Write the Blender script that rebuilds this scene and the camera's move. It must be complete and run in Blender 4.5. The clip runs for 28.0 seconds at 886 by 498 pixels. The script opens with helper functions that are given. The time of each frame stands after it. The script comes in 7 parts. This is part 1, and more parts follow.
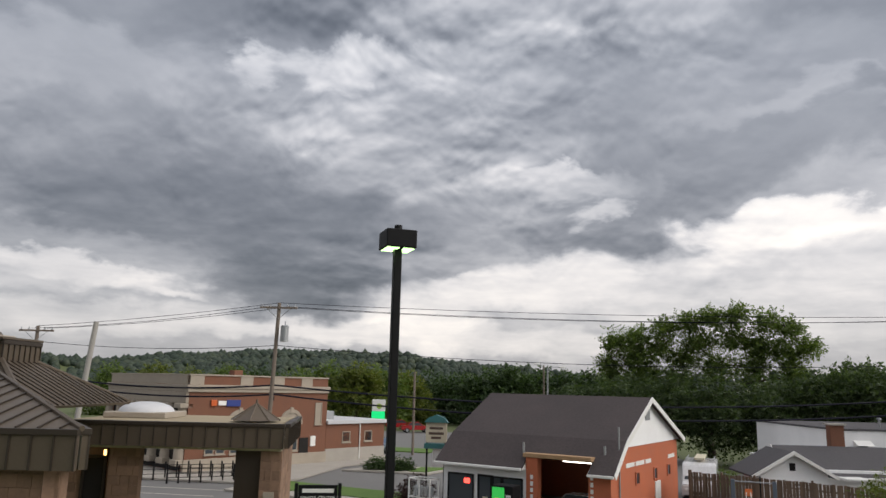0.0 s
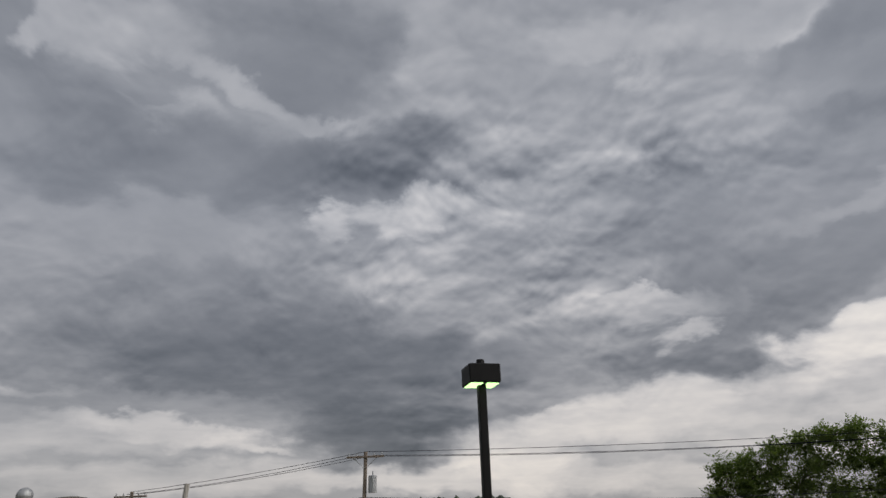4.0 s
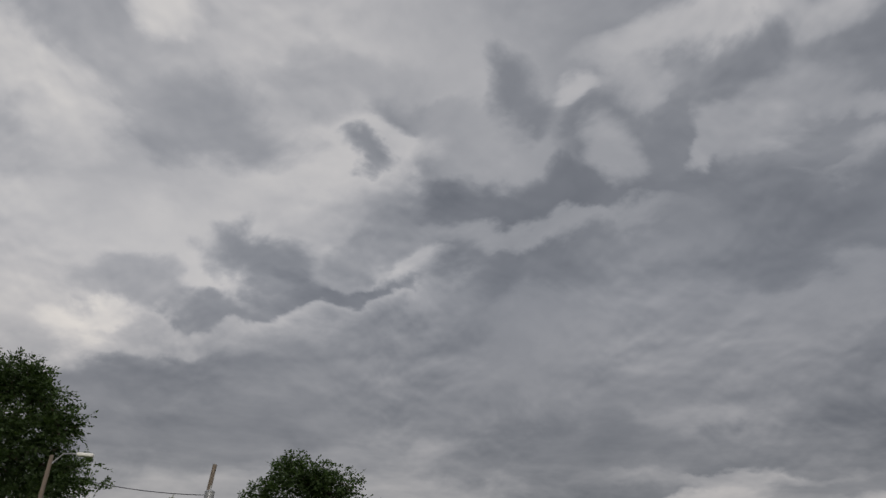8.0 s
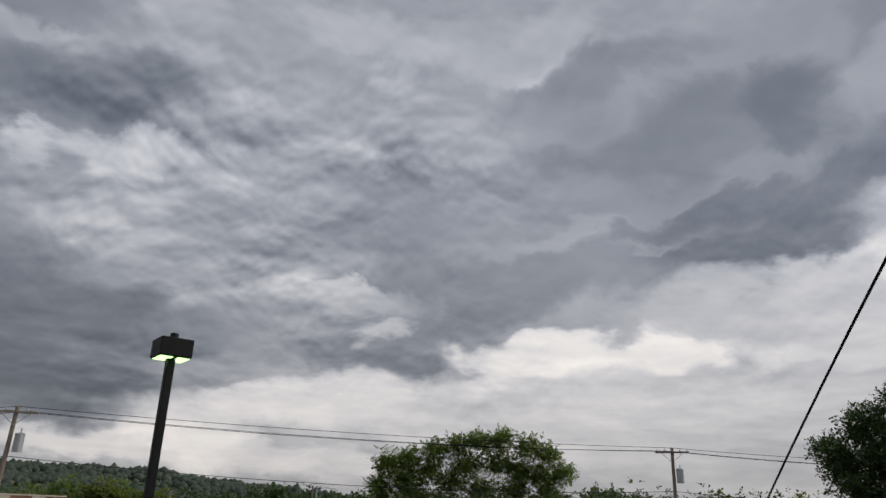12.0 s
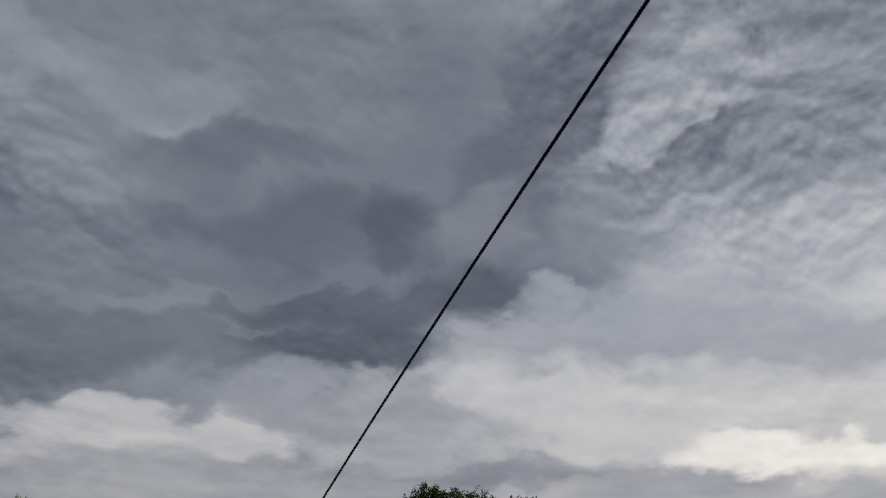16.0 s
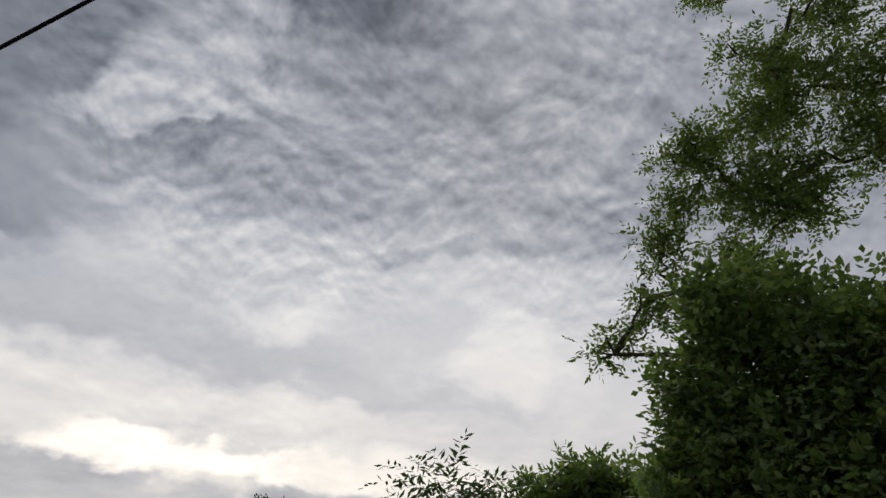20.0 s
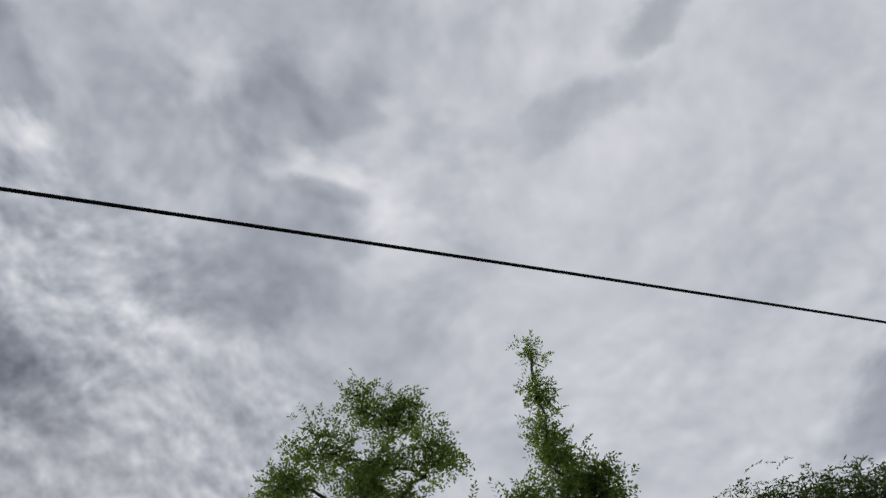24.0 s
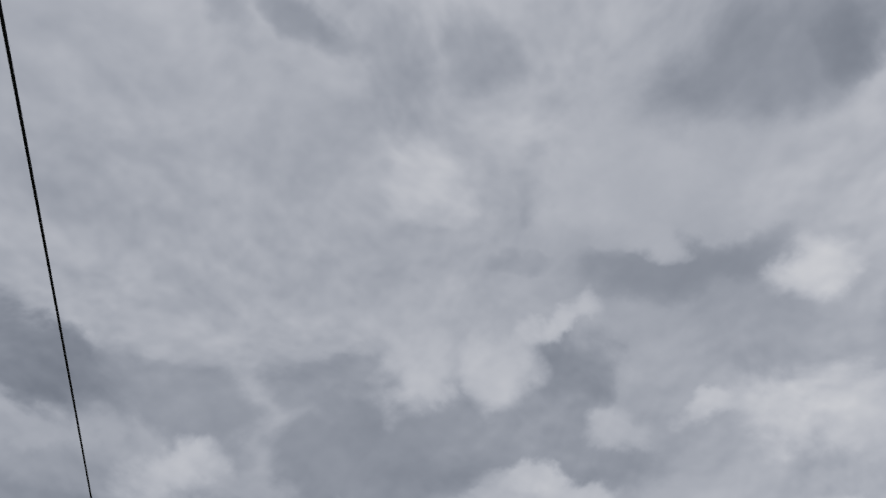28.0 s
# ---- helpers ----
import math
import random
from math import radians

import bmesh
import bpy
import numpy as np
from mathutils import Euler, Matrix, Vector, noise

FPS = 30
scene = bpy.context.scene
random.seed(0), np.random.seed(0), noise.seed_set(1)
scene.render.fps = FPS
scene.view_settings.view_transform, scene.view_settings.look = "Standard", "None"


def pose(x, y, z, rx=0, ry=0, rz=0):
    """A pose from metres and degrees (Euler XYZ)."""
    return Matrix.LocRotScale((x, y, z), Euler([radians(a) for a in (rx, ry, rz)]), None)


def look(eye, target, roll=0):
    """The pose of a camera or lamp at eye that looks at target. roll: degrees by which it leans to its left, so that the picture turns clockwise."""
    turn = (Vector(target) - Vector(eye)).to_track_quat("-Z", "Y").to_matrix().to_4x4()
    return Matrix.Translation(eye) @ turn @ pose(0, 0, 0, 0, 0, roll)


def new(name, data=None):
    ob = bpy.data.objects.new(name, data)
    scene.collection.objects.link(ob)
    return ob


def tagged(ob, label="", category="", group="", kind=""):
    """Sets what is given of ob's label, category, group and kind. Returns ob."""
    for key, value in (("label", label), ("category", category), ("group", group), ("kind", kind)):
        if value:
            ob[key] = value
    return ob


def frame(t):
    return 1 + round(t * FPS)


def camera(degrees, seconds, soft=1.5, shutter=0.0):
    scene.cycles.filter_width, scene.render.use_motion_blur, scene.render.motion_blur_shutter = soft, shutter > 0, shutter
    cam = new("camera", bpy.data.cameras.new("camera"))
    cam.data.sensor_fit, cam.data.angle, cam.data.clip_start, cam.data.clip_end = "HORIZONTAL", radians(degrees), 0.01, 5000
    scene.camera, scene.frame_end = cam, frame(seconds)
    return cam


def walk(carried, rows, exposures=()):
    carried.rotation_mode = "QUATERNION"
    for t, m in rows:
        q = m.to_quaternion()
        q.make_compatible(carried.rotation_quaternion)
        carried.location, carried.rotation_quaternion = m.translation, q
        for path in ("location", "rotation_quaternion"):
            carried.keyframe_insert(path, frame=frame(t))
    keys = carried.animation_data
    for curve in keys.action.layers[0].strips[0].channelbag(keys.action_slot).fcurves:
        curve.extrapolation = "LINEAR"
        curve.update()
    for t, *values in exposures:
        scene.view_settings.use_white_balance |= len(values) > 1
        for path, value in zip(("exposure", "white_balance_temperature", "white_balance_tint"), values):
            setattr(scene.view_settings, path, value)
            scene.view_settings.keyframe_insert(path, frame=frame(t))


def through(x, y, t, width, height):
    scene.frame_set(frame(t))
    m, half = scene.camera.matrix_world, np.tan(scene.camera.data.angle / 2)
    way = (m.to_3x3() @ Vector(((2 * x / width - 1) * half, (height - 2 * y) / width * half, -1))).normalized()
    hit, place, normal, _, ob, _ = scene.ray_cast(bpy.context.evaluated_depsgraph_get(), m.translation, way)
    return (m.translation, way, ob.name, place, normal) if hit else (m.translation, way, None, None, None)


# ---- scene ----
cam = camera(62.9, 28.0)
STAND = (0.0, 0.0, 6.6)
STEP_RIGHT = (0.12, -0.70)  # where the camera stands for the house and the trees on the right
STEP_BACK = (-0.26, -1.48)  # and for the trees behind
PATH = [
    (0, 100.70, -1.30, -0.20, 0.02, 0.00, 0.00), (0.5, 102.83, -0.95, -0.57, 0.01, -0.05, 0.00),
    (1, 104.98, -0.59, -0.66, 0.05, -0.14, 0.00), (1.5, 108.03, 0.27, -0.50, 0.11, -0.37, 0.00),
    (2, 110.50, 2.22, 1.45, 0.12, -0.42, 0.00), (2.5, 110.92, 2.16, 1.94, 0.01, -0.50, 0.00),
    (4.5, 112.28, 1.42, 13.88, -0.02, 0.37, 0.00), (5, 112.92, 0.91, 26.21, -0.06, 0.20, 0.00),
    (5.5, 113.64, 0.65, 38.51, -0.06, 0.13, 0.00), (6, 113.85, -0.43, 47.34, -0.05, 0.06, 0.00),
    (6.5, 113.99, -2.34, 52.63, -0.05, -0.02, 0.00), (7, 114.12, -3.19, 58.32, -0.05, -0.09, 0.00),
    (7.5, 115.71, -2.51, 61.83, -0.04, -0.16, 0.00), (8, 117.75, -2.08, 62.85, -0.04, -0.23, 0.00),
    (8.5, 118.16, -3.12, 59.77, -0.04, -0.31, 0.00), (9, 117.81, -5.21, 45.40, -0.03, -0.38, 0.00),
    (9.5, 116.09, -5.76, 29.99, -0.03, -0.45, 0.00), (10, 113.28, -4.47, 14.48, 0.01, -0.54, 0.00),
    (10.5, 111.20, -3.18, 3.64, 0.05, -0.47, 0.00), (11, 110.54, -2.07, -4.45, 0.01, -0.46, 0.00),
    (11.5, 110.25, -1.26, -12.71, -0.02, -0.44, 0.00), (12, 110.15, -1.79, -17.71, -0.02, -0.47, 0.00),
    (12.5, 110.58, -2.26, -22.97, 0.01, -0.55, 0.00), (14.5, 114.93, -3.97, -36.67, 0.08, -0.68, 0.02),
    (15, 116.10, -2.80, -42.84, 0.06, -0.67, 0.03), (15.5, 117.10, -2.56, -46.96, 0.07, -0.67, 0.02),
    (16, 117.79, -2.53, -51.34, 0.07, -0.68, 0.02), (16.5, 118.49, -1.76, -59.08, 0.08, -0.68, 0.01),
    (17, 118.93, -0.82, -67.64, 0.09, -0.68, 0.01), (17.5, 116.89, 0.32, -72.04, 0.10, -0.69, 0.00),
    (18, 111.28, 0.00, -72.92, 0.12, -0.70, -0.01), (18.5, 107.31, -1.19, -75.76, 0.14, -0.71, -0.02),
    (19, 108.29, -2.06, -83.61, 0.16, -0.72, -0.03), (19.5, 113.62, -1.74, -94.90, 0.15, -0.71, -0.02),
    (20, 119.09, -1.56, -98.07, 0.14, -0.71, -0.01), (20.5, 124.45, -1.61, -98.57, 0.14, -0.71, -0.01),
    (22.5, 145.62, -0.15, -100.21, -0.25, -1.49, -0.01), (23, 149.23, -1.00, -109.51, -0.26, -1.48, -0.00),
    (23.5, 152.72, 0.54, -121.43, -0.26, -1.48, -0.00), (24, 155.53, 1.77, -134.96, -0.27, -1.48, 0.00),
    (24.5, 154.16, 6.12, -156.57, -0.26, -1.48, -0.00), (25, 149.25, 6.64, -177.09, -0.26, -1.48, -0.01),
    (25.5, 142.49, 3.97, -189.92, -0.27, -1.48, 0.00), (26, 135.04, 0.70, -201.21, -0.29, -1.46, 0.01),
    (26.5, 131.04, 2.49, -210.22, -0.29, -1.47, 0.01), (27, 130.88, 2.48, -217.26, -0.27, -1.47, 0.01),
    (27.5, 137.35, 3.55, -223.12, -0.26, -1.48, -0.00), (28, 144.37, 4.93, -223.41, -0.25, -1.48, -0.00),
]
walk(cam, [(t, pose(STAND[0] + dx, STAND[1] + dy, STAND[2] + dz, rx, ry, rz)) for t, rx, ry, rz, dx, dy, dz in PATH], [
    (0.0, 0.67, 6450, 10), (1.2, 0.48, 6480, 10), (2.0, 0.2, 6600, 10), (4.5, 0.22, 6500, 10), (7.0, 0.45, 6750, 10), (8.0, -0.05, 6600, 10),
    (9.0, 0.2, 6550, 10), (10.0, 0.22, 6750, 10), (11.0, 0.39, 6450, 10), (12.5, 0.21, 6350, 10), (15.0, -0.33, 6080, 10), (17.0, -0.43, 6100, 10), (18.0, -0.08, 6320, 10),
    (20.0, 0.06, 6320, 10), (22.5, 0.58, 6480, 10), (24.0, 0.43, 6350, 10), (25.0, 0.52, 6380, 10), (27.0, 0.64, 6350, 10), (28.0, -0.02, 6150, 10),
])


# ---- sky, clouds and sun ----
def bearing(az, dist, z=0.0):
    """A place at a compass bearing (0 ahead, 90 to the right) and distance from where the camera stands."""
    a = radians(az)
    return Vector((dist * math.sin(a), dist * math.cos(a), z))


class Nodes:
    """Short calls to build a node tree."""

    def __init__(self, tree):
        self.tree = tree
        tree.nodes.clear()

    def add(self, kind, ins=None, op=None):
        n = self.tree.nodes.new(kind)
        if op:
            n.operation = op
        for k, v in (ins or {}).items():
            if isinstance(v, bpy.types.NodeSocket):
                self.tree.links.new(v, n.inputs[k])
            else:
                n.inputs[k].default_value = v
        return n

    def math(self, op, a, b=0.0, c=0.0):
        return self.add("ShaderNodeMath", {0: a, 1: b, 2: c}, op=op).outputs[0]

    def vec(self, op, a, b=(0, 0, 0)):
        n = self.add("ShaderNodeVectorMath", {0: a, 1: b}, op=op)
        return n.outputs["Value"] if op in ("DISTANCE", "DOT_PRODUCT", "LENGTH") else n.outputs["Vector"]

    def remap(self, v, a, b, c, d, how="LINEAR", clamp=True):
        n = self.add("ShaderNodeMapRange", {0: v, 1: a, 2: b, 3: c, 4: d})
        n.interpolation_type, n.clamp = how, clamp and how == "LINEAR"
        return n.outputs[0]

    def noise(self, vec, scale, detail=4.0, rough=0.55, distort=0.0):
        return self.add("ShaderNodeTexNoise", {"Vector": vec, "Scale": scale, "Detail": detail, "Roughness": rough, "Distortion": distort}).outputs[0]

    def ramp(self, v, stops):
        n = self.add("ShaderNodeValToRGB", {0: v})
        e = n.color_ramp.elements
        while len(e) < len(stops):
            e.new(0.5)
        for el, (p, c) in zip(e, stops):
            el.position, el.color = p, (*c, 1)
        return n.outputs[0]


sky = bpy.data.worlds.new("overcast_sky")
sky.use_nodes = True
scene.world = sky
SKY = Nodes(sky.node_tree)
WAY = SKY.vec("NORMALIZE", SKY.add("ShaderNodeTexCoord").outputs["Generated"])
UP = SKY.math("MAXIMUM", SKY.add("ShaderNodeSeparateXYZ", {0: WAY}).outputs[2], 0.0)


def deck_point(low):
    """Where a line of sight meets the flat cloud deck, which closes up towards the horizon."""
    k = SKY.math("DIVIDE", 1.0, SKY.math("ADD", UP, low))
    return SKY.vec("MULTIPLY", WAY, SKY.add("ShaderNodeCombineXYZ", {0: k, 1: k, 2: SKY.math("MULTIPLY", k, 1.3)}).outputs[0])


DECK = deck_point(0.55)
centred = lambda col, k: SKY.vec("MULTIPLY", SKY.vec("SUBTRACT", col, (0.5, 0.5, 0.5)), k)
swirl = SKY.add("ShaderNodeTexNoise", {"Vector": DECK, "Scale": 5.0, "Detail": 1.5, "Roughness": 0.5}).outputs["Color"]
BENT = SKY.vec("ADD", DECK, centred(swirl, (0.08, 0.08, 0.05)))
# the outlines of the masses are ragged: they are looked up along a shaken direction
rag = SKY.add("ShaderNodeTexNoise", {"Vector": BENT, "Scale": 10.0, "Detail": 5.0, "Roughness": 0.52}).outputs["Color"]
calm = SKY.remap(UP, 0.06, 0.4, 0.35, 1.0)
SHAKEN = SKY.vec("ADD", WAY, SKY.vec("MULTIPLY", centred(rag, (0.16, 0.16, 0.14)), SKY.add("ShaderNodeCombineXYZ", {0: 1.0, 1: 1.0, 2: calm}).outputs[0]))
TONE = SKY.remap(UP, 0.02, 0.30, 0.62, 0.56, "SMOOTHSTEP")


def mass_group():
    """How a mass or a gap is laid over the clouds so far: an ellipse on the sky with a soft edge."""
    tree = bpy.data.node_groups.new("cloud_mass", "ShaderNodeTree")
    for name, kind in (("Way", "NodeSocketVector"), ("Across", "NodeSocketVector"), ("Rise", "NodeSocketVector"), ("Inner", "NodeSocketFloat"), ("Outer", "NodeSocketFloat"), ("Tone", "NodeSocketFloat"), ("Under", "NodeSocketFloat")):
        tree.interface.new_socket(name, in_out="INPUT", socket_type=kind)
    tree.interface.new_socket("Result", in_out="OUTPUT", socket_type="NodeSocketFloat")
    n = Nodes(tree)
    way, across, rise, inner, outer, tone, under = n.add("NodeGroupInput").outputs[:7]
    x, y = n.vec("DOT_PRODUCT", way, across), n.vec("DOT_PRODUCT", way, rise)
    off = n.math("MULTIPLY_ADD", y, y, n.math("MULTIPLY", x, x))
    share = n.remap(off, inner, outer, 1.0, 0.0, "SMOOTHSTEP")
    n.add("NodeGroupOutput", {0: n.math("MULTIPLY_ADD", n.math("SUBTRACT", tone, under), share, under)})
    return tree


MASS = mass_group()


def cloud(az, el, wide, high, lean, tone, soft):
    """A cloud mass or a gap: bearing, height over the horizon, half-width, half-height and lean in degrees, how light it is, and how soft its edge."""
    global TONE
    c = bearing(az, math.cos(radians(el)), math.sin(radians(el)))
    across = bearing(az + 90, 1.0)
    rise = across.cross(c)
    a = across * math.cos(radians(lean)) + rise * math.sin(radians(lean))
    b = rise * math.cos(radians(lean)) - across * math.sin(radians(lean))
    g = SKY.tree.nodes.new("ShaderNodeGroup")
    g.node_tree = MASS
    for name, value in (("Across", a / radians(wide)), ("Rise", b / radians(high)), ("Inner", (1.0 - 0.75 * soft) ** 2), ("Outer", (1.0 + 0.7 * soft) ** 2), ("Tone", tone)):
        g.inputs[name].default_value = value
    SKY.tree.links.new(SHAKEN, g.inputs["Way"])
    SKY.tree.links.new(TONE, g.inputs["Under"])
    TONE = g.outputs[0]


# the wide sheets
cloud(104.7, 59.6, 53.6, 28.6, 1, 0.600, 1)
cloud(176.6, 64.4, 44.5, 35.7, -21, 0.614, 1)
cloud(-153.9, 62.2, 38.0, 17.9, 13, 0.684, 1)
cloud(86.0, 21.3, 29.3, 7.8, -6, 0.807, 1)
cloud(-85.4, 29.8, 19.0, 13.5, 18, 0.739, 1)
cloud(28.2, 31.4, 30.0, 12.8, 12, 0.523, 0.83)
cloud(-1.0, 22.7, 32.2, 25.0, -2, 0.559, 1)
# broken white deck overhead
cloud(47.6, 57.3, 6.4, 1.9, 26, 0.502, 0.98); cloud(63.0, 60.0, 2.3, 1.7, 7, 0.515, 0.98); cloud(88.7, 72.4, 2.1, 4.2, -3, 0.539, 0.98)
cloud(106.0, 75.6, 3.4, 1.2, 0, 0.532, 0.98); cloud(73.5, 47.6, 6.0, 2.0, 5, 0.510, 0.98); cloud(82.2, 47.2, 4.2, 2.3, -12, 0.456, 0.98)
cloud(100.1, 58.6, 2.7, 1.8, 25, 0.521, 1); cloud(92.8, 44.3, 4.1, 1.5, -0, 0.480, 0.98); cloud(62.9, 43.0, 4.0, 0.9, 44, 0.573, 0.98)
cloud(75.6, 37.8, 6.1, 1.5, 0, 0.519, 0.98); cloud(112.9, 49.7, 2.6, 3.1, 15, 0.563, 1); cloud(58.3, 55.2, 3.7, 1.6, 42, 0.701, 0.98)
cloud(68.9, 59.1, 1.7, 1.2, 33, 0.681, 0.83); cloud(69.4, 44.8, 3.7, 1.4, 28, 0.707, 0.83); cloud(65.7, 68.8, 4.9, 2.4, 38, 0.641, 1)
cloud(116.0, 69.4, 4.3, 1.7, -9, 0.704, 0.98); cloud(103.0, 55.1, 3.1, 0.9, 3, 0.651, 0.83); cloud(66.1, 39.5, 2.7, 1.1, 28, 0.694, 0.83)
cloud(148.4, 64.5, 8.7, 5.3, -39, 0.674, 1); cloud(74.4, 42.1, 2.3, 1.6, 23, 0.654, 0.98); cloud(106.1, 44.7, 3.5, 1.1, 0, 0.629, 0.98)
# pale sheet with grey puffs behind
cloud(109.5, 76.3, 3.6, 1.6, 55, 0.537, 1); cloud(109.3, 66.1, 2.4, 4.9, 88, 0.536, 1); cloud(107.3, 59.9, 5.7, 2.7, 9, 0.525, 1)
cloud(-154.3, 71.3, 2.9, 1.3, -29, 0.588, 1); cloud(-180.0, 71.0, 5.3, 1.7, -14, 0.598, 1); cloud(-135.5, 64.7, 4.7, 1.6, -67, 0.598, 1)
cloud(-177.2, 54.9, 2.6, 2.2, -25, 0.558, 1); cloud(-148.2, 45.8, 2.0, 2.3, -49, 0.590, 1); cloud(-158.8, 41.3, 4.2, 1.5, -37, 0.549, 0.98)
cloud(-173.5, 42.1, 6.0, 1.9, -11, 0.497, 0.98); cloud(126.7, 58.0, 5.9, 2.5, 23, 0.607, 1); cloud(-174.4, 42.1, 6.5, 1.5, -4, 0.540, 0.98)
cloud(-156.8, 40.2, 2.5, 1.2, -16, 0.581, 0.98); cloud(-143.7, 38.2, 3.5, 2.4, -4, 0.554, 0.98); cloud(-133.7, 38.9, 5.4, 1.9, -11, 0.552, 0.98)
cloud(-145.8, 43.7, 2.5, 1.2, -4, 0.582, 0.98); cloud(-126.7, 40.7, 1.3, 2.3, -40, 0.553, 0.98); cloud(-135.4, 31.7, 2.0, 1.1, -28, 0.532, 0.98)
cloud(-145.8, 31.7, 5.5, 1.1, -21, 0.564, 1); cloud(-117.0, 56.8, 2.2, 2.3, -55, 0.599, 1); cloud(-150.1, 63.3, 3.1, 1.3, -44, 0.618, 1)
cloud(-137.5, 44.5, 2.3, 1.2, -32, 0.704, 0.98); cloud(-137.1, 35.5, 2.2, 1.5, -8, 0.640, 1); cloud(-151.8, 56.2, 21.8, 8.5, -4, 0.655, 1)
cloud(-173.2, 42.3, 5.5, 1.7, 1, 0.508, 0.98); cloud(-156.6, 41.3, 3.1, 2.0, -0, 0.544, 0.98); cloud(-142.8, 39.1, 3.9, 3.1, 1, 0.528, 0.98)
cloud(-140.4, 44.1, 5.6, 1.3, -6, 0.554, 1); cloud(-133.2, 39.2, 5.5, 3.0, 25, 0.540, 1); cloud(-117.4, 43.0, 3.3, 2.4, 4, 0.521, 0.98)
cloud(-118.5, 37.2, 4.2, 2.0, -25, 0.526, 0.98); cloud(-128.0, 29.4, 7.0, 2.8, -21, 0.492, 0.83); cloud(-108.9, 46.8, 2.2, 4.4, -78, 0.521, 1)
cloud(-163.7, 31.9, 6.5, 3.0, 3, 0.556, 1); cloud(-134.9, 44.1, 2.5, 1.1, -31, 0.698, 1); cloud(-140.1, 31.9, 3.1, 1.1, -45, 0.675, 1)
cloud(-129.0, 33.9, 3.6, 1.0, 4, 0.690, 1); cloud(-114.7, 37.8, 1.7, 1.2, -29, 0.670, 1); cloud(-166.0, 26.4, 5.0, 1.6, 8, 0.715, 0.98)
cloud(-122.8, 33.7, 3.3, 1.2, -21, 0.692, 0.98); cloud(-158.8, 35.9, 3.5, 1.3, 1, 0.668, 1); cloud(-121.1, 30.0, 1.0, 1.2, -20, 0.686, 0.83)
cloud(-117.3, 45.7, 2.2, 1.2, 14, 0.660, 1); cloud(-102.9, 39.7, 12.6, 6.9, -27, 0.643, 1); cloud(-172.0, 41.9, 4.1, 1.7, 16, 0.497, 0.98)
cloud(-157.9, 41.6, 2.8, 2.4, 1, 0.581, 0.83); cloud(-143.0, 44.7, 4.3, 1.4, 1, 0.584, 0.83); cloud(-144.4, 39.0, 2.5, 3.0, -28, 0.557, 0.83)
cloud(-119.3, 41.8, 2.5, 3.4, -30, 0.541, 0.83); cloud(-127.1, 39.2, 7.3, 2.3, -10, 0.579, 0.83); cloud(-103.5, 47.0, 5.7, 1.9, -18, 0.559, 0.83)
cloud(-101.6, 41.5, 3.4, 2.1, -61, 0.606, 0.98); cloud(-116.0, 56.8, 1.2, 2.4, -40, 0.607, 0.83); cloud(-119.7, 51.4, 2.2, 0.9, -16, 0.616, 0.98)
cloud(-116.1, 68.3, 2.6, 2.5, -21, 0.603, 1); cloud(-132.8, 68.4, 1.7, 3.8, 24, 0.618, 1); cloud(-144.8, 63.3, 2.2, 1.7, 5, 0.631, 1)
cloud(-79.2, 54.2, 6.9, 3.1, -32, 0.565, 1); cloud(-75.4, 50.9, 1.6, 1.8, -57, 0.521, 1); cloud(-102.4, 29.7, 5.1, 1.5, -23, 0.650, 1)
cloud(-166.5, 35.4, 4.1, 1.5, 14, 0.590, 0.98); cloud(-125.8, 44.2, 2.6, 2.1, -11, 0.720, 1); cloud(-135.7, 44.7, 2.2, 2.6, -24, 0.713, 1)
cloud(-115.1, 38.2, 1.7, 1.3, 2, 0.694, 1); cloud(-117.4, 46.1, 2.4, 0.9, 8, 0.718, 0.83); cloud(-93.8, 42.2, 2.9, 1.6, -13, 0.777, 0.98)
cloud(-131.2, 59.6, 2.7, 1.8, -7, 0.719, 1); cloud(-105.5, 55.0, 5.1, 3.0, -29, 0.692, 1); cloud(-124.4, 35.1, 3.8, 1.0, -11, 0.727, 0.83)
cloud(-99.4, 33.8, 4.2, 2.3, -27, 0.759, 1); cloud(-107.4, 36.4, 2.0, 0.9, -12, 0.745, 0.98); cloud(-157.8, 36.8, 2.3, 1.2, 9, 0.734, 0.98)
cloud(-105.8, 50.2, 2.1, 1.1, -17, 0.692, 0.83)
# rippled deck, high on the right
cloud(92.4, 37.3, 24.8, 8.4, 5, 0.500, 0.98); cloud(59.9, 40.3, 9.4, 2.6, 51, 0.458, 0.83); cloud(88.2, 46.4, 5.5, 2.9, 8, 0.410, 0.98)
cloud(113.1, 47.0, 9.5, 2.2, -10, 0.590, 1); cloud(110.2, 38.0, 8.1, 6.5, -6, 0.558, 1); cloud(75.8, 45.2, 3.3, 1.5, -3, 0.604, 0.83)
cloud(71.2, 39.5, 3.9, 1.9, 59, 0.635, 0.83); cloud(81.0, 39.0, 2.5, 2.6, -29, 0.579, 0.98); cloud(88.8, 39.2, 2.6, 2.6, 7, 0.460, 0.98)
cloud(73.2, 34.8, 5.9, 0.6, 16, 0.469, 0.83); cloud(76.9, 34.1, 3.3, 0.6, 14, 0.630, 0.83); cloud(67.5, 26.9, 5.8, 1.4, 22, 0.448, 0.83)
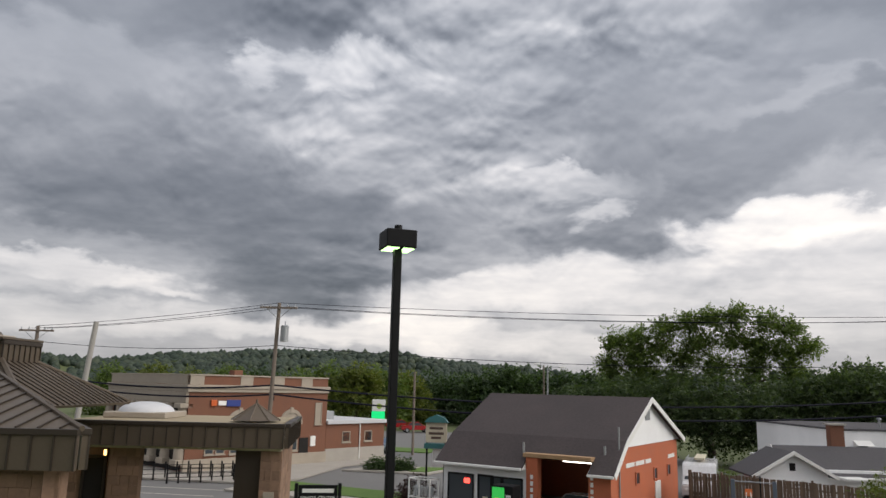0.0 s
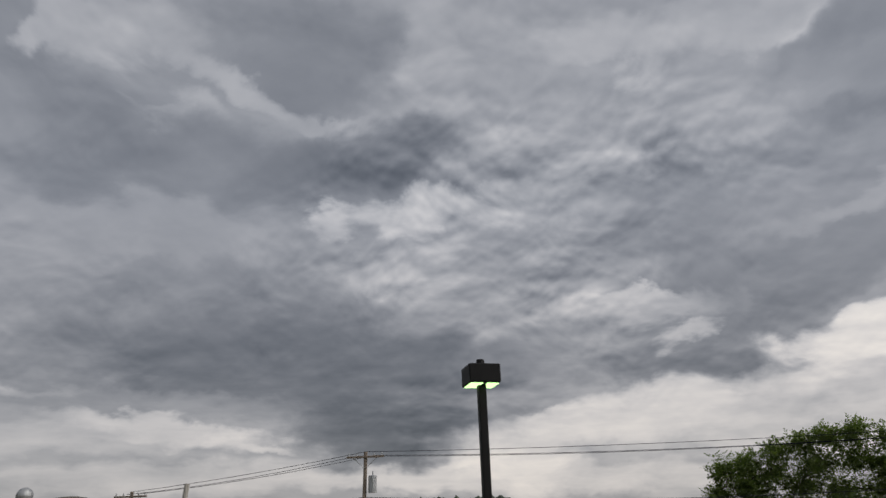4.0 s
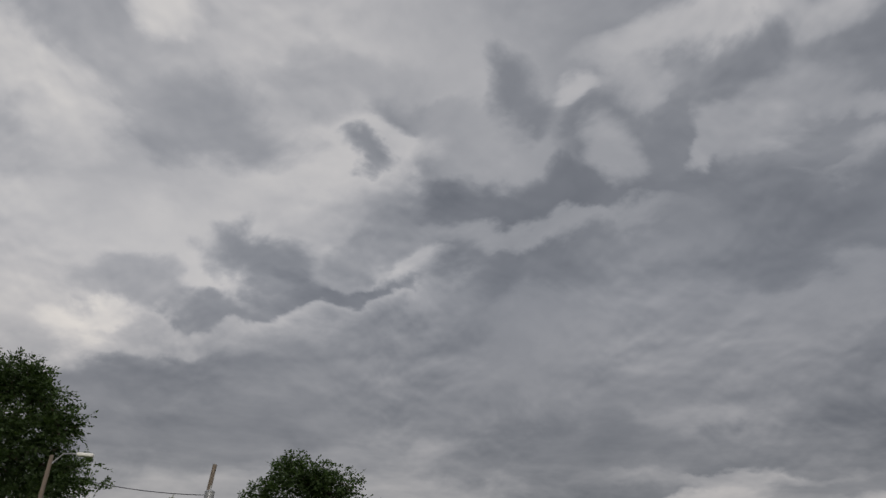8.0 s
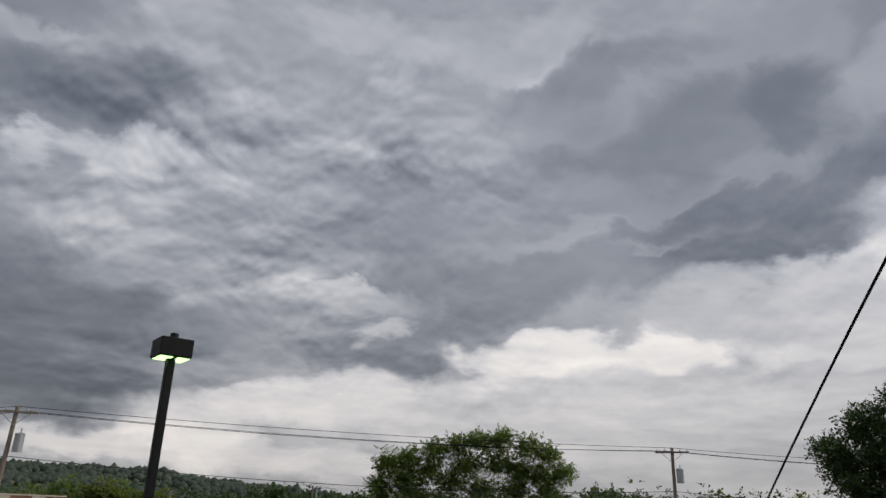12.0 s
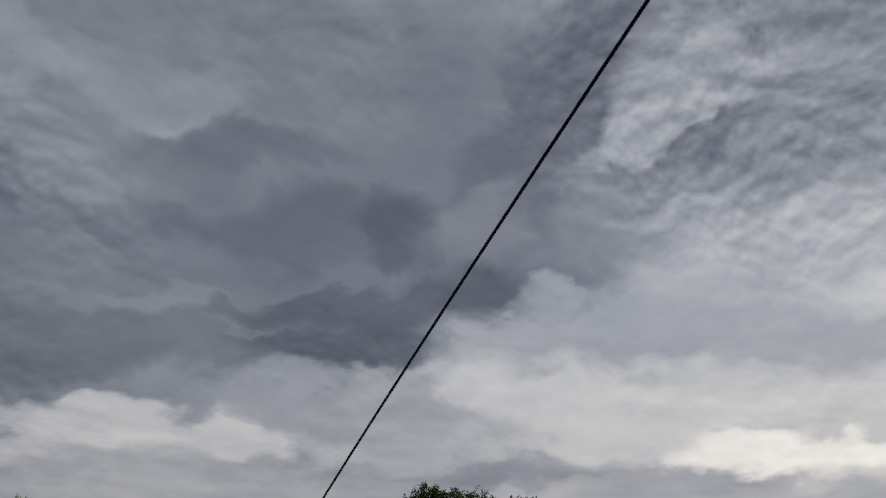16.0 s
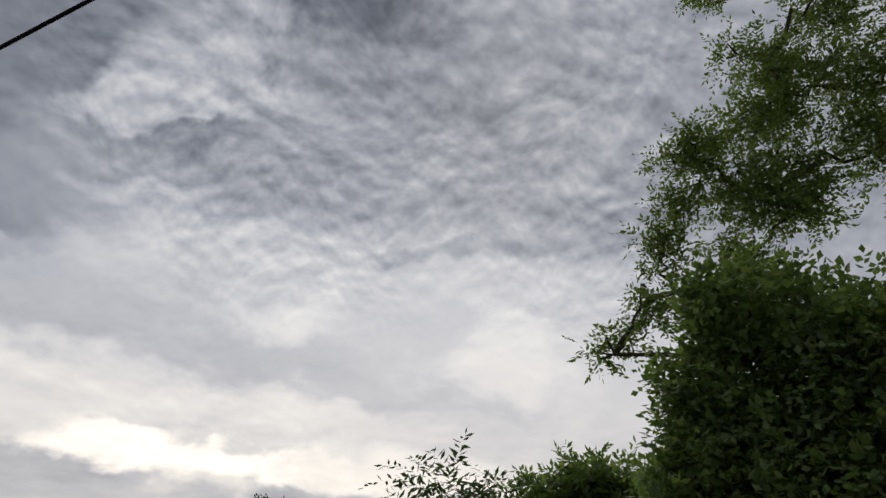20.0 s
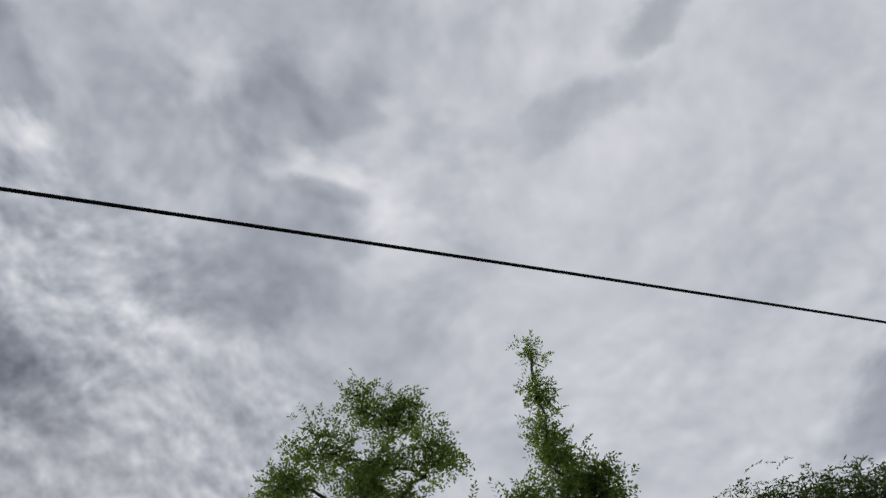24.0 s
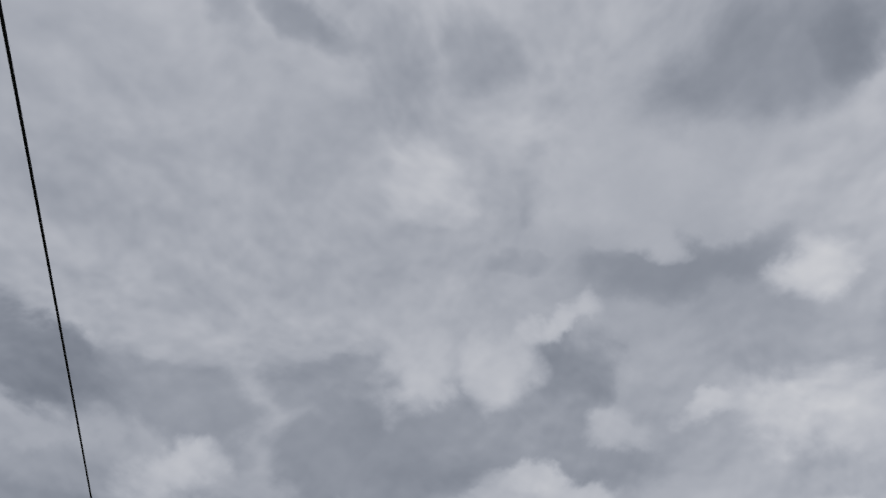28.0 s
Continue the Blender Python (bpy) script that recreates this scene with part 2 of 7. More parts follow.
# bright streaky sky low on the right
cloud(90.8, 36.3, 22.4, 5.5, 9, 0.584, 0.98); cloud(72.1, 36.6, 2.0, 4.4, -30, 0.722, 0.83); cloud(74.0, 43.8, 3.4, 1.8, 8, 0.643, 0.98)
cloud(97.0, 40.8, 7.5, 1.6, -7, 0.529, 1); cloud(95.3, 24.0, 12.7, 2.5, 0, 0.803, 1); cloud(96.1, 17.6, 6.3, 1.0, -8, 0.739, 1)
cloud(71.9, 15.0, 19.6, 1.9, -0, 0.837, 1); cloud(65.4, 9.0, 10.1, 0.7, 1, 0.823, 1); cloud(86.9, 11.6, 10.4, 1.0, -6, 0.978, 0.98)
cloud(78.4, 10.3, 4.6, 1.0, -1, 1.027, 0.83); cloud(47.9, 16.3, 11.3, 1.4, 7, 0.669, 1); cloud(83.2, 28.3, 17.1, 2.2, 9, 0.722, 0.98)
cloud(100.8, 29.5, 8.5, 0.7, 0, 0.594, 0.83); cloud(67.7, 26.4, 5.4, 1.3, 22, 0.458, 0.83); cloud(93.5, 24.0, 19.0, 3.5, 3, 0.758, 1)
cloud(76.9, 15.6, 12.6, 2.4, 8, 0.871, 1); cloud(75.7, 12.0, 3.7, 1.0, 7, 0.971, 0.98); cloud(103.1, 20.3, 4.4, 2.6, -0, 0.850, 1)
cloud(90.3, 17.7, 6.5, 0.9, -6, 0.760, 0.98); cloud(72.6, 24.1, 7.6, 1.0, 7, 0.637, 0.98); cloud(81.9, 22.5, 5.0, 1.1, 3, 0.849, 1)
# grey shelf and bright gaps on the left
cloud(-85.7, 34.9, 4.5, 2.3, -1, 0.574, 1); cloud(-72.5, 35.0, 2.0, 1.0, -8, 0.535, 1); cloud(-67.2, 38.4, 2.2, 1.1, 9, 0.545, 1)
cloud(-73.2, 40.0, 6.3, 2.1, 13, 0.644, 1); cloud(-75.8, 29.5, 8.4, 2.0, 13, 0.733, 1); cloud(-67.4, 30.0, 2.6, 1.6, 38, 0.711, 0.98)
cloud(-78.0, 24.9, 4.5, 1.9, -13, 0.525, 0.83); cloud(-72.2, 23.7, 5.5, 1.0, 13, 0.481, 0.67); cloud(-82.7, 21.1, 5.0, 1.1, 13, 0.538, 0.98)
cloud(-89.6, 22.2, 3.2, 1.6, -5, 0.620, 1); cloud(-77.0, 20.7, 3.9, 1.1, 15, 0.769, 0.67); cloud(-89.9, 18.5, 2.7, 1.5, 15, 0.818, 0.98)
cloud(-86.0, 18.2, 3.2, 0.9, 8, 0.754, 0.98); cloud(-43.0, 29.0, 19.4, 4.3, -7, 0.474, 0.98); cloud(-59.4, 32.5, 5.1, 1.8, -6, 0.445, 0.83)
cloud(-57.2, 39.2, 2.2, 2.6, 23, 0.498, 0.83); cloud(-49.9, 36.7, 2.6, 1.6, -1, 0.485, 0.98); cloud(-35.6, 38.5, 2.3, 1.9, 21, 0.511, 0.83)
cloud(-42.5, 35.5, 2.5, 2.4, -6, 0.512, 0.98); cloud(-31.5, 34.1, 3.4, 2.3, -12, 0.508, 0.98); cloud(-25.2, 36.4, 2.9, 3.3, -38, 0.510, 0.98)
cloud(-50.4, 40.0, 1.8, 0.9, 8, 0.682, 0.83); cloud(-45.1, 40.7, 1.5, 1.9, -5, 0.637, 1); cloud(-39.1, 43.1, 5.5, 1.6, 0, 0.698, 1)
cloud(-39.4, 34.3, 1.0, 1.8, -17, 0.652, 1); cloud(-47.8, 34.5, 0.9, 0.8, -2, 0.656, 0.98); cloud(-57.4, 34.4, 1.8, 1.3, -27, 0.603, 0.98)
cloud(-62.0, 37.0, 3.1, 1.7, -19, 0.614, 0.98); cloud(-55.0, 29.8, 6.7, 0.5, 2, 0.553, 0.98); cloud(-45.9, 29.7, 2.6, 1.0, -2, 0.581, 0.98)
cloud(-28.3, 30.4, 3.2, 0.6, -12, 0.593, 0.98); cloud(-24.2, 41.7, 4.9, 1.4, 2, 0.642, 1); cloud(-66.8, 26.2, 3.1, 1.2, 8, 0.678, 0.98)
cloud(-69.9, 26.9, 2.6, 1.0, 29, 0.567, 0.98); cloud(-65.0, 23.5, 5.3, 0.8, 12, 0.683, 0.83); cloud(-50.4, 20.4, 27.0, 3.3, 1, 0.498, 1)
cloud(-85.2, 15.6, 7.9, 1.3, 12, 0.489, 0.98); cloud(-82.3, 12.2, 9.5, 2.3, 9, 0.481, 1); cloud(-68.4, 18.3, 5.6, 1.1, 10, 0.534, 1)
cloud(-61.6, 14.7, 8.3, 1.9, -3, 0.506, 1); cloud(-54.3, 12.6, 5.6, 1.1, -2, 0.571, 1); cloud(-28.9, 21.4, 4.3, 0.8, 4, 0.620, 0.98)
cloud(-31.0, 20.1, 2.2, 0.4, 7, 0.643, 0.83); cloud(-36.2, 11.3, 9.5, 1.4, -6, 0.467, 1); cloud(-40.1, 10.1, 5.8, 0.5, 1, 0.628, 0.98)
cloud(-48.2, 17.0, 8.5, 1.3, 1, 0.488, 1); cloud(-61.1, 34.4, 3.2, 1.7, -2, 0.603, 0.98); cloud(-57.2, 32.0, 5.5, 1.5, 6, 0.461, 0.98)
cloud(-53.7, 29.4, 8.4, 1.0, 0, 0.583, 0.98); cloud(-47.9, 34.8, 1.6, 2.2, 32, 0.623, 0.98); cloud(-39.0, 35.2, 1.2, 1.7, 7, 0.612, 1)
cloud(-34.3, 35.9, 3.9, 1.7, 14, 0.606, 1); cloud(-36.1, 39.4, 2.9, 1.9, 6, 0.522, 0.98); cloud(-52.3, 26.4, 9.3, 1.9, 7, 0.450, 0.98)
cloud(-38.8, 27.7, 11.1, 2.2, 3, 0.514, 0.98); cloud(-26.9, 31.4, 2.6, 1.0, -30, 0.599, 0.98); cloud(-41.5, 20.9, 15.1, 3.9, 2, 0.557, 1)
cloud(-19.4, 35.4, 3.5, 1.9, -5, 0.468, 1); cloud(-55.4, 17.5, 4.2, 1.3, 9, 0.541, 1); cloud(-54.5, 12.5, 7.3, 1.8, 6, 0.467, 1)
cloud(-51.9, 7.9, 6.7, 1.8, 3, 0.429, 0.98); cloud(-42.5, 8.8, 3.8, 0.7, 7, 0.654, 0.83); cloud(-28.4, 8.3, 4.8, 0.5, -8, 0.708, 0.83)
cloud(-35.7, 6.8, 8.8, 0.7, 0, 0.628, 0.98); cloud(-49.6, 4.7, 11.5, 0.7, 1, 0.600, 0.98); cloud(-35.9, 11.5, 6.4, 0.9, -2, 0.503, 0.98)
# dark storm bank to the front right
cloud(46.7, 21.8, 13.3, 2.7, 22, 0.413, 0.83); cloud(28.9, 39.7, 1.2, 4.9, 9, 0.567, 0.98); cloud(34.9, 36.8, 2.6, 1.6, -11, 0.535, 1)
cloud(14.1, 37.9, 4.2, 1.9, 13, 0.560, 1); cloud(19.5, 36.2, 3.0, 1.2, -13, 0.561, 1); cloud(20.7, 24.2, 11.5, 1.9, 14, 0.477, 1)
cloud(34.7, 25.8, 6.5, 2.6, 8, 0.467, 1); cloud(11.9, 27.2, 4.1, 4.2, 20, 0.467, 1); cloud(43.0, 25.9, 2.5, 1.5, 4, 0.526, 1)
cloud(53.0, 30.4, 3.1, 1.6, 19, 0.564, 0.98); cloud(55.7, 28.1, 2.2, 1.3, 8, 0.564, 0.98); cloud(44.3, 28.8, 3.6, 2.7, 4, 0.418, 1)
cloud(54.3, 23.0, 3.7, 1.6, 25, 0.426, 0.83); cloud(43.0, 20.3, 8.9, 1.6, 9, 0.409, 0.98); cloud(31.0, 17.2, 4.6, 1.2, 7, 0.486, 0.83)
cloud(22.4, 15.8, 3.4, 1.3, 10, 0.471, 0.83); cloud(16.6, 10.9, 3.2, 1.7, 9, 0.403, 0.83); cloud(16.8, 14.2, 2.1, 0.8, 51, 0.608, 0.83)
cloud(35.4, 21.0, 3.9, 0.7, 17, 0.571, 0.98); cloud(62.8, 38.4, 2.3, 6.5, -33, 0.465, 0.83); cloud(66.2, 34.6, 1.2, 1.8, -29, 0.615, 0.98)
cloud(59.3, 27.5, 2.2, 3.0, -39, 0.513, 0.98); cloud(58.8, 42.1, 2.5, 2.5, -6, 0.485, 1); cloud(23.8, 11.7, 5.2, 1.2, 8, 0.823, 0.98)
cloud(35.2, 12.6, 3.4, 1.0, 5, 0.868, 0.83); cloud(43.4, 14.0, 7.0, 0.9, 3, 0.703, 0.98); cloud(24.6, 8.3, 11.8, 1.4, 6, 0.591, 1)
cloud(40.3, 9.3, 7.6, 1.2, 4, 0.602, 1); cloud(68.8, 37.6, 2.2, 4.7, -37, 0.710, 0.83); cloud(72.1, 34.5, 5.6, 1.0, 11, 0.509, 0.83)
cloud(79.4, 38.1, 4.4, 1.9, -3, 0.582, 0.98); cloud(77.7, 40.5, 5.2, 0.9, -8, 0.658, 0.98); cloud(73.6, 36.9, 3.6, 1.0, 2, 0.694, 0.98)
cloud(68.1, 26.8, 5.2, 1.7, 19, 0.509, 0.83); cloud(66.3, 30.4, 6.1, 2.1, 24, 0.580, 0.98); cloud(76.7, 31.1, 5.7, 1.4, 14, 0.596, 0.98)
cloud(72.2, 30.4, 4.5, 0.8, 16, 0.684, 0.83); cloud(75.1, 25.7, 8.6, 2.8, 6, 0.755, 1); cloud(69.3, 20.3, 16.1, 2.5, -2, 0.707, 1)
cloud(61.2, 15.8, 15.2, 2.5, -1, 0.837, 1); cloud(73.6, 11.8, 5.5, 1.0, -6, 0.922, 0.98); cloud(69.6, 9.2, 8.2, 0.6, -4, 0.805, 0.98)
cloud(59.6, 24.2, 2.6, 0.9, 12, 0.679, 1); cloud(56.6, 21.3, 3.9, 0.9, 19, 0.706, 1)
# pale and blue-grey bands low on the right
cloud(70.8, 7.4, 14.4, 2.6, 1, 0.750, 1); cloud(68.1, 9.7, 6.5, 1.1, 2, 0.700, 1); cloud(77.5, 11.8, 8.0, 1.0, 0, 1.009, 0.98)
cloud(47.5, 12.6, 7.2, 1.6, 7, 0.773, 1); cloud(94.7, 11.4, 7.8, 1.7, -3, 0.920, 1)
# dark shelf cloud and billows ahead
cloud(-30.4, 27.6, 9.6, 2.6, 6, 0.470, 1); cloud(-17.9, 36.8, 4.7, 3.7, -23, 0.475, 1); cloud(-23.9, 34.0, 4.1, 0.8, -21, 0.606, 0.98)
cloud(-7.2, 35.9, 1.6, 3.9, 21, 0.600, 0.98); cloud(-17.5, 31.5, 2.4, 0.6, -9, 0.586, 0.98); cloud(-10.5, 27.9, 8.7, 2.5, -2, 0.425, 0.83)
cloud(-8.0, 24.4, 6.2, 1.1, 7, 0.657, 0.83); cloud(-16.0, 23.8, 1.3, 1.3, 4, 0.688, 0.67); cloud(-8.9, 19.7, 5.1, 1.7, 8, 0.644, 0.98)
cloud(-29.4, 21.3, 9.0, 2.4, 8, 0.560, 1); cloud(-26.9, 17.5, 9.3, 2.0, 6, 0.503, 1); cloud(10.2, 29.4, 11.1, 2.2, 2, 0.603, 1)
cloud(18.5, 35.2, 8.2, 1.4, -4, 0.623, 1); cloud(25.2, 33.2, 2.2, 1.0, -18, 0.674, 0.98); cloud(29.5, 29.6, 8.7, 1.9, -10, 0.519, 1)
cloud(9.0, 35.9, 4.2, 1.5, -8, 0.616, 1); cloud(25.2, 23.8, 10.7, 1.9, -1, 0.526, 1); cloud(27.8, 17.8, 7.0, 2.2, -1, 0.492, 0.98)
cloud(13.6, 16.7, 5.9, 2.4, 14, 0.469, 0.98); cloud(27.4, 21.0, 3.9, 0.7, 6, 0.574, 1); cloud(4.0, 15.3, 8.4, 1.1, 6, 0.632, 0.98)
cloud(1.1, 20.4, 3.6, 1.3, -3, 0.534, 1); cloud(0.2, 12.9, 6.6, 1.8, -3, 0.531, 1); cloud(-24.7, 14.8, 9.9, 2.3, 4, 0.451, 1)
cloud(-16.2, 12.3, 14.1, 3.0, -2, 0.401, 0.83); cloud(-10.5, 7.4, 7.0, 2.3, -4, 0.372, 0.59); cloud(16.8, 11.9, 3.7, 2.4, 24, 0.457, 0.83)
cloud(12.0, 10.8, 5.0, 1.5, -13, 0.428, 0.83); cloud(15.2, 9.3, 3.4, 1.0, 0, 0.396, 0.75); cloud(-29.6, 9.4, 7.2, 0.9, 2, 0.506, 0.98)
cloud(26.9, 10.0, 7.4, 2.4, 3, 0.780, 0.75); cloud(21.7, 6.1, 13.2, 1.8, -5, 0.689, 1); cloud(6.0, 7.6, 10.3, 1.7, 7, 0.730, 0.67)
cloud(-1.1, 4.0, 5.1, 1.5, -2, 0.778, 0.83); cloud(9.8, 3.3, 6.5, 1.0, -3, 0.689, 1); cloud(-26.5, 7.4, 6.9, 0.7, -7, 0.680, 0.83)
cloud(-20.7, 6.4, 2.2, 0.4, -10, 0.725, 0.83); cloud(-25.4, 4.4, 9.4, 0.9, -0, 0.680, 0.98); cloud(-9.6, 3.8, 6.3, 0.7, -2, 0.727, 0.83)
cloud(0.5, 9.2, 1.8, 0.5, 7, 0.507, 0.98); cloud(12.8, 13.8, 1.7, 0.7, 24, 0.655, 1); cloud(8.7, 16.8, 3.0, 0.6, -0, 0.662, 0.83)
cloud(43.4, 24.5, 2.4, 1.4, -29, 0.511, 1); cloud(36.4, 36.1, 5.9, 1.9, 2, 0.547, 1); cloud(25.6, 36.1, 4.3, 1.9, -2, 0.595, 1)
cloud(31.7, 33.5, 6.2, 1.1, 15, 0.489, 1); cloud(36.7, 28.6, 3.2, 2.5, 25, 0.454, 1); cloud(40.6, 22.1, 7.9, 0.9, 7, 0.432, 0.98)
cloud(45.3, 19.7, 3.3, 1.6, 4, 0.410, 0.83); cloud(41.9, 15.1, 10.0, 1.9, -1, 0.660, 0.98); cloud(34.7, 11.6, 2.1, 1.1, -1, 0.816, 0.98)
cloud(27.3, 11.7, 6.5, 1.2, 0, 0.791, 0.98); cloud(47.6, 14.2, 4.2, 2.8, -5, 0.680, 1); cloud(37.3, 8.3, 14.3, 1.9, -1, 0.674, 1)


def finish_sky():
    """Billows, wavelets and streaks over the masses, and their colour."""
    n = SKY

    def heads(vec, scale, detail=2.5):
        v = n.add("ShaderNodeTexVoronoi", {"Vector": vec, "Scale": scale})
        v.feature = "SMOOTH_F1"
        for name, value in (("Detail", detail), ("Roughness", 0.45), ("Lacunarity", 2.2), ("Smoothness", 0.55)):
            v.inputs[name].default_value = value
        return v.outputs["Distance"]

    def region(az, el, near, far):
        return n.remap(n.vec("DISTANCE", WAY, bearing(az, math.cos(radians(el)), math.sin(radians(el)))), near, far, 1.0, 0.0, "SMOOTHSTEP")

    tone = TONE
    lifted = n.vec("MULTIPLY", BENT, (0.988, 0.988, 1.012))
    patchy = n.remap(n.noise(DECK, 2.6, 2.0, 0.5), 0.38, 0.62, 0.2, 1.0)
    # rounded heads with a lit upper side and a shaded base
    puff = n.math("SUBTRACT", heads(lifted, 12.0), heads(BENT, 12.0))
    soft = n.math("SUBTRACT", n.noise(lifted, 7.0, 4.0, 0.5), n.noise(BENT, 7.0, 4.0, 0.5))
    billowy = n.math("ADD", region(2, 17, 0.15, 0.5), n.math("MULTIPLY", region(100, 60, 0.3, 0.9), 0.6))
    relief = n.math("MULTIPLY", n.math("MULTIPLY", puff, 0.36), n.math("MULTIPLY_ADD", billowy, 0.7, 0.3))
    relief = n.math("MULTIPLY_ADD", soft, 0.55, relief)
    tone = n.math("MULTIPLY_ADD", n.math("MULTIPLY", relief, n.remap(UP, 0.08, 0.35, 0.3, 1.0)), patchy, tone)
    # small wavelets in the rippled deck to the right
    ripple = n.math("MAXIMUM", region(84, 43, 0.2, 0.44), region(112, 40, 0.15, 0.4))
    wavelet = n.math("SUBTRACT", heads(lifted, 30.0, 2.0), heads(BENT, 30.0, 2.0))
    tone = n.math("MULTIPLY_ADD", n.math("MULTIPLY", wavelet, 0.2), ripple, tone)
    # mottling and fine wisps everywhere
    tone = n.math("MULTIPLY_ADD", n.math("SUBTRACT", n.noise(BENT, 7.0, 6.0, 0.6), 0.5), 0.12, tone)
    # streaks low over the horizon
    streak = n.noise(n.vec("MULTIPLY", n.vec("ADD", WAY, centred(rag, (0.05, 0.05, 0.018))), (5.0, 5.0, 38.0)), 1.0, 4.0, 0.55)
    low = n.remap(UP, 0.10, 0.34, 1.0, 0.0, "SMOOTHSTEP")
    tone = n.math("MULTIPLY_ADD", n.math("MULTIPLY", n.math("SUBTRACT", streak, 0.5), 0.24), low, tone)
    tone = n.math("MAXIMUM", tone, 0.05)
    light = n.math("POWER", tone, 2.2)
    tint = n.ramp(tone, [(0.30, (0.87, 0.985, 1.20)), (0.45, (0.92, 0.99, 1.13)), (0.60, (0.955, 0.99, 1.07)), (0.72, (0.985, 0.99, 1.02)), (0.92, (1.03, 0.988, 0.91))])
    grey = n.add("ShaderNodeVectorMath", {0: tint, "Scale": light}, op="SCALE").outputs["Vector"]
    # daylight above the clouds, of which a little comes through
    clear = n.add("ShaderNodeTexSky")
    clear.sky_type, clear.sun_disc = "NISHITA", False
    clear.sun_elevation, clear.sun_rotation = radians(39), radians(104)
    glow = n.vec("MULTIPLY", clear.outputs[0], (0.004, 0.004, 0.004))
    # warmer and less blue low down
    warm = n.add("ShaderNodeCombineXYZ", {0: n.remap(UP, 0.02, 0.42, 1.07, 1.01), 1: 1.0, 2: n.remap(UP, 0.02, 0.40, 0.93, 1.0)}).outputs[0]
    bg = n.add("ShaderNodeBackground", {0: n.vec("MULTIPLY", n.vec("ADD", grey, glow), warm), 1: 1.0})
    out = n.add("ShaderNodeOutputWorld")
    n.tree.links.new(bg.outputs[0], out.inputs[0])


finish_sky()
sun = new("sun", bpy.data.lights.new("sun", "SUN"))
sun.data.energy, sun.data.angle, sun.data.color = 1.5, radians(60), (1.0, 0.95, 0.88)
sun.matrix_world = look(bearing(104, 100, 80), (0, 0, 0))


# ---- materials ----
def material(name, color, rough=0.8, metal=0.0, vary=0.25, scale=6.0, grain=60.0, bump=0.15, spec=0.4, emit=None, per_piece=0.0, coat=0.0):
    """A surface with stains at one scale and grain at another."""
    m = bpy.data.materials.new(name)
    m.use_nodes = True
    n = Nodes(m.node_tree)
    pos = n.add("ShaderNodeTexCoord").outputs["Object"]
    a = n.noise(pos, scale, 5.0, 0.6, 0.4)
    b = n.noise(pos, grain, 3.0, 0.6)
    k = n.math("MULTIPLY_ADD", n.math("SUBTRACT", a, 0.5), vary * 1.6, 1.0)
    k = n.math("MULTIPLY_ADD", n.math("SUBTRACT", b, 0.5), vary * 0.9, k)
    if per_piece:
        r = n.add("ShaderNodeObjectInfo").outputs["Random"]
        k = n.math("MULTIPLY_ADD", n.math("SUBTRACT", r, 0.5), per_piece * 2, k)
    col = n.add("ShaderNodeVectorMath", {0: color, "Scale": k}, op="SCALE").outputs["Vector"]
    p = n.add("ShaderNodeBsdfPrincipled", {"Base Color": col, "Roughness": rough, "Metallic": metal, "Specular IOR Level": spec})
    n.tree.links.new(n.remap(a, 0.3, 0.7, max(rough - 0.12, 0.03), min(rough + 0.1, 1.0)), p.inputs["Roughness"])
    if coat:
        p.inputs["Coat Weight"].default_value = coat
    if emit:
        p.inputs["Emission Color"].default_value = (*emit[:3], 1)
        p.inputs["Emission Strength"].default_value = emit[3]
    if bump:
        bm_ = n.add("ShaderNodeBump", {"Strength": bump, "Distance": 0.02, "Height": n.math("MULTIPLY_ADD", b, 0.5, a)})
        n.tree.links.new(bm_.outputs[0], p.inputs["Normal"])
    out = n.add("ShaderNodeOutputMaterial")
    n.tree.links.new(p.outputs[0], out.inputs[0])
    return m


def leaf_material(name, color, tip, through=0.35):
    m = bpy.data.materials.new(name)
    m.use_nodes = True
    n = Nodes(m.node_tree)
    r = n.add("ShaderNodeNewGeometry").outputs["Random Per Island"]
    pos = n.add("ShaderNodeTexCoord").outputs["Object"]
    a = n.noise(pos, 0.35, 3.0, 0.6)
    v = n.math("ADD", n.math("MULTIPLY", r, 0.55), n.math("MULTIPLY", a, 0.5))
    dark = tuple(c * 0.5 for c in color)
    col = n.ramp(v, [(0.1, dark), (0.5, color), (0.92, tip)])
    p = n.add("ShaderNodeBsdfPrincipled", {"Base Color": col, "Roughness": 0.55, "Specular IOR Level": 0.3})
    t = n.add("ShaderNodeBsdfTranslucent", {0: n.vec("MULTIPLY", col, (1.1, 1.25, 0.5))})
    mix = n.add("ShaderNodeMixShader", {0: through, 1: p.outputs[0], 2: t.outputs[0]})
    out = n.add("ShaderNodeOutputMaterial")
    n.tree.links.new(mix.outputs[0], out.inputs[0])
    return m


def lamp_material(name, color, strength):
    m = bpy.data.materials.new(name)
    m.use_nodes = True
    n = Nodes(m.node_tree)
    e = n.add("ShaderNodeEmission", {0: (*color, 1), 1: strength})
    out = n.add("ShaderNodeOutputMaterial")
    n.tree.links.new(e.outputs[0], out.inputs[0])
    return m


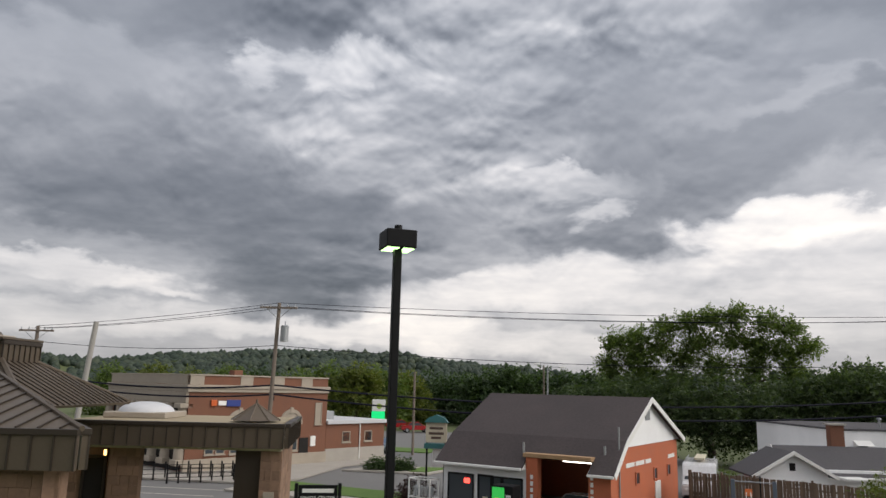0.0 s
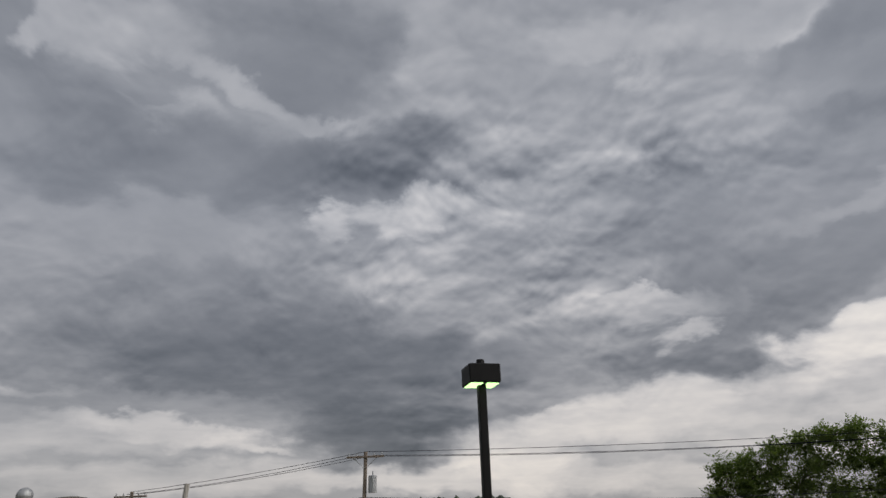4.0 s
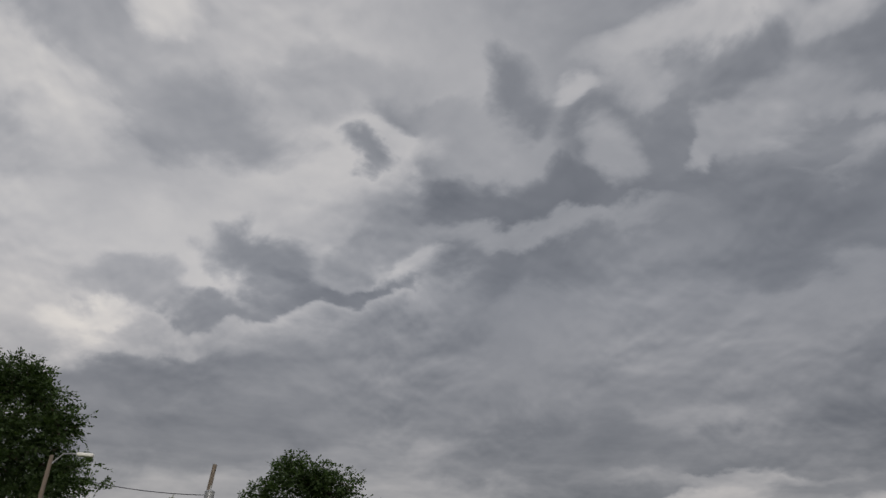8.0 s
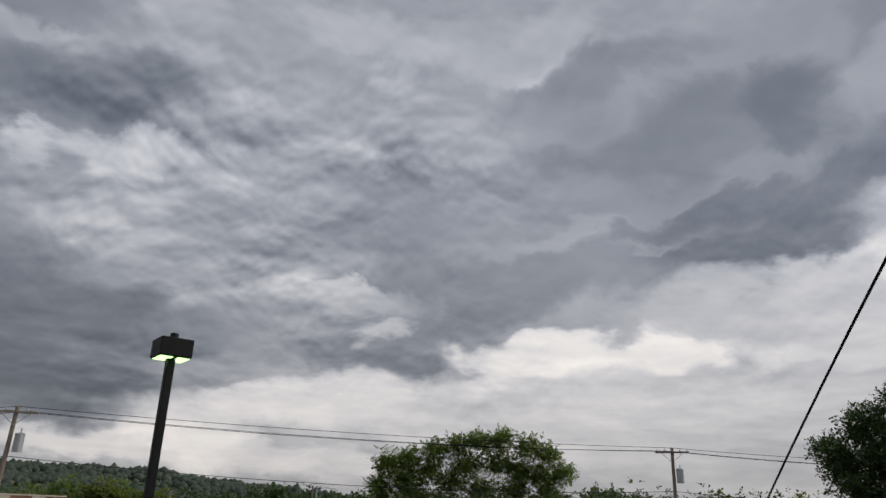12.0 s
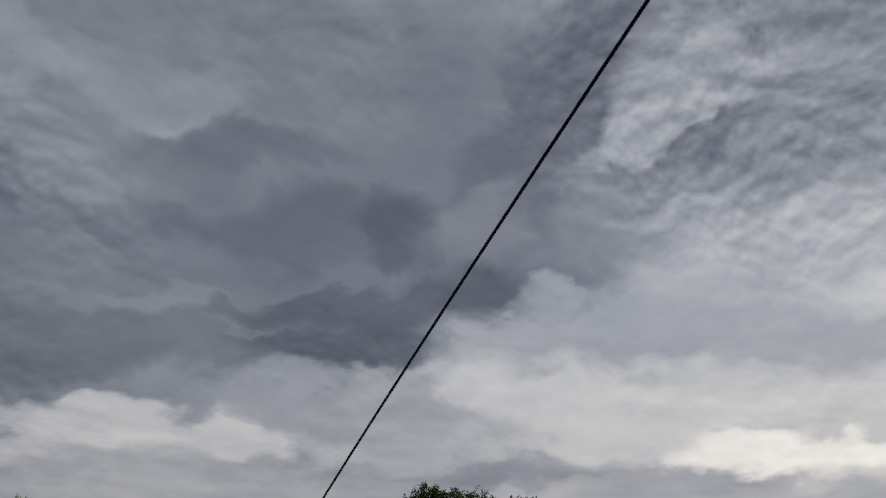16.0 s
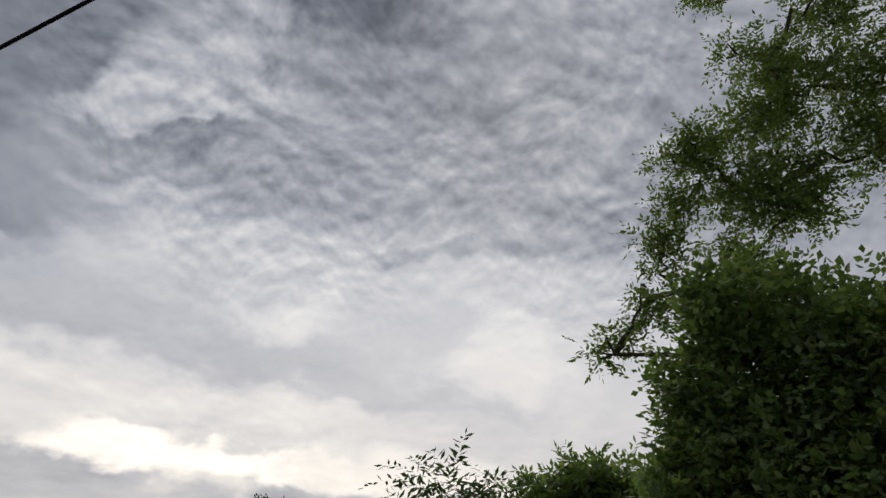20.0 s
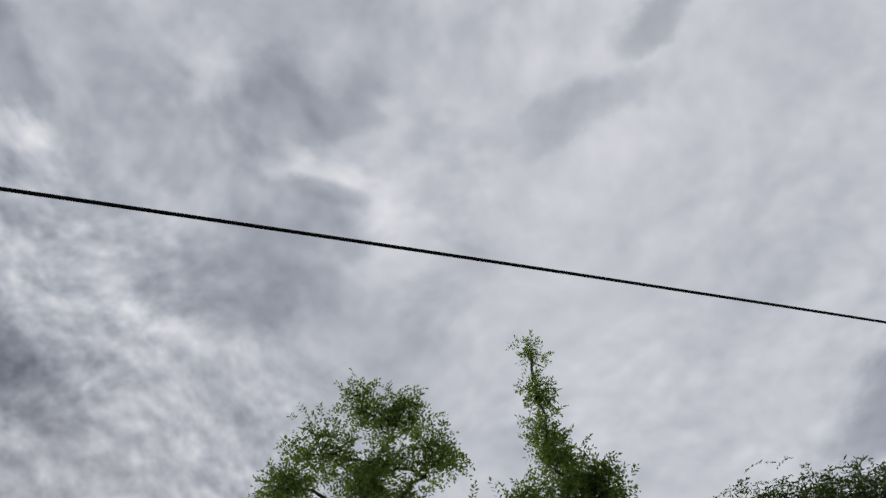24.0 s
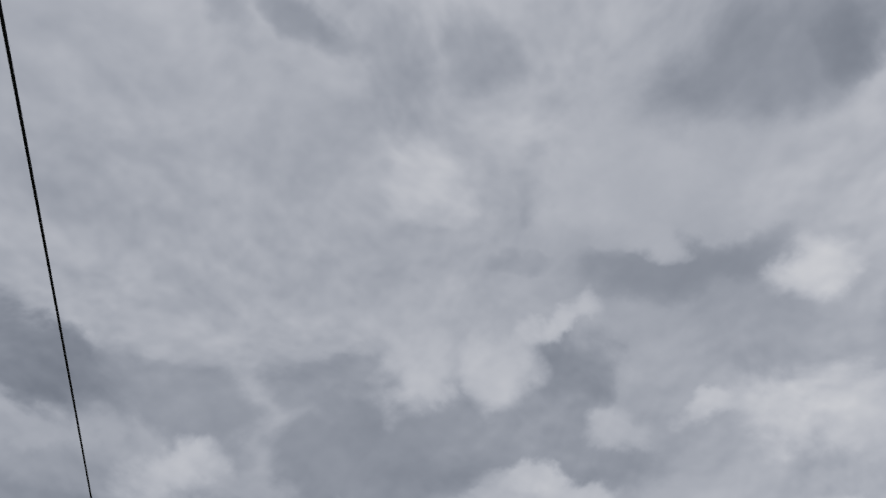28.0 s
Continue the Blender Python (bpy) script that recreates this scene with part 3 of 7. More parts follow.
def glass_material(name, tint=(0.05, 0.06, 0.07)):
    """A dark window pane that mirrors the sky."""
    m = bpy.data.materials.new(name)
    m.use_nodes = True
    n = Nodes(m.node_tree)
    pos = n.add("ShaderNodeTexCoord").outputs["Object"]
    k = n.remap(n.noise(pos, 1.3, 3.0, 0.5), 0.3, 0.7, 0.03, 0.12)
    p = n.add("ShaderNodeBsdfPrincipled", {"Base Color": (*tint, 1), "Roughness": k, "Specular IOR Level": 0.6})
    out = n.add("ShaderNodeOutputMaterial")
    n.tree.links.new(p.outputs[0], out.inputs[0])
    return m


ASPHALT = material("asphalt", (0.17, 0.165, 0.16), 0.9, vary=0.3, scale=0.4, grain=40, bump=0.2)
CONCRETE = material("concrete", (0.37, 0.34, 0.30), 0.9, vary=0.25, scale=0.7, grain=30, bump=0.15)
EARTH = material("earth_and_grass", (0.10, 0.12, 0.045), 0.95, vary=0.6, scale=0.25, grain=9, bump=0.5)
GRASS = material("lawn", (0.10, 0.17, 0.035), 0.95, vary=0.5, scale=0.8, grain=18, bump=0.5)
BRICK = material("red_brick", (0.19, 0.085, 0.052), 0.88, vary=0.3, scale=0.9, grain=14, bump=0.3)
ORANGE = material("painted_orange_block", (0.46, 0.135, 0.065), 0.8, vary=0.22, scale=0.8, grain=14, bump=0.2)
LIMESTONE = material("limestone", (0.36, 0.31, 0.25), 0.85, vary=0.25, scale=0.9, grain=18, bump=0.2)
STONE = material("sandstone_block", (0.25, 0.155, 0.105), 0.85, vary=0.45, scale=2.2, grain=16, bump=0.3, per_piece=0.22)
WHITE = material("white_siding", (0.84, 0.835, 0.83), 0.6, vary=0.1, scale=0.8, grain=12, bump=0.05)
CREAM = material("cream_siding", (0.62, 0.56, 0.42), 0.7, vary=0.15, scale=0.8, grain=12, bump=0.08)
SHINGLE = material("dark_roof_shingle", (0.062, 0.05, 0.05), 0.9, vary=0.7, scale=0.35, grain=9, bump=0.4)
GREYROOF = material("grey_roof_shingle", (0.085, 0.08, 0.085), 0.9, vary=0.35, scale=0.6, grain=9, bump=0.4)
BRONZE = material("bronze_metal_roof", (0.125, 0.098, 0.072), 0.45, metal=0.35, vary=0.18, scale=0.8, grain=20, bump=0.05)
BRONZE_DARK = material("dark_bronze_rib", (0.055, 0.043, 0.034), 0.45, metal=0.35, vary=0.18, scale=0.8, grain=20, bump=0.05)
BLACK = material("black_painted_steel", (0.006, 0.006, 0.007), 0.6, spec=0.2, vary=0.3, scale=3, grain=40, bump=0.05)
POLEWOOD = material("weathered_pole_wood", (0.19, 0.155, 0.125), 0.9, vary=0.4, scale=2.0, grain=25, bump=0.4)
WIRE = material("cable_rubber", (0.009, 0.009, 0.018), 0.7, spec=0.2, vary=0.2, scale=3, grain=40, bump=0.0)
GREYMETAL = material("galvanised_steel", (0.36, 0.37, 0.38), 0.45, metal=0.6, vary=0.2, scale=3, grain=40, bump=0.05)
BARK = material("bark", (0.075, 0.058, 0.045), 0.95, vary=0.5, scale=2.5, grain=18, bump=0.6)
FENCEWOOD = material("weathered_fence_board", (0.17, 0.12, 0.085), 0.9, vary=0.35, scale=1.2, grain=20, bump=0.3, per_piece=0.2)
GLASS = glass_material("window_glass")
DARK = material("dark_interior_and_shade", (0.015, 0.013, 0.012), 0.9, vary=0.3, scale=1.0, grain=10, bump=0.0)
CAP = material("roof_dome_white", (0.55, 0.55, 0.56), 0.5, vary=0.12, scale=1.5, grain=15, bump=0.05)
GUTTER = material("white_trim_paint", (0.78, 0.77, 0.74), 0.5, vary=0.08, scale=1.5, grain=15, bump=0.03)
LEAF_A = leaf_material("leaf_mid_green", (0.105, 0.15, 0.045), (0.21, 0.26, 0.085), 0.5)
LEAF_B = leaf_material("leaf_dark_green", (0.042, 0.072, 0.026), (0.1, 0.15, 0.055), 0.35)
LEAF_E = leaf_material("vine_leaf_green", (0.15, 0.21, 0.09), (0.33, 0.38, 0.17), 0.5)
LEAF_F = leaf_material("locust_leaf_green", (0.138, 0.185, 0.075), (0.23, 0.28, 0.125), 0.5)
LEAF_C = leaf_material("leaf_yellow_green", (0.12, 0.15, 0.035), (0.22, 0.22, 0.06), 0.45)
LEAF_D = leaf_material("leaf_olive", (0.06, 0.09, 0.04), (0.12, 0.155, 0.07), 0.45)
WOODS = leaf_material("far_woods", (0.034, 0.052, 0.034), (0.07, 0.085, 0.05), 0.1)


# ---- building blocks ----
def empty(name, place=(0, 0, 0), turn=0.0):
    ob = new(name)
    ob.matrix_world = pose(*place, 0, 0, turn)
    return ob


def part(name, bm, mat, parent=None, label="", place=None, smooth=False):
    me = bpy.data.meshes.new(name)
    bm.to_mesh(me)
    bm.free()
    me.materials.append(mat)
    if smooth:
        me.shade_smooth()
    ob = new(name, me)
    if parent is not None:
        ob.parent = parent
    if place is not None:
        ob.matrix_basis = place
    return tagged(ob, label=label)


def share(name, me, parent, place):
    """Another piece on a mesh that is already there."""
    ob = new(name, me)
    ob.parent = parent
    ob.matrix_basis = place
    return ob


def box(bm, x0, y0, z0, x1, y1, z1, bevel=0.0, m=None):
    r = bmesh.ops.create_cube(bm, size=1.0, matrix=Matrix.LocRotScale(((x0 + x1) / 2, (y0 + y1) / 2, (z0 + z1) / 2), None, (x1 - x0, y1 - y0, z1 - z0)))
    if bevel:
        edges = {e for v in r["verts"] for e in v.link_edges}
        r = bmesh.ops.bevel(bm, geom=list(edges), offset=bevel, segments=2, affect="EDGES", profile=0.5)
    if m is not None:
        bmesh.ops.transform(bm, matrix=m, verts=r["verts"])
    return bm


def boxed(*a, bevel=0.0, m=None):
    return box(bmesh.new(), *a, bevel=bevel, m=m)


def rod(bm, a, b, r0, r1=None, seg=10, caps=True):
    a, b = Vector(a), Vector(b)
    m = (b - a).to_track_quat("Z", "Y").to_matrix().to_4x4()
    bmesh.ops.create_cone(bm, cap_ends=caps, segments=seg, radius1=r0, radius2=r0 if r1 is None else r1, depth=(b - a).length,
                          matrix=Matrix.Translation((a + b) / 2) @ m)
    return bm


def prism(bm, outline, y0, y1):
    """An outline in x and z, drawn out from y0 to y1."""
    front = [bm.verts.new((x, y0, z)) for x, z in outline]
    back = [bm.verts.new((x, y1, z)) for x, z in outline]
    k = len(outline)
    bm.faces.new(front)
    bm.faces.new(back[::-1])
    for i in range(k):
        j = (i + 1) % k
        bm.faces.new((front[j], front[i], back[i], back[j]))
    bmesh.ops.recalc_face_normals(bm, faces=bm.faces[:])
    return bm


def mesh_of(name, verts, faces, mat, parent=None, smooth=False, label=""):
    me = bpy.data.meshes.new(name)
    me.from_pydata([tuple(v) for v in verts], [], faces)
    me.materials.append(mat)
    if smooth:
        me.shade_smooth()
    ob = new(name, me)
    ob.parent = parent
    return tagged(ob, label=label)


def cable(name, points, r, mat=WIRE, label="", parent=None, sides=2):
    cu = bpy.data.curves.new(name, "CURVE")
    cu.dimensions, cu.bevel_depth, cu.bevel_resolution = "3D", r, sides
    sp = cu.splines.new("POLY")
    sp.points.add(len(points) - 1)
    for p, q in zip(sp.points, points):
        p.co = (*q, 1)
    cu.materials.append(mat)
    ob = new(name, cu)
    ob.parent = parent
    return tagged(ob, label=label, category="cable")


def sag(a, b, drop, n=24):
    a, b = Vector(a), Vector(b)
    return [a.lerp(b, i / n) - Vector((0, 0, 4 * drop * (i / n) * (1 - i / n))) for i in range(n + 1)]


# ---- ground ----
def smooth(a, b, x):
    t = min(max((x - a) / (b - a), 0.0), 1.0)
    return t * t * (3 - 2 * t)


def ground_z(x, y):
    r = math.hypot(x, y)
    rise = (5.0 - 1.7 * smooth(7, 22, x)) * (1 - smooth(3, 21, y)) * (1 - smooth(60, 160, r))
    hill = 0.0
    if r > 260:
        az = math.degrees(math.atan2(x, y))
        ridge = 37 + 7 * math.exp(-((az + 8) / 5) ** 2) - 22 * smooth(-4, 9, az) * (1 - smooth(60, 110, abs(az))) - 14 * smooth(-14, -28, az) * smooth(-80, -40, az)
        ridge += 3 * math.sin(radians(az * 7 + 40)) + 2.5 * math.sin(radians(az * 17)) + 10 * noise.noise((x / 260, y / 260, 3.0))
        hill = ridge * smooth(330, 950, r) + 10 * noise.noise((x / 90, y / 90, 0.0)) * smooth(300, 700, r)
    return rise + hill


def build_ground():
    radii = [0.0] + [1.5 * 1.062 ** i for i in range(134)]
    turns = 144
    verts, faces = [(0, 0, ground_z(0, 0))], []
    for r in radii[1:]:
        for k in range(turns):
            a = 2 * math.pi * k / turns
            x, y = r * math.sin(a), r * math.cos(a)
            verts.append((x, y, ground_z(x, y) - 0.06))
    for k in range(turns):
        faces.append((0, 1 + (k + 1) % turns, 1 + k))
    for i in range(len(radii) - 2):
        for k in range(turns):
            a, b = 1 + i * turns + k, 1 + i * turns + (k + 1) % turns
            faces.append((a, b, b + turns, a + turns))
    ob = mesh_of("ground", verts, faces, EARTH, smooth=True)
    tagged(ob, "rough grassy ground running out to wooded hills", "ground", kind="structure")


build_ground()


# ---- trees ----
def branch(bm, pts, r0, r1, seg=7):
    """A bent, tapering limb."""
    rings = []
    for i, p in enumerate(pts):
        d = (pts[min(i + 1, len(pts) - 1)] - pts[max(i - 1, 0)]).normalized()
        u = d.orthogonal().normalized()
        w = d.cross(u)
        r = r0 + (r1 - r0) * i / (len(pts) - 1)
        rings.append([bm.verts.new(p + (u * math.cos(2 * math.pi * k / seg) + w * math.sin(2 * math.pi * k / seg)) * r) for k in range(seg)])
    for a, b in zip(rings, rings[1:]):
        for k in range(seg):
            bm.faces.new((a[k], a[(k + 1) % seg], b[(k + 1) % seg], b[k]))
    bm.faces.new(rings[-1])
    return bm


def limb_path(rng, a, b, wobble, n=5, lift=0.0):
    out = []
    for i in range(n + 1):
        t = i / n
        p = a.lerp(b, t)
        k = math.sin(math.pi * t) * wobble
        out.append(p + Vector((rng.uniform(-k, k), rng.uniform(-k, k), rng.uniform(-k, k) * 0.5 + lift * math.sin(math.pi * t))))
    return out


def sprays(rng, centres, spread, each, length, leaves, leaf, slim=0.4, droop=0.0):
    """Leafy sprays round the centres: leaflets in two rows along bent stalks. Gives vertices and faces."""
    n = len(centres) * each
    c = np.repeat(np.array(centres), each, axis=0)
    s = np.repeat(np.array(spread), each)[:, None]
    off = rng.normal(0, 1, (n, 3)) * s * np.array([1, 1, 0.8])
    out = off / (np.linalg.norm(off, axis=1, keepdims=True) + 1e-6)
    d = rng.normal(0, 0.75, (n, 3)) + out
    d[:, 2] = d[:, 2] * 0.7 - droop * 0.4
    d /= np.linalg.norm(d, axis=1, keepdims=True)
    side = np.cross(d, rng.normal(0, 0.45, (n, 3)) + np.array([0, 0, 1.0]))
    side /= np.linalg.norm(side, axis=1, keepdims=True) + 1e-9
    L = length * rng.uniform(0.6, 1.3, (n, 1))
    verts = []
    for k in range(leaves):
        t = (k + 0.6) / leaves
        p = c + off + d * L * t
        p[:, 2] -= (droop * 0.55 + 0.12) * L[:, 0] * t * t
        sg = 1.0 if k % 2 else -1.0
        ld = side * sg * (0.9 if k < leaves - 1 else 0.1) + d * 0.65 + rng.normal(0, 0.25, (n, 3))
        ld[:, 2] -= droop * 0.7 * t
        ld /= np.linalg.norm(ld, axis=1, keepdims=True)
        w = np.cross(ld, rng.normal(0, 0.6, (n, 3)) + np.array([0, 0, 1.0]))
        w = np.cross(w, ld) * 0.35 + w
        w /= np.linalg.norm(w, axis=1, keepdims=True) + 1e-9
        l = leaf * rng.uniform(0.7, 1.25, (n, 1))
        h = l * slim * 0.5
        up = np.cross(ld, w) * h * 0.3
        verts.append(np.stack([p, p + ld * l * 0.5 + w * h + up, p + ld * l, p + ld * l * 0.5 - w * h + up], 1))
    v = np.concatenate(verts, 0).reshape(-1, 3)
    return v, np.arange(len(v)).reshape(-1, 4)


def quads(name, verts, faces, mat, parent):
    me = bpy.data.meshes.new(name)
    nv, nf = len(verts), len(faces)
    me.vertices.add(nv)
    me.vertices.foreach_set("co", np.asarray(verts, dtype=np.float32).ravel())
    me.loops.add(nf * 4)
    me.loops.foreach_set("vertex_index", np.asarray(faces, dtype=np.int32).ravel())
    me.polygons.add(nf)
    me.polygons.foreach_set("loop_start", np.arange(0, nf * 4, 4, dtype=np.int32))
    me.update(calc_edges=True)
    me.materials.append(mat)
    ob = new(name, me)
    ob.parent = parent
    return ob


def tree(name, label, base, masses, mat, leaf=0.16, tufts=260, each=8, leaves=7, stalk=0.35, trunk=0.25, seed=1, slim=0.4, droop=0.0, spread=0.22, hollow=0.45, twigs=1.0, group="", clumps=0):
    """A tree on a base: crown masses (centre from the base, radius), each filled with leafy sprays on twigs along limbs."""
    rnd = random.Random(seed)
    rng = np.random.default_rng(seed)
    root = tagged(empty(name, base), label, "tree" if name == "tree" else name, group=group)
    bm = bmesh.new()
    top = Vector((0, 0, 0))
    for c, r in masses:
        top += Vector(c) / len(masses)
    fork = Vector((top.x * 0.35, top.y * 0.35, min(Vector(c).z - r * 0.6 for c, r in masses) * 0.9))
    fork.z = max(fork.z, top.z * 0.25)
    branch(bm, limb_path(rnd, Vector((0, 0, -0.4)), fork, trunk * 0.6), trunk * 1.25, trunk * 0.8, 9)
    total = sum(r ** 2 for _, r in masses)
    centres, sizes = [], []
    stem = [Vector((0, 0, fork.z))]
    for c, r in sorted(masses, key=lambda m: Vector(m[0]).z):
        c = Vector(c)
        # a limb leaves the nearest earlier limb that lies lower
        near = min((p for p in stem if p.z < c.z - r * 0.2), key=lambda p: (p - c).length + 0.4 * abs(p.z - c.z), default=fork)
        k = min(1.0, 0.16 + 0.5 * (c - near).length / (top.z + 1))
        path = limb_path(rnd, near if near is not stem[0] else fork, c, r * 0.22, 6, r * 0.15)
        branch(bm, path, trunk * k, trunk * k * 0.35, 6)
        stem += path[2::2]
        # a dense crown is made up of rounded clumps of foliage with dark gaps between them
        heads = [(c, r)]
        if clumps:
            heads = [(c + Vector((rnd.gauss(0, 1), rnd.gauss(0, 1), rnd.gauss(0.25, 0.85))).normalized() * r * rnd.uniform(0.5, 0.78), r * rnd.uniform(0.38, 0.58)) for _ in range(clumps)]
        for i in range(max(4, int(tufts * r ** 2 / total))):
            hub, size = heads[i % len(heads)]
            if clumps and i < len(heads):
                branch(bm, limb_path(rnd, c, hub, r * 0.08, 3), trunk * k * 0.3, trunk * 0.05, 5)
            d = Vector((rnd.gauss(0, 1), rnd.gauss(0, 1), rnd.gauss(0, 0.85))).normalized()
            p = hub + d * size * (hollow + (1 - hollow) * rnd.random() ** 0.7) * rnd.uniform(0.78, 1.08)
            centres.append(p)
            sizes.append(spread * size * rnd.uniform(0.6, 1.1) * (1.5 if clumps else 1.0))
            if rnd.random() < 0.3 * twigs:
                branch(bm, limb_path(rnd, hub.lerp(p, rnd.uniform(0.0, 0.3)), p, size * 0.12, 3), trunk * 0.09, trunk * 0.025, 4)
    part("trunk", bm, BARK, root, "grey-brown bark trunk and limbs", smooth=True)
    v, f = sprays(rng, centres, sizes, each, stalk, leaves, leaf, slim, droop)
    quads("crown", v, f, mat, root)
    return root


def crown(base, dist, rows, eye):
    """Crown masses given by bearing, height over the horizon and half-width in degrees as seen from eye."""
    out = []
    for az, el, half, *more in rows:
        d = dist + (more[0] if more else 0.0)
        p = bearing(az, d, STAND[2] + d * math.tan(radians(el))) + Vector((*eye, 0)) - base
        out.append((tuple(p), d * radians(half)))
    return out


def stand_tree(name, label, az, dist, rows, mat, eye=(0, 0), top=(), **kw):
    b = bearing(az, dist) + Vector((*eye, 0))
    b.z = ground_z(b.x, b.y)
    return tree(name, label, b, crown(b, dist, rows, eye) + crown(b, dist, top, STEP_BACK), mat, **kw)


stand_tree("tree", "tall locust tree with feathery pinnate leaves and open limbs", 131.1, 10.5,
           [(120.6, 34, 3.6), (118.6, 31, 2.4), (126.1, 31, 4.5), (134.1, 32, 5), (144.1, 33, 6), (153.1, 33, 5), (114.1, 24, 2.6), (111.6, 20.5, 2.0), (116.1, 27.5, 2.4), (122.1, 25.5, 3), (126.5, 37, 3.6), (133, 36.5, 4.2), (140, 35.5, 4.8), (123, 32, 2.8), (127, 29, 3.2)],
           LEAF_F, top=[(127, 52.8, 3.0), (131.5, 51.8, 3.4), (136, 48.8, 3.4), (123, 49.3, 3.4), (119, 46.3, 3.2), (150.2, 56.3, 1.6), (149.5, 52.8, 2.4), (148.5, 48.3, 3.2), (152.5, 44.8, 3.4), (143, 42.8, 4.2),
                        (155.5, 42.3, 1.8), (156.4, 38.8, 2.2), (129, 43.8, 4.5), (137, 40.8, 4.6), (123, 40.3, 4.4), (129.5, 49, 3.0), (131.5, 46, 3.2), (127, 47, 3.0), (148.9, 43.4, 3.2), (146.7, 40.8, 3.4), (151, 42.1, 3.0), (145.5, 38, 3.6), (146.2, 35.8, 3.6), (149.8, 50, 2.2), (150.5, 46.5, 3.0), (146.5, 45.5, 2.6), (154, 46, 2.2)],
           leaf=0.1, tufts=1350, each=7, leaves=9, stalk=0.34, trunk=0.24, eye=STEP_RIGHT, seed=3, clumps=6, slim=0.42, spread=0.28)
stand_tree("bush", "dense dark green vine-covered bush", 125.1, 8.0,
           [(122.6, 22.5, 4.6), (130.1, 18.5, 6), (119.6, 17, 4.5), (119.1, 9, 5.5), (126.1, 10, 7), (134.1, 13, 8), (121.1, 1, 8), (131.1, 3, 9), (140.1, 17, 8), (142.1, 6, 9), (117.6, 13, 3.5), (116.1, 4, 4)],
           LEAF_E, leaf=0.1, tufts=1500, each=14, leaves=6, stalk=0.26, trunk=0.1, eye=STEP_RIGHT, seed=5, slim=0.7, hollow=0.72, spread=0.16)
stand_tree("tree", "bright green sapling behind the road sign", 107.1, 12,
           [(105.1, 9.5, 2.4), (108.6, 10.5, 2.6), (111.6, 10, 2.8), (103.6, 5, 3), (106.6, 6, 2.6), (114.1, 7, 3), (105.1, 1, 3.6), (102.1, 0, 3.6)], LEAF_E, leaf=0.15, tufts=620, each=6, leaves=8, stalk=0.3, trunk=0.06, eye=STEP_RIGHT, seed=6, slim=0.4)
stand_tree("tree", "young sumac with long pinnate fronds", 100.1, 9.0,
           [(97.6, 11.2, 1.2), (99.2, 10.4, 1.4), (101.0, 9.8, 1.6), (98.2, 8.6, 1.4), (100.6, 7.6, 1.6), (101.6, 5.5, 2.0), (97.1, 5.6, 1.2), (99.1, 3.4, 2.0)], LEAF_B, leaf=0.13, tufts=80, each=3, leaves=15, stalk=0.72, trunk=0.035, eye=STEP_RIGHT, seed=16, slim=0.3, droop=0.25, twigs=2.5)
stand_tree("tree", "weeping tree with fine drooping twigs", 173.1, 15,
           [(167, 40.2, 2.2), (170.5, 39.2, 2.8), (175, 38, 3), (179, 36.2, 2.8), (183.5, 33.2, 2.8), (187.3, 30.2, 2.4), (190, 27.5, 2), (172, 34.5, 3), (178, 31.5, 3.4), (184, 28, 3.2), (188, 25, 2.8), (174, 27.5, 3.2), (180, 24.5, 3.8),
            (163.2, 33, 2), (164, 29, 2.4), (168, 24.5, 3.4), (172, 20, 4), (184, 20, 4)],
           LEAF_D, leaf=0.14, tufts=850, each=8, leaves=14, stalk=0.95, trunk=0.26, eye=STEP_BACK, seed=8, slim=0.26, droop=0.8, spread=0.3, hollow=0.3)
stand_tree("tree", "light green broad-leaved tree behind a wooden pole", 212.1, 23,
           [(211.1, 29.2, 2.0), (213.6, 27.2, 2.3), (208.1, 27, 2.2), (203.3, 26.6, 1.8), (204.1, 23.5, 2.4), (200.6, 22, 1.8), (218.1, 25.4, 2.0), (221.1, 23.4, 2.0), (223.6, 20.5, 2.0), (209.1, 22, 3.4), (216.1, 21, 3.6), (221.1, 18, 3), (204.1, 18, 3.4), (211.1, 14, 5), (212, 25, 2.8), (216, 22.5, 3), (208.5, 21.5, 2.8)],
           LEAF_A, leaf=0.21, tufts=1000, each=5, leaves=7, stalk=0.45, trunk=0.15, eye=STEP_BACK, seed=9, slim=0.45, spread=0.28)
stand_tree("tree", "low green tree below the drooping one", 193.1, 24,
           [(188.1, 20.5, 2.6), (192.1, 22.4, 2.4), (196.1, 22.5, 2.2), (199.1, 21, 2), (191.1, 17, 4), (197.1, 16, 4)], LEAF_C, leaf=0.22, tufts=460, each=5, leaves=7, stalk=0.45, trunk=0.14, eye=STEP_BACK, seed=19, slim=0.45)
stand_tree("tree", "yellow-green tree at the edge of the lot", 244.1, 27,
           [(237.3, 20.3, 1.6), (240.1, 18, 2), (243.1, 19, 2), (246.6, 20, 2.2), (250.1, 19.5, 2.4), (244.1, 14, 4), (250.1, 13, 4.5), (238.1, 14, 3)], LEAF_C, leaf=0.25, tufts=500, each=5, leaves=7, stalk=0.5, trunk=0.16, eye=STEP_BACK, seed=20, slim=0.45)
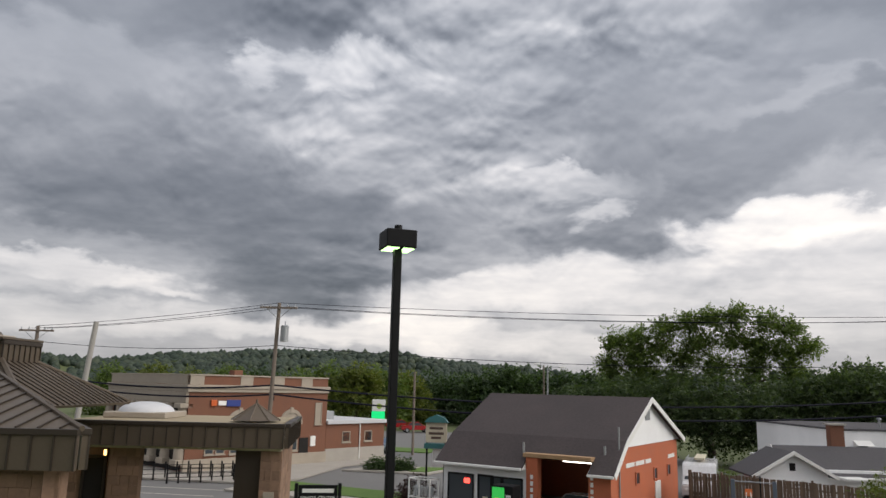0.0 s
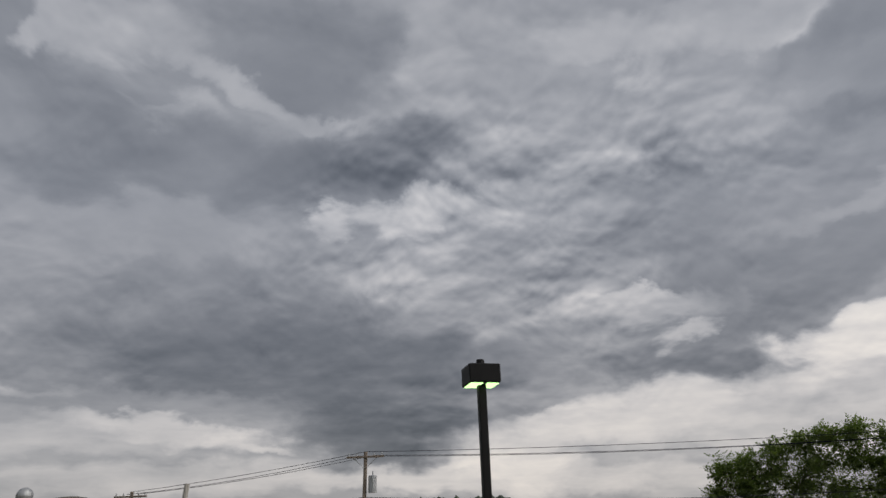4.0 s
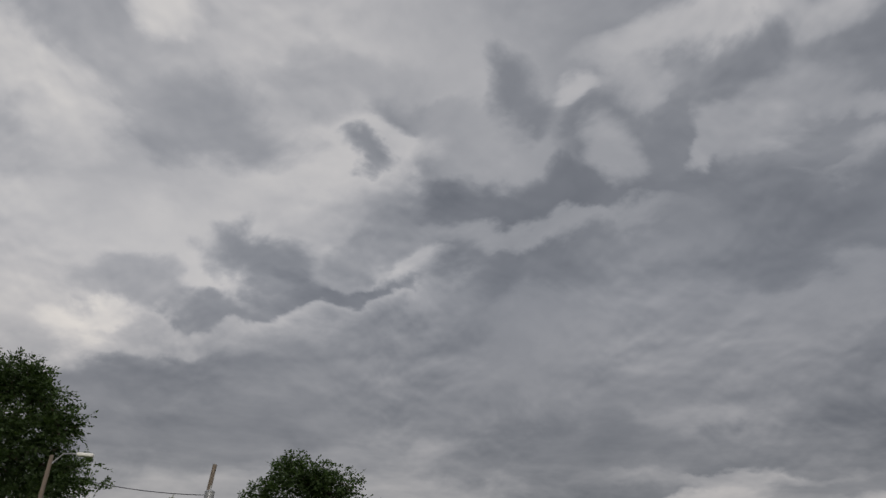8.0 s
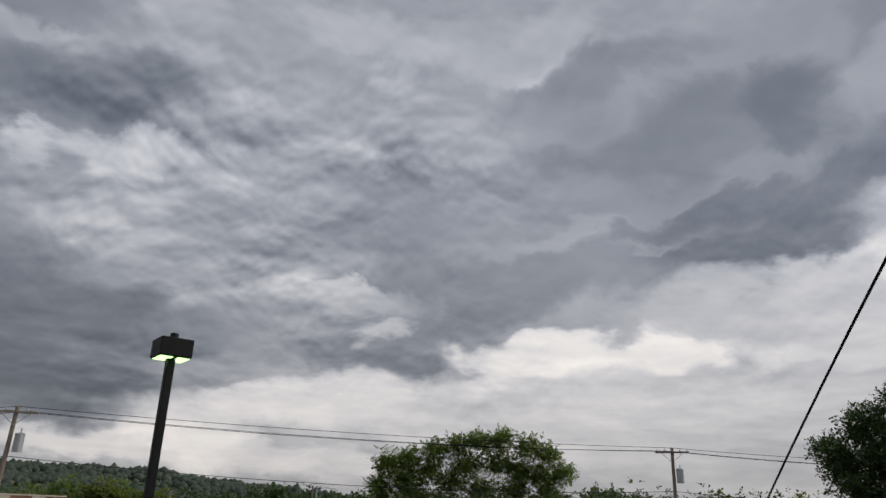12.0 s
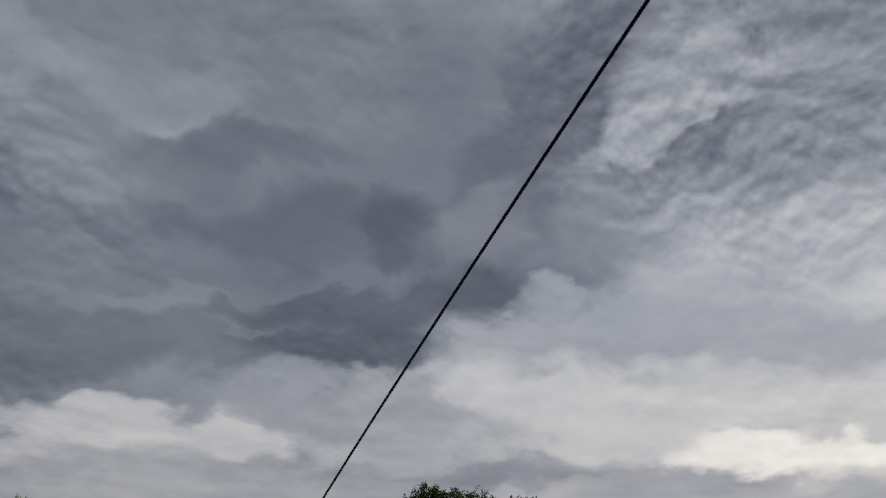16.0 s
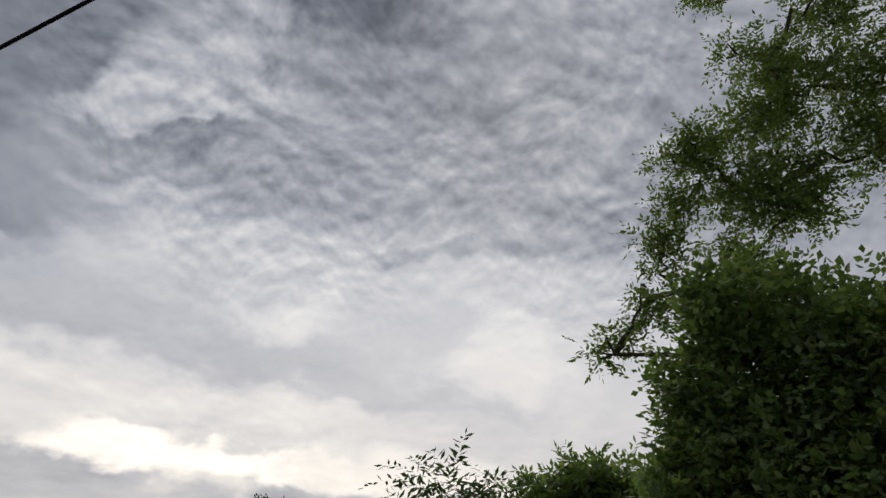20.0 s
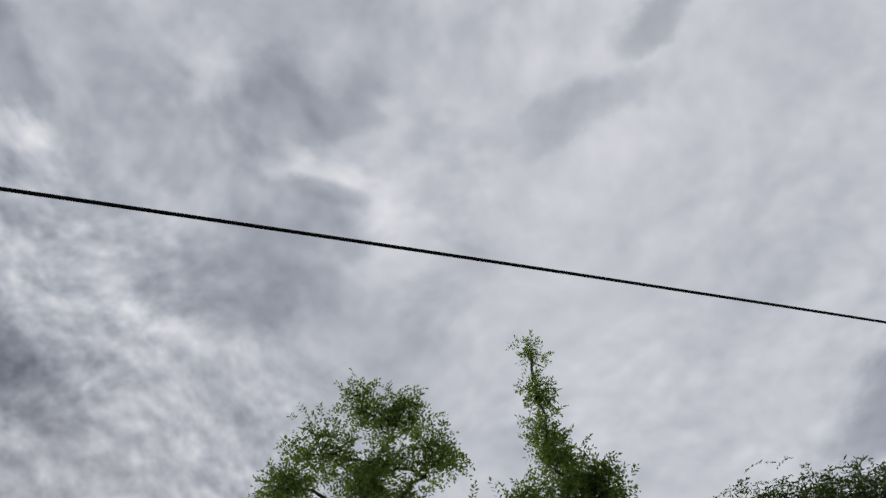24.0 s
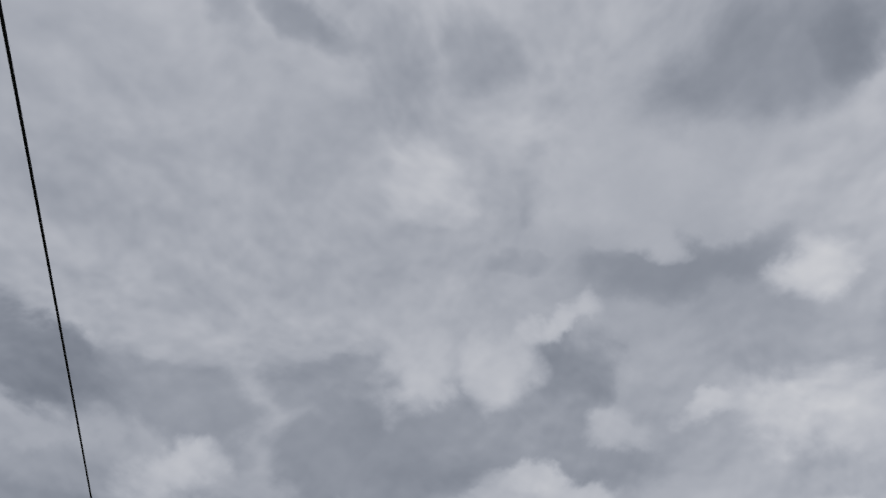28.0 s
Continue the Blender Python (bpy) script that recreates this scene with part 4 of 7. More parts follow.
stand_tree("tree", "round-crowned broad-leaved tree across the road", -71, 57,
           [(-74.5, 9.3, 2.2), (-76.4, 7.6, 1.8), (-72, 8.7, 2.2), (-76.8, 4.6, 1.6), (-70, 6.6, 2), (-74, 5, 3.2), (-70, 3.2, 3.2), (-66.8, 5.6, 1.8), (-66, 2.6, 2.6), (-72.5, 0, 4)],
           LEAF_B, leaf=0.25, tufts=1000, each=13, leaves=5, stalk=0.52, trunk=0.4, seed=11, clumps=14, slim=0.6, hollow=0.6)
stand_tree("tree", "smaller blue-green tree with an open crown", -63.5, 60,
           [(-63.8, 6.8, 1.3), (-62, 6.6, 1.2), (-61, 4.9, 1.4), (-63.5, 3.6, 2), (-62.5, 1, 2)], LEAF_B, leaf=0.23, tufts=240, each=19, leaves=5, stalk=0.52, trunk=0.25, seed=21, clumps=14, slim=0.5)
stand_tree("tree", "tall dense tree with dark leaves", -96, 40,
           [(-94.5, 13.6, 2.4), (-97, 13.6, 2.6), (-91.5, 11.4, 2.0), (-90.6, 8, 2.2), (-95, 9, 4), (-92, 4.5, 3.4), (-100, 10, 5), (-98, 4, 5)], LEAF_B, leaf=0.19, tufts=1000, each=16, leaves=6, stalk=0.45, trunk=0.35, seed=12, clumps=14, slim=0.5, hollow=0.6)
stand_tree("tree", "small yellow-green tree beside the pole", -84.5, 43,
           [(-83.6, 6.0, 1.3), (-85.2, 5, 1.2), (-82.6, 4.2, 1.3), (-84, 2.6, 2)], LEAF_C, leaf=0.17, tufts=260, each=19, leaves=6, stalk=0.38, trunk=0.12, seed=22, clumps=14, slim=0.5)
stand_tree("bush", "rounded light green bushes beyond the lot", -87.5, 30,
           [(-88, 3.2, 2.6), (-84, 1.6, 2.6), (-91, 3, 3), (-80.5, 0.4, 2.2)], LEAF_C, leaf=0.26, tufts=420, each=5, leaves=6, stalk=0.35, trunk=0.08, seed=23, clumps=14, slim=0.5, hollow=0.7)
stand_tree("tree", "broad spreading tree with an open, layered green crown", 20, 78,
           [(13.4, 3.6, 0.9), (15, 4.0, 0.9), (17, 4.6, 0.9), (18.8, 5.1, 0.9), (20.5, 5.3, 0.9), (22.2, 5.5, 0.9), (24.1, 5.0, 0.9), (25.6, 4.5, 0.9), (26.8, 3.2, 0.8), (12.8, 2.2, 0.8), (13.2, 1.0, 0.9),
            (14.8, 2.6, 1.2), (16.5, 3.2, 1.0), (19.5, 3.6, 1.1), (21.8, 3.8, 1.0), (23.6, 3.3, 1.1), (25.4, 2.8, 1.0), (18.2, 2.4, 1.0), (20.6, 1.9, 1.1), (23, 1.7, 1.1), (25.8, 1.3, 1.0), (15.5, 0.9, 1.3), (17.5, 0.7, 1.2)],
           LEAF_A, leaf=0.28, tufts=1000, each=9, leaves=6, stalk=0.62, trunk=0.34, seed=13, slim=0.5, hollow=0.25, spread=0.3)
stand_tree("tree", "tall dark tree beside the railway crossing", 51, 60,
           [(47.6, 6.6, 1.6), (50, 8, 1.6), (53, 8.1, 1.6), (55.4, 7.4, 1.4), (57.4, 7.9, 1.3), (45.8, 4.6, 1.6), (46.2, 2.6, 1.8), (49.5, 4.4, 2.6), (54, 4.6, 2.8), (57.5, 5, 1.8), (50, 0.5, 3.4), (55, 0.5, 3.6)], LEAF_B, leaf=0.25, tufts=1200, each=13, leaves=5, stalk=0.56, trunk=0.4, seed=14, clumps=14, slim=0.6, hollow=0.6)
stand_tree("tree", "rounded dark tree beside the railway crossing", 62.1, 60,
           [(62.1, 5.3, 1.7), (60.1, 4.5, 1.7), (64.5, 4, 1.5), (65.5, 1.8, 1.5), (61.1, 1.5, 3), (64.1, -1, 3)], LEAF_B, leaf=0.25, tufts=600, each=13, leaves=5, stalk=0.56, trunk=0.35, eye=STEP_RIGHT, seed=15, clumps=14, slim=0.6, hollow=0.6)
stand_tree("tree", "round-headed tree behind the house", 85.1, 46,
           [(85.1, 7.6, 1.6), (83.1, 6, 1.5), (87.1, 6.2, 1.5), (85.1, 4, 2.6), (80.1, 3.8, 1.4), (78.1, 3.2, 1.3), (82.1, 2, 2.6)], LEAF_B, leaf=0.21, tufts=600, each=13, leaves=5, stalk=0.45, trunk=0.3, eye=STEP_RIGHT, seed=17, clumps=14, slim=0.55, hollow=0.6)
stand_tree("tree", "dark tree behind the chimneys", 92.1, 44,
           [(91.9, 6.7, 1.7), (89.7, 5.2, 1.4), (94.3, 5.4, 1.6), (92.1, 3.4, 2.8), (96.6, 4.6, 1.6), (97.1, 2, 3)], LEAF_B, leaf=0.21, tufts=600, each=13, leaves=5, stalk=0.45, trunk=0.3, eye=STEP_RIGHT, seed=18, clumps=14, slim=0.55, hollow=0.6)

stand_tree("bush", "dark undergrowth below the spreading tree", 22, 74,
           [(11, -2, 2.4), (14, -1.6, 2.6), (17.5, -1.4, 2.6), (21, -1.8, 2.6), (24.5, -1.4, 2.6), (28, -0.6, 2.4), (31, -0.2, 2.4), (34, -0.6, 2.4), (37.5, -0.4, 2.4), (41, -0.6, 2.4)],
           LEAF_D, leaf=0.3, tufts=1900, each=9, leaves=5, stalk=0.6, trunk=0.1, seed=24, slim=0.6, hollow=0.6)


def build_lamp():
    b = bearing(-3.6, 12.0)
    root = tagged(empty("street_lamp", (b.x, b.y, ground_z(b.x, b.y)), 20), "black shoebox lamp on a square steel pole", "street lamp")
    top = 8.9 - ground_z(b.x, b.y)
    glow = lamp_material("lamp_glow", (0.55, 1.0, 0.35), 1.8)
    part("pole", boxed(-0.065, -0.065, -0.1, 0.065, 0.065, top, bevel=0.012), BLACK, root)
    head = part("head", boxed(-0.26, -0.26, top - 0.06, 0.26, 0.26, top + 0.24, bevel=0.015), BLACK, root)
    for x in (-1, 1):
        part("lens", boxed(-0.1, -0.2, top - 0.074, 0.11, 0.22, top - 0.062, bevel=0.004, m=Matrix.Translation((x * 0.13, 0, 0))), glow, head, "glowing greenish lens")
    part("lens_rib", boxed(-0.025, -0.24, top - 0.085, 0.025, 0.24, top - 0.061), BLACK, head)
    part("cap", rod(bmesh.new(), (0, 0, top + 0.24), (0, 0, top + 0.35), 0.075, 0.065, 12), BLACK, head, "small photocell cap")


build_lamp()


def cable_height(s):
    return STAND[2] + 1.904 - 0.299 * s - 0.0058 * s * s - 0.0003 * s ** 3


def build_drop_cable():
    """The thick service cable that crosses overhead from the rear pole to the pole across the lot."""
    d = bearing(27.48, 1.0)
    side = bearing(117.48, 1.5)
    pts = [side + d * s + Vector((0, 0, cable_height(s))) for s in np.linspace(-17, 11, 70)]
    pts.insert(0, bearing(-156.0, 20.9, STAND[2] + 8.3) + Vector((*STEP_BACK, 0)))
    cable("overhead_cable", pts, 0.0066, label="thick black twisted service cable crossing overhead", sides=3)


build_drop_cable()


# ---- streets and pavements ----
def slab(name, label, pts, z, mat, thick=0.12, category="pavement"):
    bm = bmesh.new()
    top = [bm.verts.new((x, y, z)) for x, y in pts]
    low = [bm.verts.new((x, y, z - thick)) for x, y in pts]
    bm.faces.new(top)
    for i in range(len(pts)):
        j = (i + 1) % len(pts)
        bm.faces.new((top[i], low[i], low[j], top[j]))
    bmesh.ops.recalc_face_normals(bm, faces=bm.faces[:])
    return tagged(part(name, bm, mat), label, category, kind="structure")


slab("road", "worn grey asphalt street and forecourt", [(-60, 30), (60, 30), (60, 62), (24, 62), (24, 108), (-40, 108), (-60, 70)], 0.0, ASPHALT, category="road")
slab("pavement", "pale concrete pavement in front of the bank", [(-21.5, 50.6), (-12.2, 49.0), (-9.6, 51.4), (-7.5, 60.5), (-2.5, 66.4), (-8, 74), (-30, 66)], 0.16, CONCRETE)
slab("pavement", "concrete pavement beside the lawn strip", [(-12.5, 47.6), (-2.0, 42.6), (-2.2, 41.2), (-13.0, 46.0)], 0.14, CONCRETE)
slab("lawn", "narrow strip of mown lawn along the street", [(-11.5, 51.0), (-2.0, 46.0), (-2.0, 42.7), (-12.3, 47.7)], 0.17, GRASS, category="lawn")
slab("pavement", "kerbed traffic island in the car park", [(-7.4, 57.6), (-0.8, 56.2), (1.6, 60.4), (-4.6, 60.8)], 0.15, CONCRETE)
slab("lawn", "small patch of lawn on the traffic island", [(-2.2, 57.2), (-1.0, 56.8), (1.0, 60.0), (-1.4, 60.2)], 0.19, GRASS, category="lawn")
slab("lawn", "far strip of lawn by the car park", [(-7, 76), (-1, 74), (0, 78), (-6, 80)], 0.1, GRASS, category="lawn")


def road_line(a, b, w, mat=GUTTER):
    a, b = Vector((*a, 0.005)), Vector((*b, 0.005))
    d = (b - a).normalized()
    s = Vector((-d.y, d.x, 0)) * w / 2
    ob = mesh_of("lane_marking", [a - s, b - s, b + s, a + s], [(0, 1, 2, 3)], mat)
    tagged(ob, "worn painted lane line on asphalt", "road marking", kind="structure")


ROADPAINT = material("worn_road_paint", (0.5, 0.47, 0.4), 0.85, vary=0.4, scale=2, grain=20, bump=0.05)
for a, b in (((-30, 49.2), (-13, 46.4)), ((-30, 46.8), (-13, 44.0))):
    road_line(a, b, 0.14, ROADPAINT)


# ---- houses: common parts ----
def window(parent, x, z, w, h, frame_mat, y=0.0, sill=True, pane=GLASS, bar=0.07, mullions=0, m=None):
    """A window in a wall that faces -y: pane, frame, glazing bars and sill."""
    m = m or Matrix.Identity(4)
    win = part("window", boxed(x - w / 2, y - 0.02, z, x + w / 2, y + 0.01, z + h, m=m), pane, parent)
    bm = bmesh.new()
    for a in ((x - w / 2 - bar, z - bar, x - w / 2, z + h + bar), (x + w / 2, z - bar, x + w / 2 + bar, z + h + bar),
              (x - w / 2, z + h, x + w / 2, z + h + bar), (x - w / 2, z - bar, x + w / 2, z)):
        box(bm, a[0], y - 0.06, a[1], a[2], y + 0.01, a[3], m=m)
    for i in range(mullions):
        xm = x - w / 2 + w * (i + 1) / (mullions + 1)
        box(bm, xm - 0.025, y - 0.05, z, xm + 0.025, y - 0.021, z + h, m=m)
    part("frame", bm, frame_mat, win)
    if sill:
        part("sill", boxed(x - w / 2 - bar - 0.05, y - 0.14, z - bar - 0.09, x + w / 2 + bar + 0.05, y - 0.001, z - bar - 0.002, m=m), frame_mat, win)
    return win


def clapboards(bm, x0, x1, z0, z1, y, step=0.2, m=None, cut=None):
    """Lapped siding boards on a wall that faces -y; cut gives the two ends at a height."""
    z = z0
    while z < z1 - 0.02:
        t = min(z + step, z1)
        a, b = cut(z) if cut else (x0, x1)
        c, d = cut(t) if cut else (x0, x1)
        if b - a > 0.1:
            vs = [Vector(p) for p in ((a, y - 0.035, z), (b, y - 0.035, z), (d, y - 0.008, t), (c, y - 0.008, t), (a, y, z), (b, y, z))]
            if m is not None:
                vs = [m @ v for v in vs]
            v = [bm.verts.new(p) for p in vs]
            bm.faces.new((v[0], v[1], v[2], v[3]))
            bm.faces.new((v[0], v[4], v[5], v[1]))
        z = t
    return bm


# ---- bank ----
def build_bank():
    root = tagged(empty("bank_building", (-18.1, 53.4, 0), 47), "red brick bank with limestone columns, cornice and parapet", "building")
    W, D, H = 12.6, 13.3, 7.05
    part("wall", boxed(0.02, 0, 0, W, D, 6.0), BRICK, root)
    part("base_course", boxed(-0.06, -0.08, 0, W + 0.06, 0.2, 1.0, bevel=0.02), LIMESTONE, root, "pale stone base course")
    part("cornice", box(boxed(-0.3, -0.25, 6.02, W + 0.1, D + 0.2, 6.28, bevel=0.03), -0.2, -0.15, 5.75, W + 0.05, D + 0.1, 6.015, bevel=0.03), LIMESTONE, root, "limestone cornice band")
    part("parapet", boxed(0.0, 0.02, 6.28, W, D, H - 0.12), BRICK, root)
    part("coping", boxed(-0.08, -0.06, H - 0.115, W + 0.08, D + 0.1, H, bevel=0.02), LIMESTONE, root)
    for x in (0.55, 4.7, 7.6, 10.4):
        part("parapet_block", boxed(x - 0.55, -0.03, 6.285, x + 0.55, 0.3, H - 0.12, bevel=0.01), LIMESTONE, root)
    # colonnade on the front
    part("front_parapet", boxed(-0.09, 0.3, 6.3, 0.1, D - 0.2, H - 0.12), LIMESTONE, root)
    part("entablature", boxed(-0.22, 0.02, 4.95, 0.4, D, 5.74, bevel=0.02), LIMESTONE, root)
    # near-black sheet on the wall stands in for the shade behind the columns
    part("porch_shade", boxed(-0.01, 1.0, 0.2, 0.02, D - 1, 4.9), DARK, root)
    for i in range(7):
        y = 0.5 + i * (D - 1.0) / 6
        bm = rod(bmesh.new(), (-0.1, y, 1.0), (-0.1, y, 4.6), 0.42, 0.36, 18)
        box(bm, -0.6, y - 0.5, 4.6, 0.4, y + 0.5, 4.94, bevel=0.04)
        box(bm, -0.6, y - 0.5, 0.6, 0.4, y + 0.5, 1.0, bevel=0.04)
        part("column", bm, LIMESTONE, root)
    # arched windows in the side wall
    for x in (4.3, 9.0):
        bm = bmesh.new()
        for k in range(13):
            a = math.pi * k / 12
            box(bm, -0.14, -0.1, 0.78, 0.14, 0.05, 1.08, m=Matrix.Translation((x, 0, 3.4)) @ Matrix.Rotation(math.pi / 2 - a, 4, "Y"))
        box(bm, x - 0.14, -0.14, 4.15, x + 0.14, 0.05, 4.62)
        arch = part("arch", bm, LIMESTONE, root, "limestone window arch")
        part("tympanum", rod(bmesh.new(), (x, -0.04, 3.4), (x, 0.1, 3.4), 0.8, 0.8, 24), LIMESTONE, arch)
        window(root, x, 1.3, 1.3, 1.95, LIMESTONE, pane=GLASS)
    for x in (1.9, 2.8, 6.3):
        window(root, x, 1.35, 0.6, 1.1, LIMESTONE)
    window(root, 11.7, 3.3, 0.55, 1.6, LIMESTONE, pane=LIMESTONE)
    part("side_door", boxed(9.9, -0.06, 0.1, 10.8, 0.02, 2.2, bevel=0.02), DARK, root)
    part("notice_board", boxed(11.0, -0.09, 1.5, 11.5, 0.01, 2.3, bevel=0.01), GUTTER, root)
    part("vent", boxed(6.9, -0.05, 5.15, 7.25, 0.02, 5.5), DARK, root)
    sign = part("sign_board", boxed(1.75, -0.16, 4.75, 2.2, -0.04, 5.2, bevel=0.03), material("sign_orange", (0.6, 0.12, 0.03), 0.4, vary=0.1, bump=0), root, "plain coloured sign shapes")
    part("bar", boxed(2.35, -0.12, 4.8, 3.0, -0.04, 5.12), GUTTER, sign)
    part("bar", boxed(3.02, -0.15, 4.72, 4.2, -0.04, 5.2, bevel=0.02), material("sign_blue", (0.03, 0.05, 0.22), 0.4, vary=0.1, bump=0), sign)
    # lower wing
    part("wing_wall", boxed(W + 0.003, -0.02, 1.2, W + 6.6, 7, 3.2), BRICK, root)
    part("wing_base", boxed(W + 0.003, -0.05, 0, W + 6.65, 7.05, 1.197), CONCRETE, root, "pale painted block base")
    part("wing_roof", boxed(W + 0.003, -0.25, 3.203, W + 6.9, 7.2, 3.5, bevel=0.03), CAP, root, "white flat roof edge")
    for x in (W + 2.2, W + 4.7):
        window(root, x, 1.75, 0.75, 0.75, LIMESTONE)
    part("downpipe", rod(bmesh.new(), (W + 3.7, -0.08, 0.2), (W + 3.7, -0.08, 3.2), 0.05), GUTTER, root)
    part("roof_unit", boxed(W + 0.6, 2, 3.5, W + 2.4, 3.4, 4.2, bevel=0.04), GREYMETAL, root)
    part("chimney", boxed(6.6, 5, 7.0, 7.4, 5.8, 7.5, bevel=0.02), BRICK, root)


build_bank()


def railing(name, label, a, b, posts, height=1.0, group="ramp railings"):
    """A black steel railing with posts and three rails."""
    a, b = Vector(a), Vector(b)
    root = tagged(empty(name, a), label, "railing", group=group)
    d = b - a
    for i in range(posts):
        p = d * (i / (posts - 1))
        part("post", box(boxed(-0.04, -0.04, 0, 0.04, 0.04, height), -0.07, -0.07, 0, 0.07, 0.07, 0.06, bevel=0.01), BLACK, root, place=Matrix.Translation(p))
    for h in (0.35, 0.65, 0.93):
        part("rail", rod(bmesh.new(), Vector((0, 0, h)), d + Vector((0, 0, h)), 0.02, seg=6), BLACK, root)


railing("railing", "black steel railing along the bank pavement", (-19.6, 49.9, 0.05), (-14.2, 52.0, 0.05), 9, 1.15)
railing("railing", "black steel railing beside the parked-car bay", (-17.4, 48.5, 0.05), (-13.6, 50.2, 0.05), 7, 1.15)


# ---- repair garage with a gambrel roof ----
def build_garage():
    root = tagged(empty("repair_garage", (0.3, 39.0, 0), -33.2), "orange-painted repair garage with brown gambrel roof and white gable", "building")
    W, D = 9.0, 10.7
    # white shop front
    part("shop_wall", boxed(0, 0, 0, 4.75, 0.25, 2.75), WHITE, root, "white painted shop wall")
    part("left_wall", boxed(0, 1.4, 0, 0.25, D, 3.85), ORANGE, root)
    part("back_wall", boxed(0.253, D - 0.25, 0, W, D, 3.9), ORANGE, root)
    part("gable_wall", box(boxed(W - 0.25, 1.0, 0, W, D - 0.253, 3.88), W - 0.25, 0.253, 0, W, 0.998, 3.0), ORANGE, root, "orange-painted block wall")
    part("pier", boxed(4.753, -0.05, 0, 5.35, 0.4, 3.3), ORANGE, root)
    part("pier", boxed(7.92, -0.05, 0, W + 0.001, 0.25, 2.66), ORANGE, root)
    part("lintel", boxed(4.6, -0.12, 3.303, 8.1, 0.4, 3.5, bevel=0.02), material("bare_timber", (0.38, 0.24, 0.13), 0.8, vary=0.25, bump=0.15), root, "bare timber lintel")
    part("floor", boxed(0.3, 0.3, 0.01, W - 0.3, D - 0.3, 0.06), CONCRETE, root)
    # roof: shallow upper slope, steeper front skirt
    def sheet(x0, x1, a, b, t=0.1):
        (ya, za), (yb, zb) = a, b
        n = Vector((0, -(zb - za), yb - ya)).normalized() * t
        bm = bmesh.new()
        vs = [(x0, ya, za), (x1, ya, za), (x1, yb, zb), (x0, yb, zb)]
        lo = [bm.verts.new(Vector(v) - n) for v in vs]
        hi = [bm.verts.new(v) for v in vs]
        bm.faces.new(hi)
        bm.faces.new(lo[::-1])
        for i in range(4):
            j = (i + 1) % 4
            bm.faces.new((lo[i], lo[j], hi[j], hi[i]))
        bmesh.ops.recalc_face_normals(bm, faces=bm.faces[:])
        return bm
    eave, brk, ridge, back = (-0.45, 2.8), (1.35, 4.25), (5.35, 6.25), (11.25, 3.95)
    roof = part("roof", sheet(-0.25, W + 0.3, brk, ridge), SHINGLE, root, "dark brown shingle roof")
    part("back_slope", sheet(-0.25, W + 0.3, ridge, back), SHINGLE, root)
    mid = (eave[0] + (brk[0] - eave[0]) * 0.36, eave[1] + (brk[1] - eave[1]) * 0.36)
    part("roof_skirt", sheet(-0.3, 4.7, eave, brk), SHINGLE, root)
    part("roof_skirt", sheet(4.7, 8.05, mid, brk), SHINGLE, root)
    part("roof_skirt", sheet(8.05, W + 0.3, eave, brk), SHINGLE, root)
    for x in (4.68, 8.02):
        part("cheek", prism(bmesh.new(), [(0, 2.72), (0.75, 3.22), (0.75, 2.72)], -0.03, 0.03), WHITE, root, place=Matrix.Translation((x, -0.45, 0)) @ pose(0, 0, 0, 0, 0, 90))
    for y0, z0, y1, z1 in ((*eave, *brk), (*brk, *ridge), (*ridge, *back)):
        part("verge_board", sheet(W + 0.303, W + 0.36, (y0, z0 + 0.02), (y1, z1 + 0.02), 0.24), GUTTER, root)
    part("gutter", boxed(-0.3, -0.56, 2.68, 4.7, -0.44, 2.8, bevel=0.02), GUTTER, root)
    part("gutter", boxed(8.05, -0.56, 2.68, W + 0.3, -0.44, 2.8, bevel=0.02), GUTTER, root)
    # white clapboard gable
    def ends(z):
        f = min(max((z - 4.25) / 2.0, 0), 1)
        front = 1.35 + 4.0 * f if z > 4.25 else -0.45 + 1.8 * (z - 2.8) / 1.45
        return front + 0.05, 11.25 - 5.9 * min(max((z - 3.95) / 2.3, 0), 1) - 0.05
    mg = Matrix.Translation((W, 0, 0)) @ pose(0, 0, 0, 0, 0, 90)
    part("gable_siding", clapboards(bmesh.new(), 0, D, 3.9, 6.15, 0.0, 0.2, mg, ends), WHITE, root, "white clapboard gable")
    bm = prism(bmesh.new(), [(1.0, 3.9), (11.1, 3.9), (11.1, 3.95), (5.35, 6.1), (1.35, 4.2)], 0.01, 0.2)
    bmesh.ops.transform(bm, matrix=mg, verts=bm.verts[:])
    part("gable_backing", bm, WHITE, root)
    part("gable_vent", boxed(5.0, -0.07, 5.1, 5.7, -0.03, 5.7, m=mg), GREYMETAL, root, "slatted gable vent")
    for x in (3.6, 6.5, 8.9):
        window(root, x, 2.1, 0.45, 0.5, ORANGE, m=mg, sill=False)
    for i, (x0, x1) in enumerate(((2.0, 3.2), (3.4, 4.7), (4.9, 5.8), (8.9, 10.1))):
        part("lettering_bar", boxed(x0, -0.025, 2.95, x1, 0.004, 3.15, m=mg), GUTTER, root, "faded illegible lettering")
    part("side_door", boxed(6.4, -0.05, 0.05, 7.3, 0.005, 1.95, m=mg, bevel=0.02), GUTTER, root)
    part("conduit", rod(bmesh.new(), mg @ Vector((0.9, -0.08, 0.3)), mg @ Vector((0.9, -0.08, 4.9)), 0.04), GREYMETAL, root)
    part("meter_box", boxed(0.7, -0.2, 1.2, 1.1, -0.01, 1.7, m=mg, bevel=0.02), GREYMETAL, root)
    part("roof_vent", rod(bmesh.new(), (4.4, 0.4, 3.3), (4.4, 0.4, 3.95), 0.06), GREYMETAL, root)
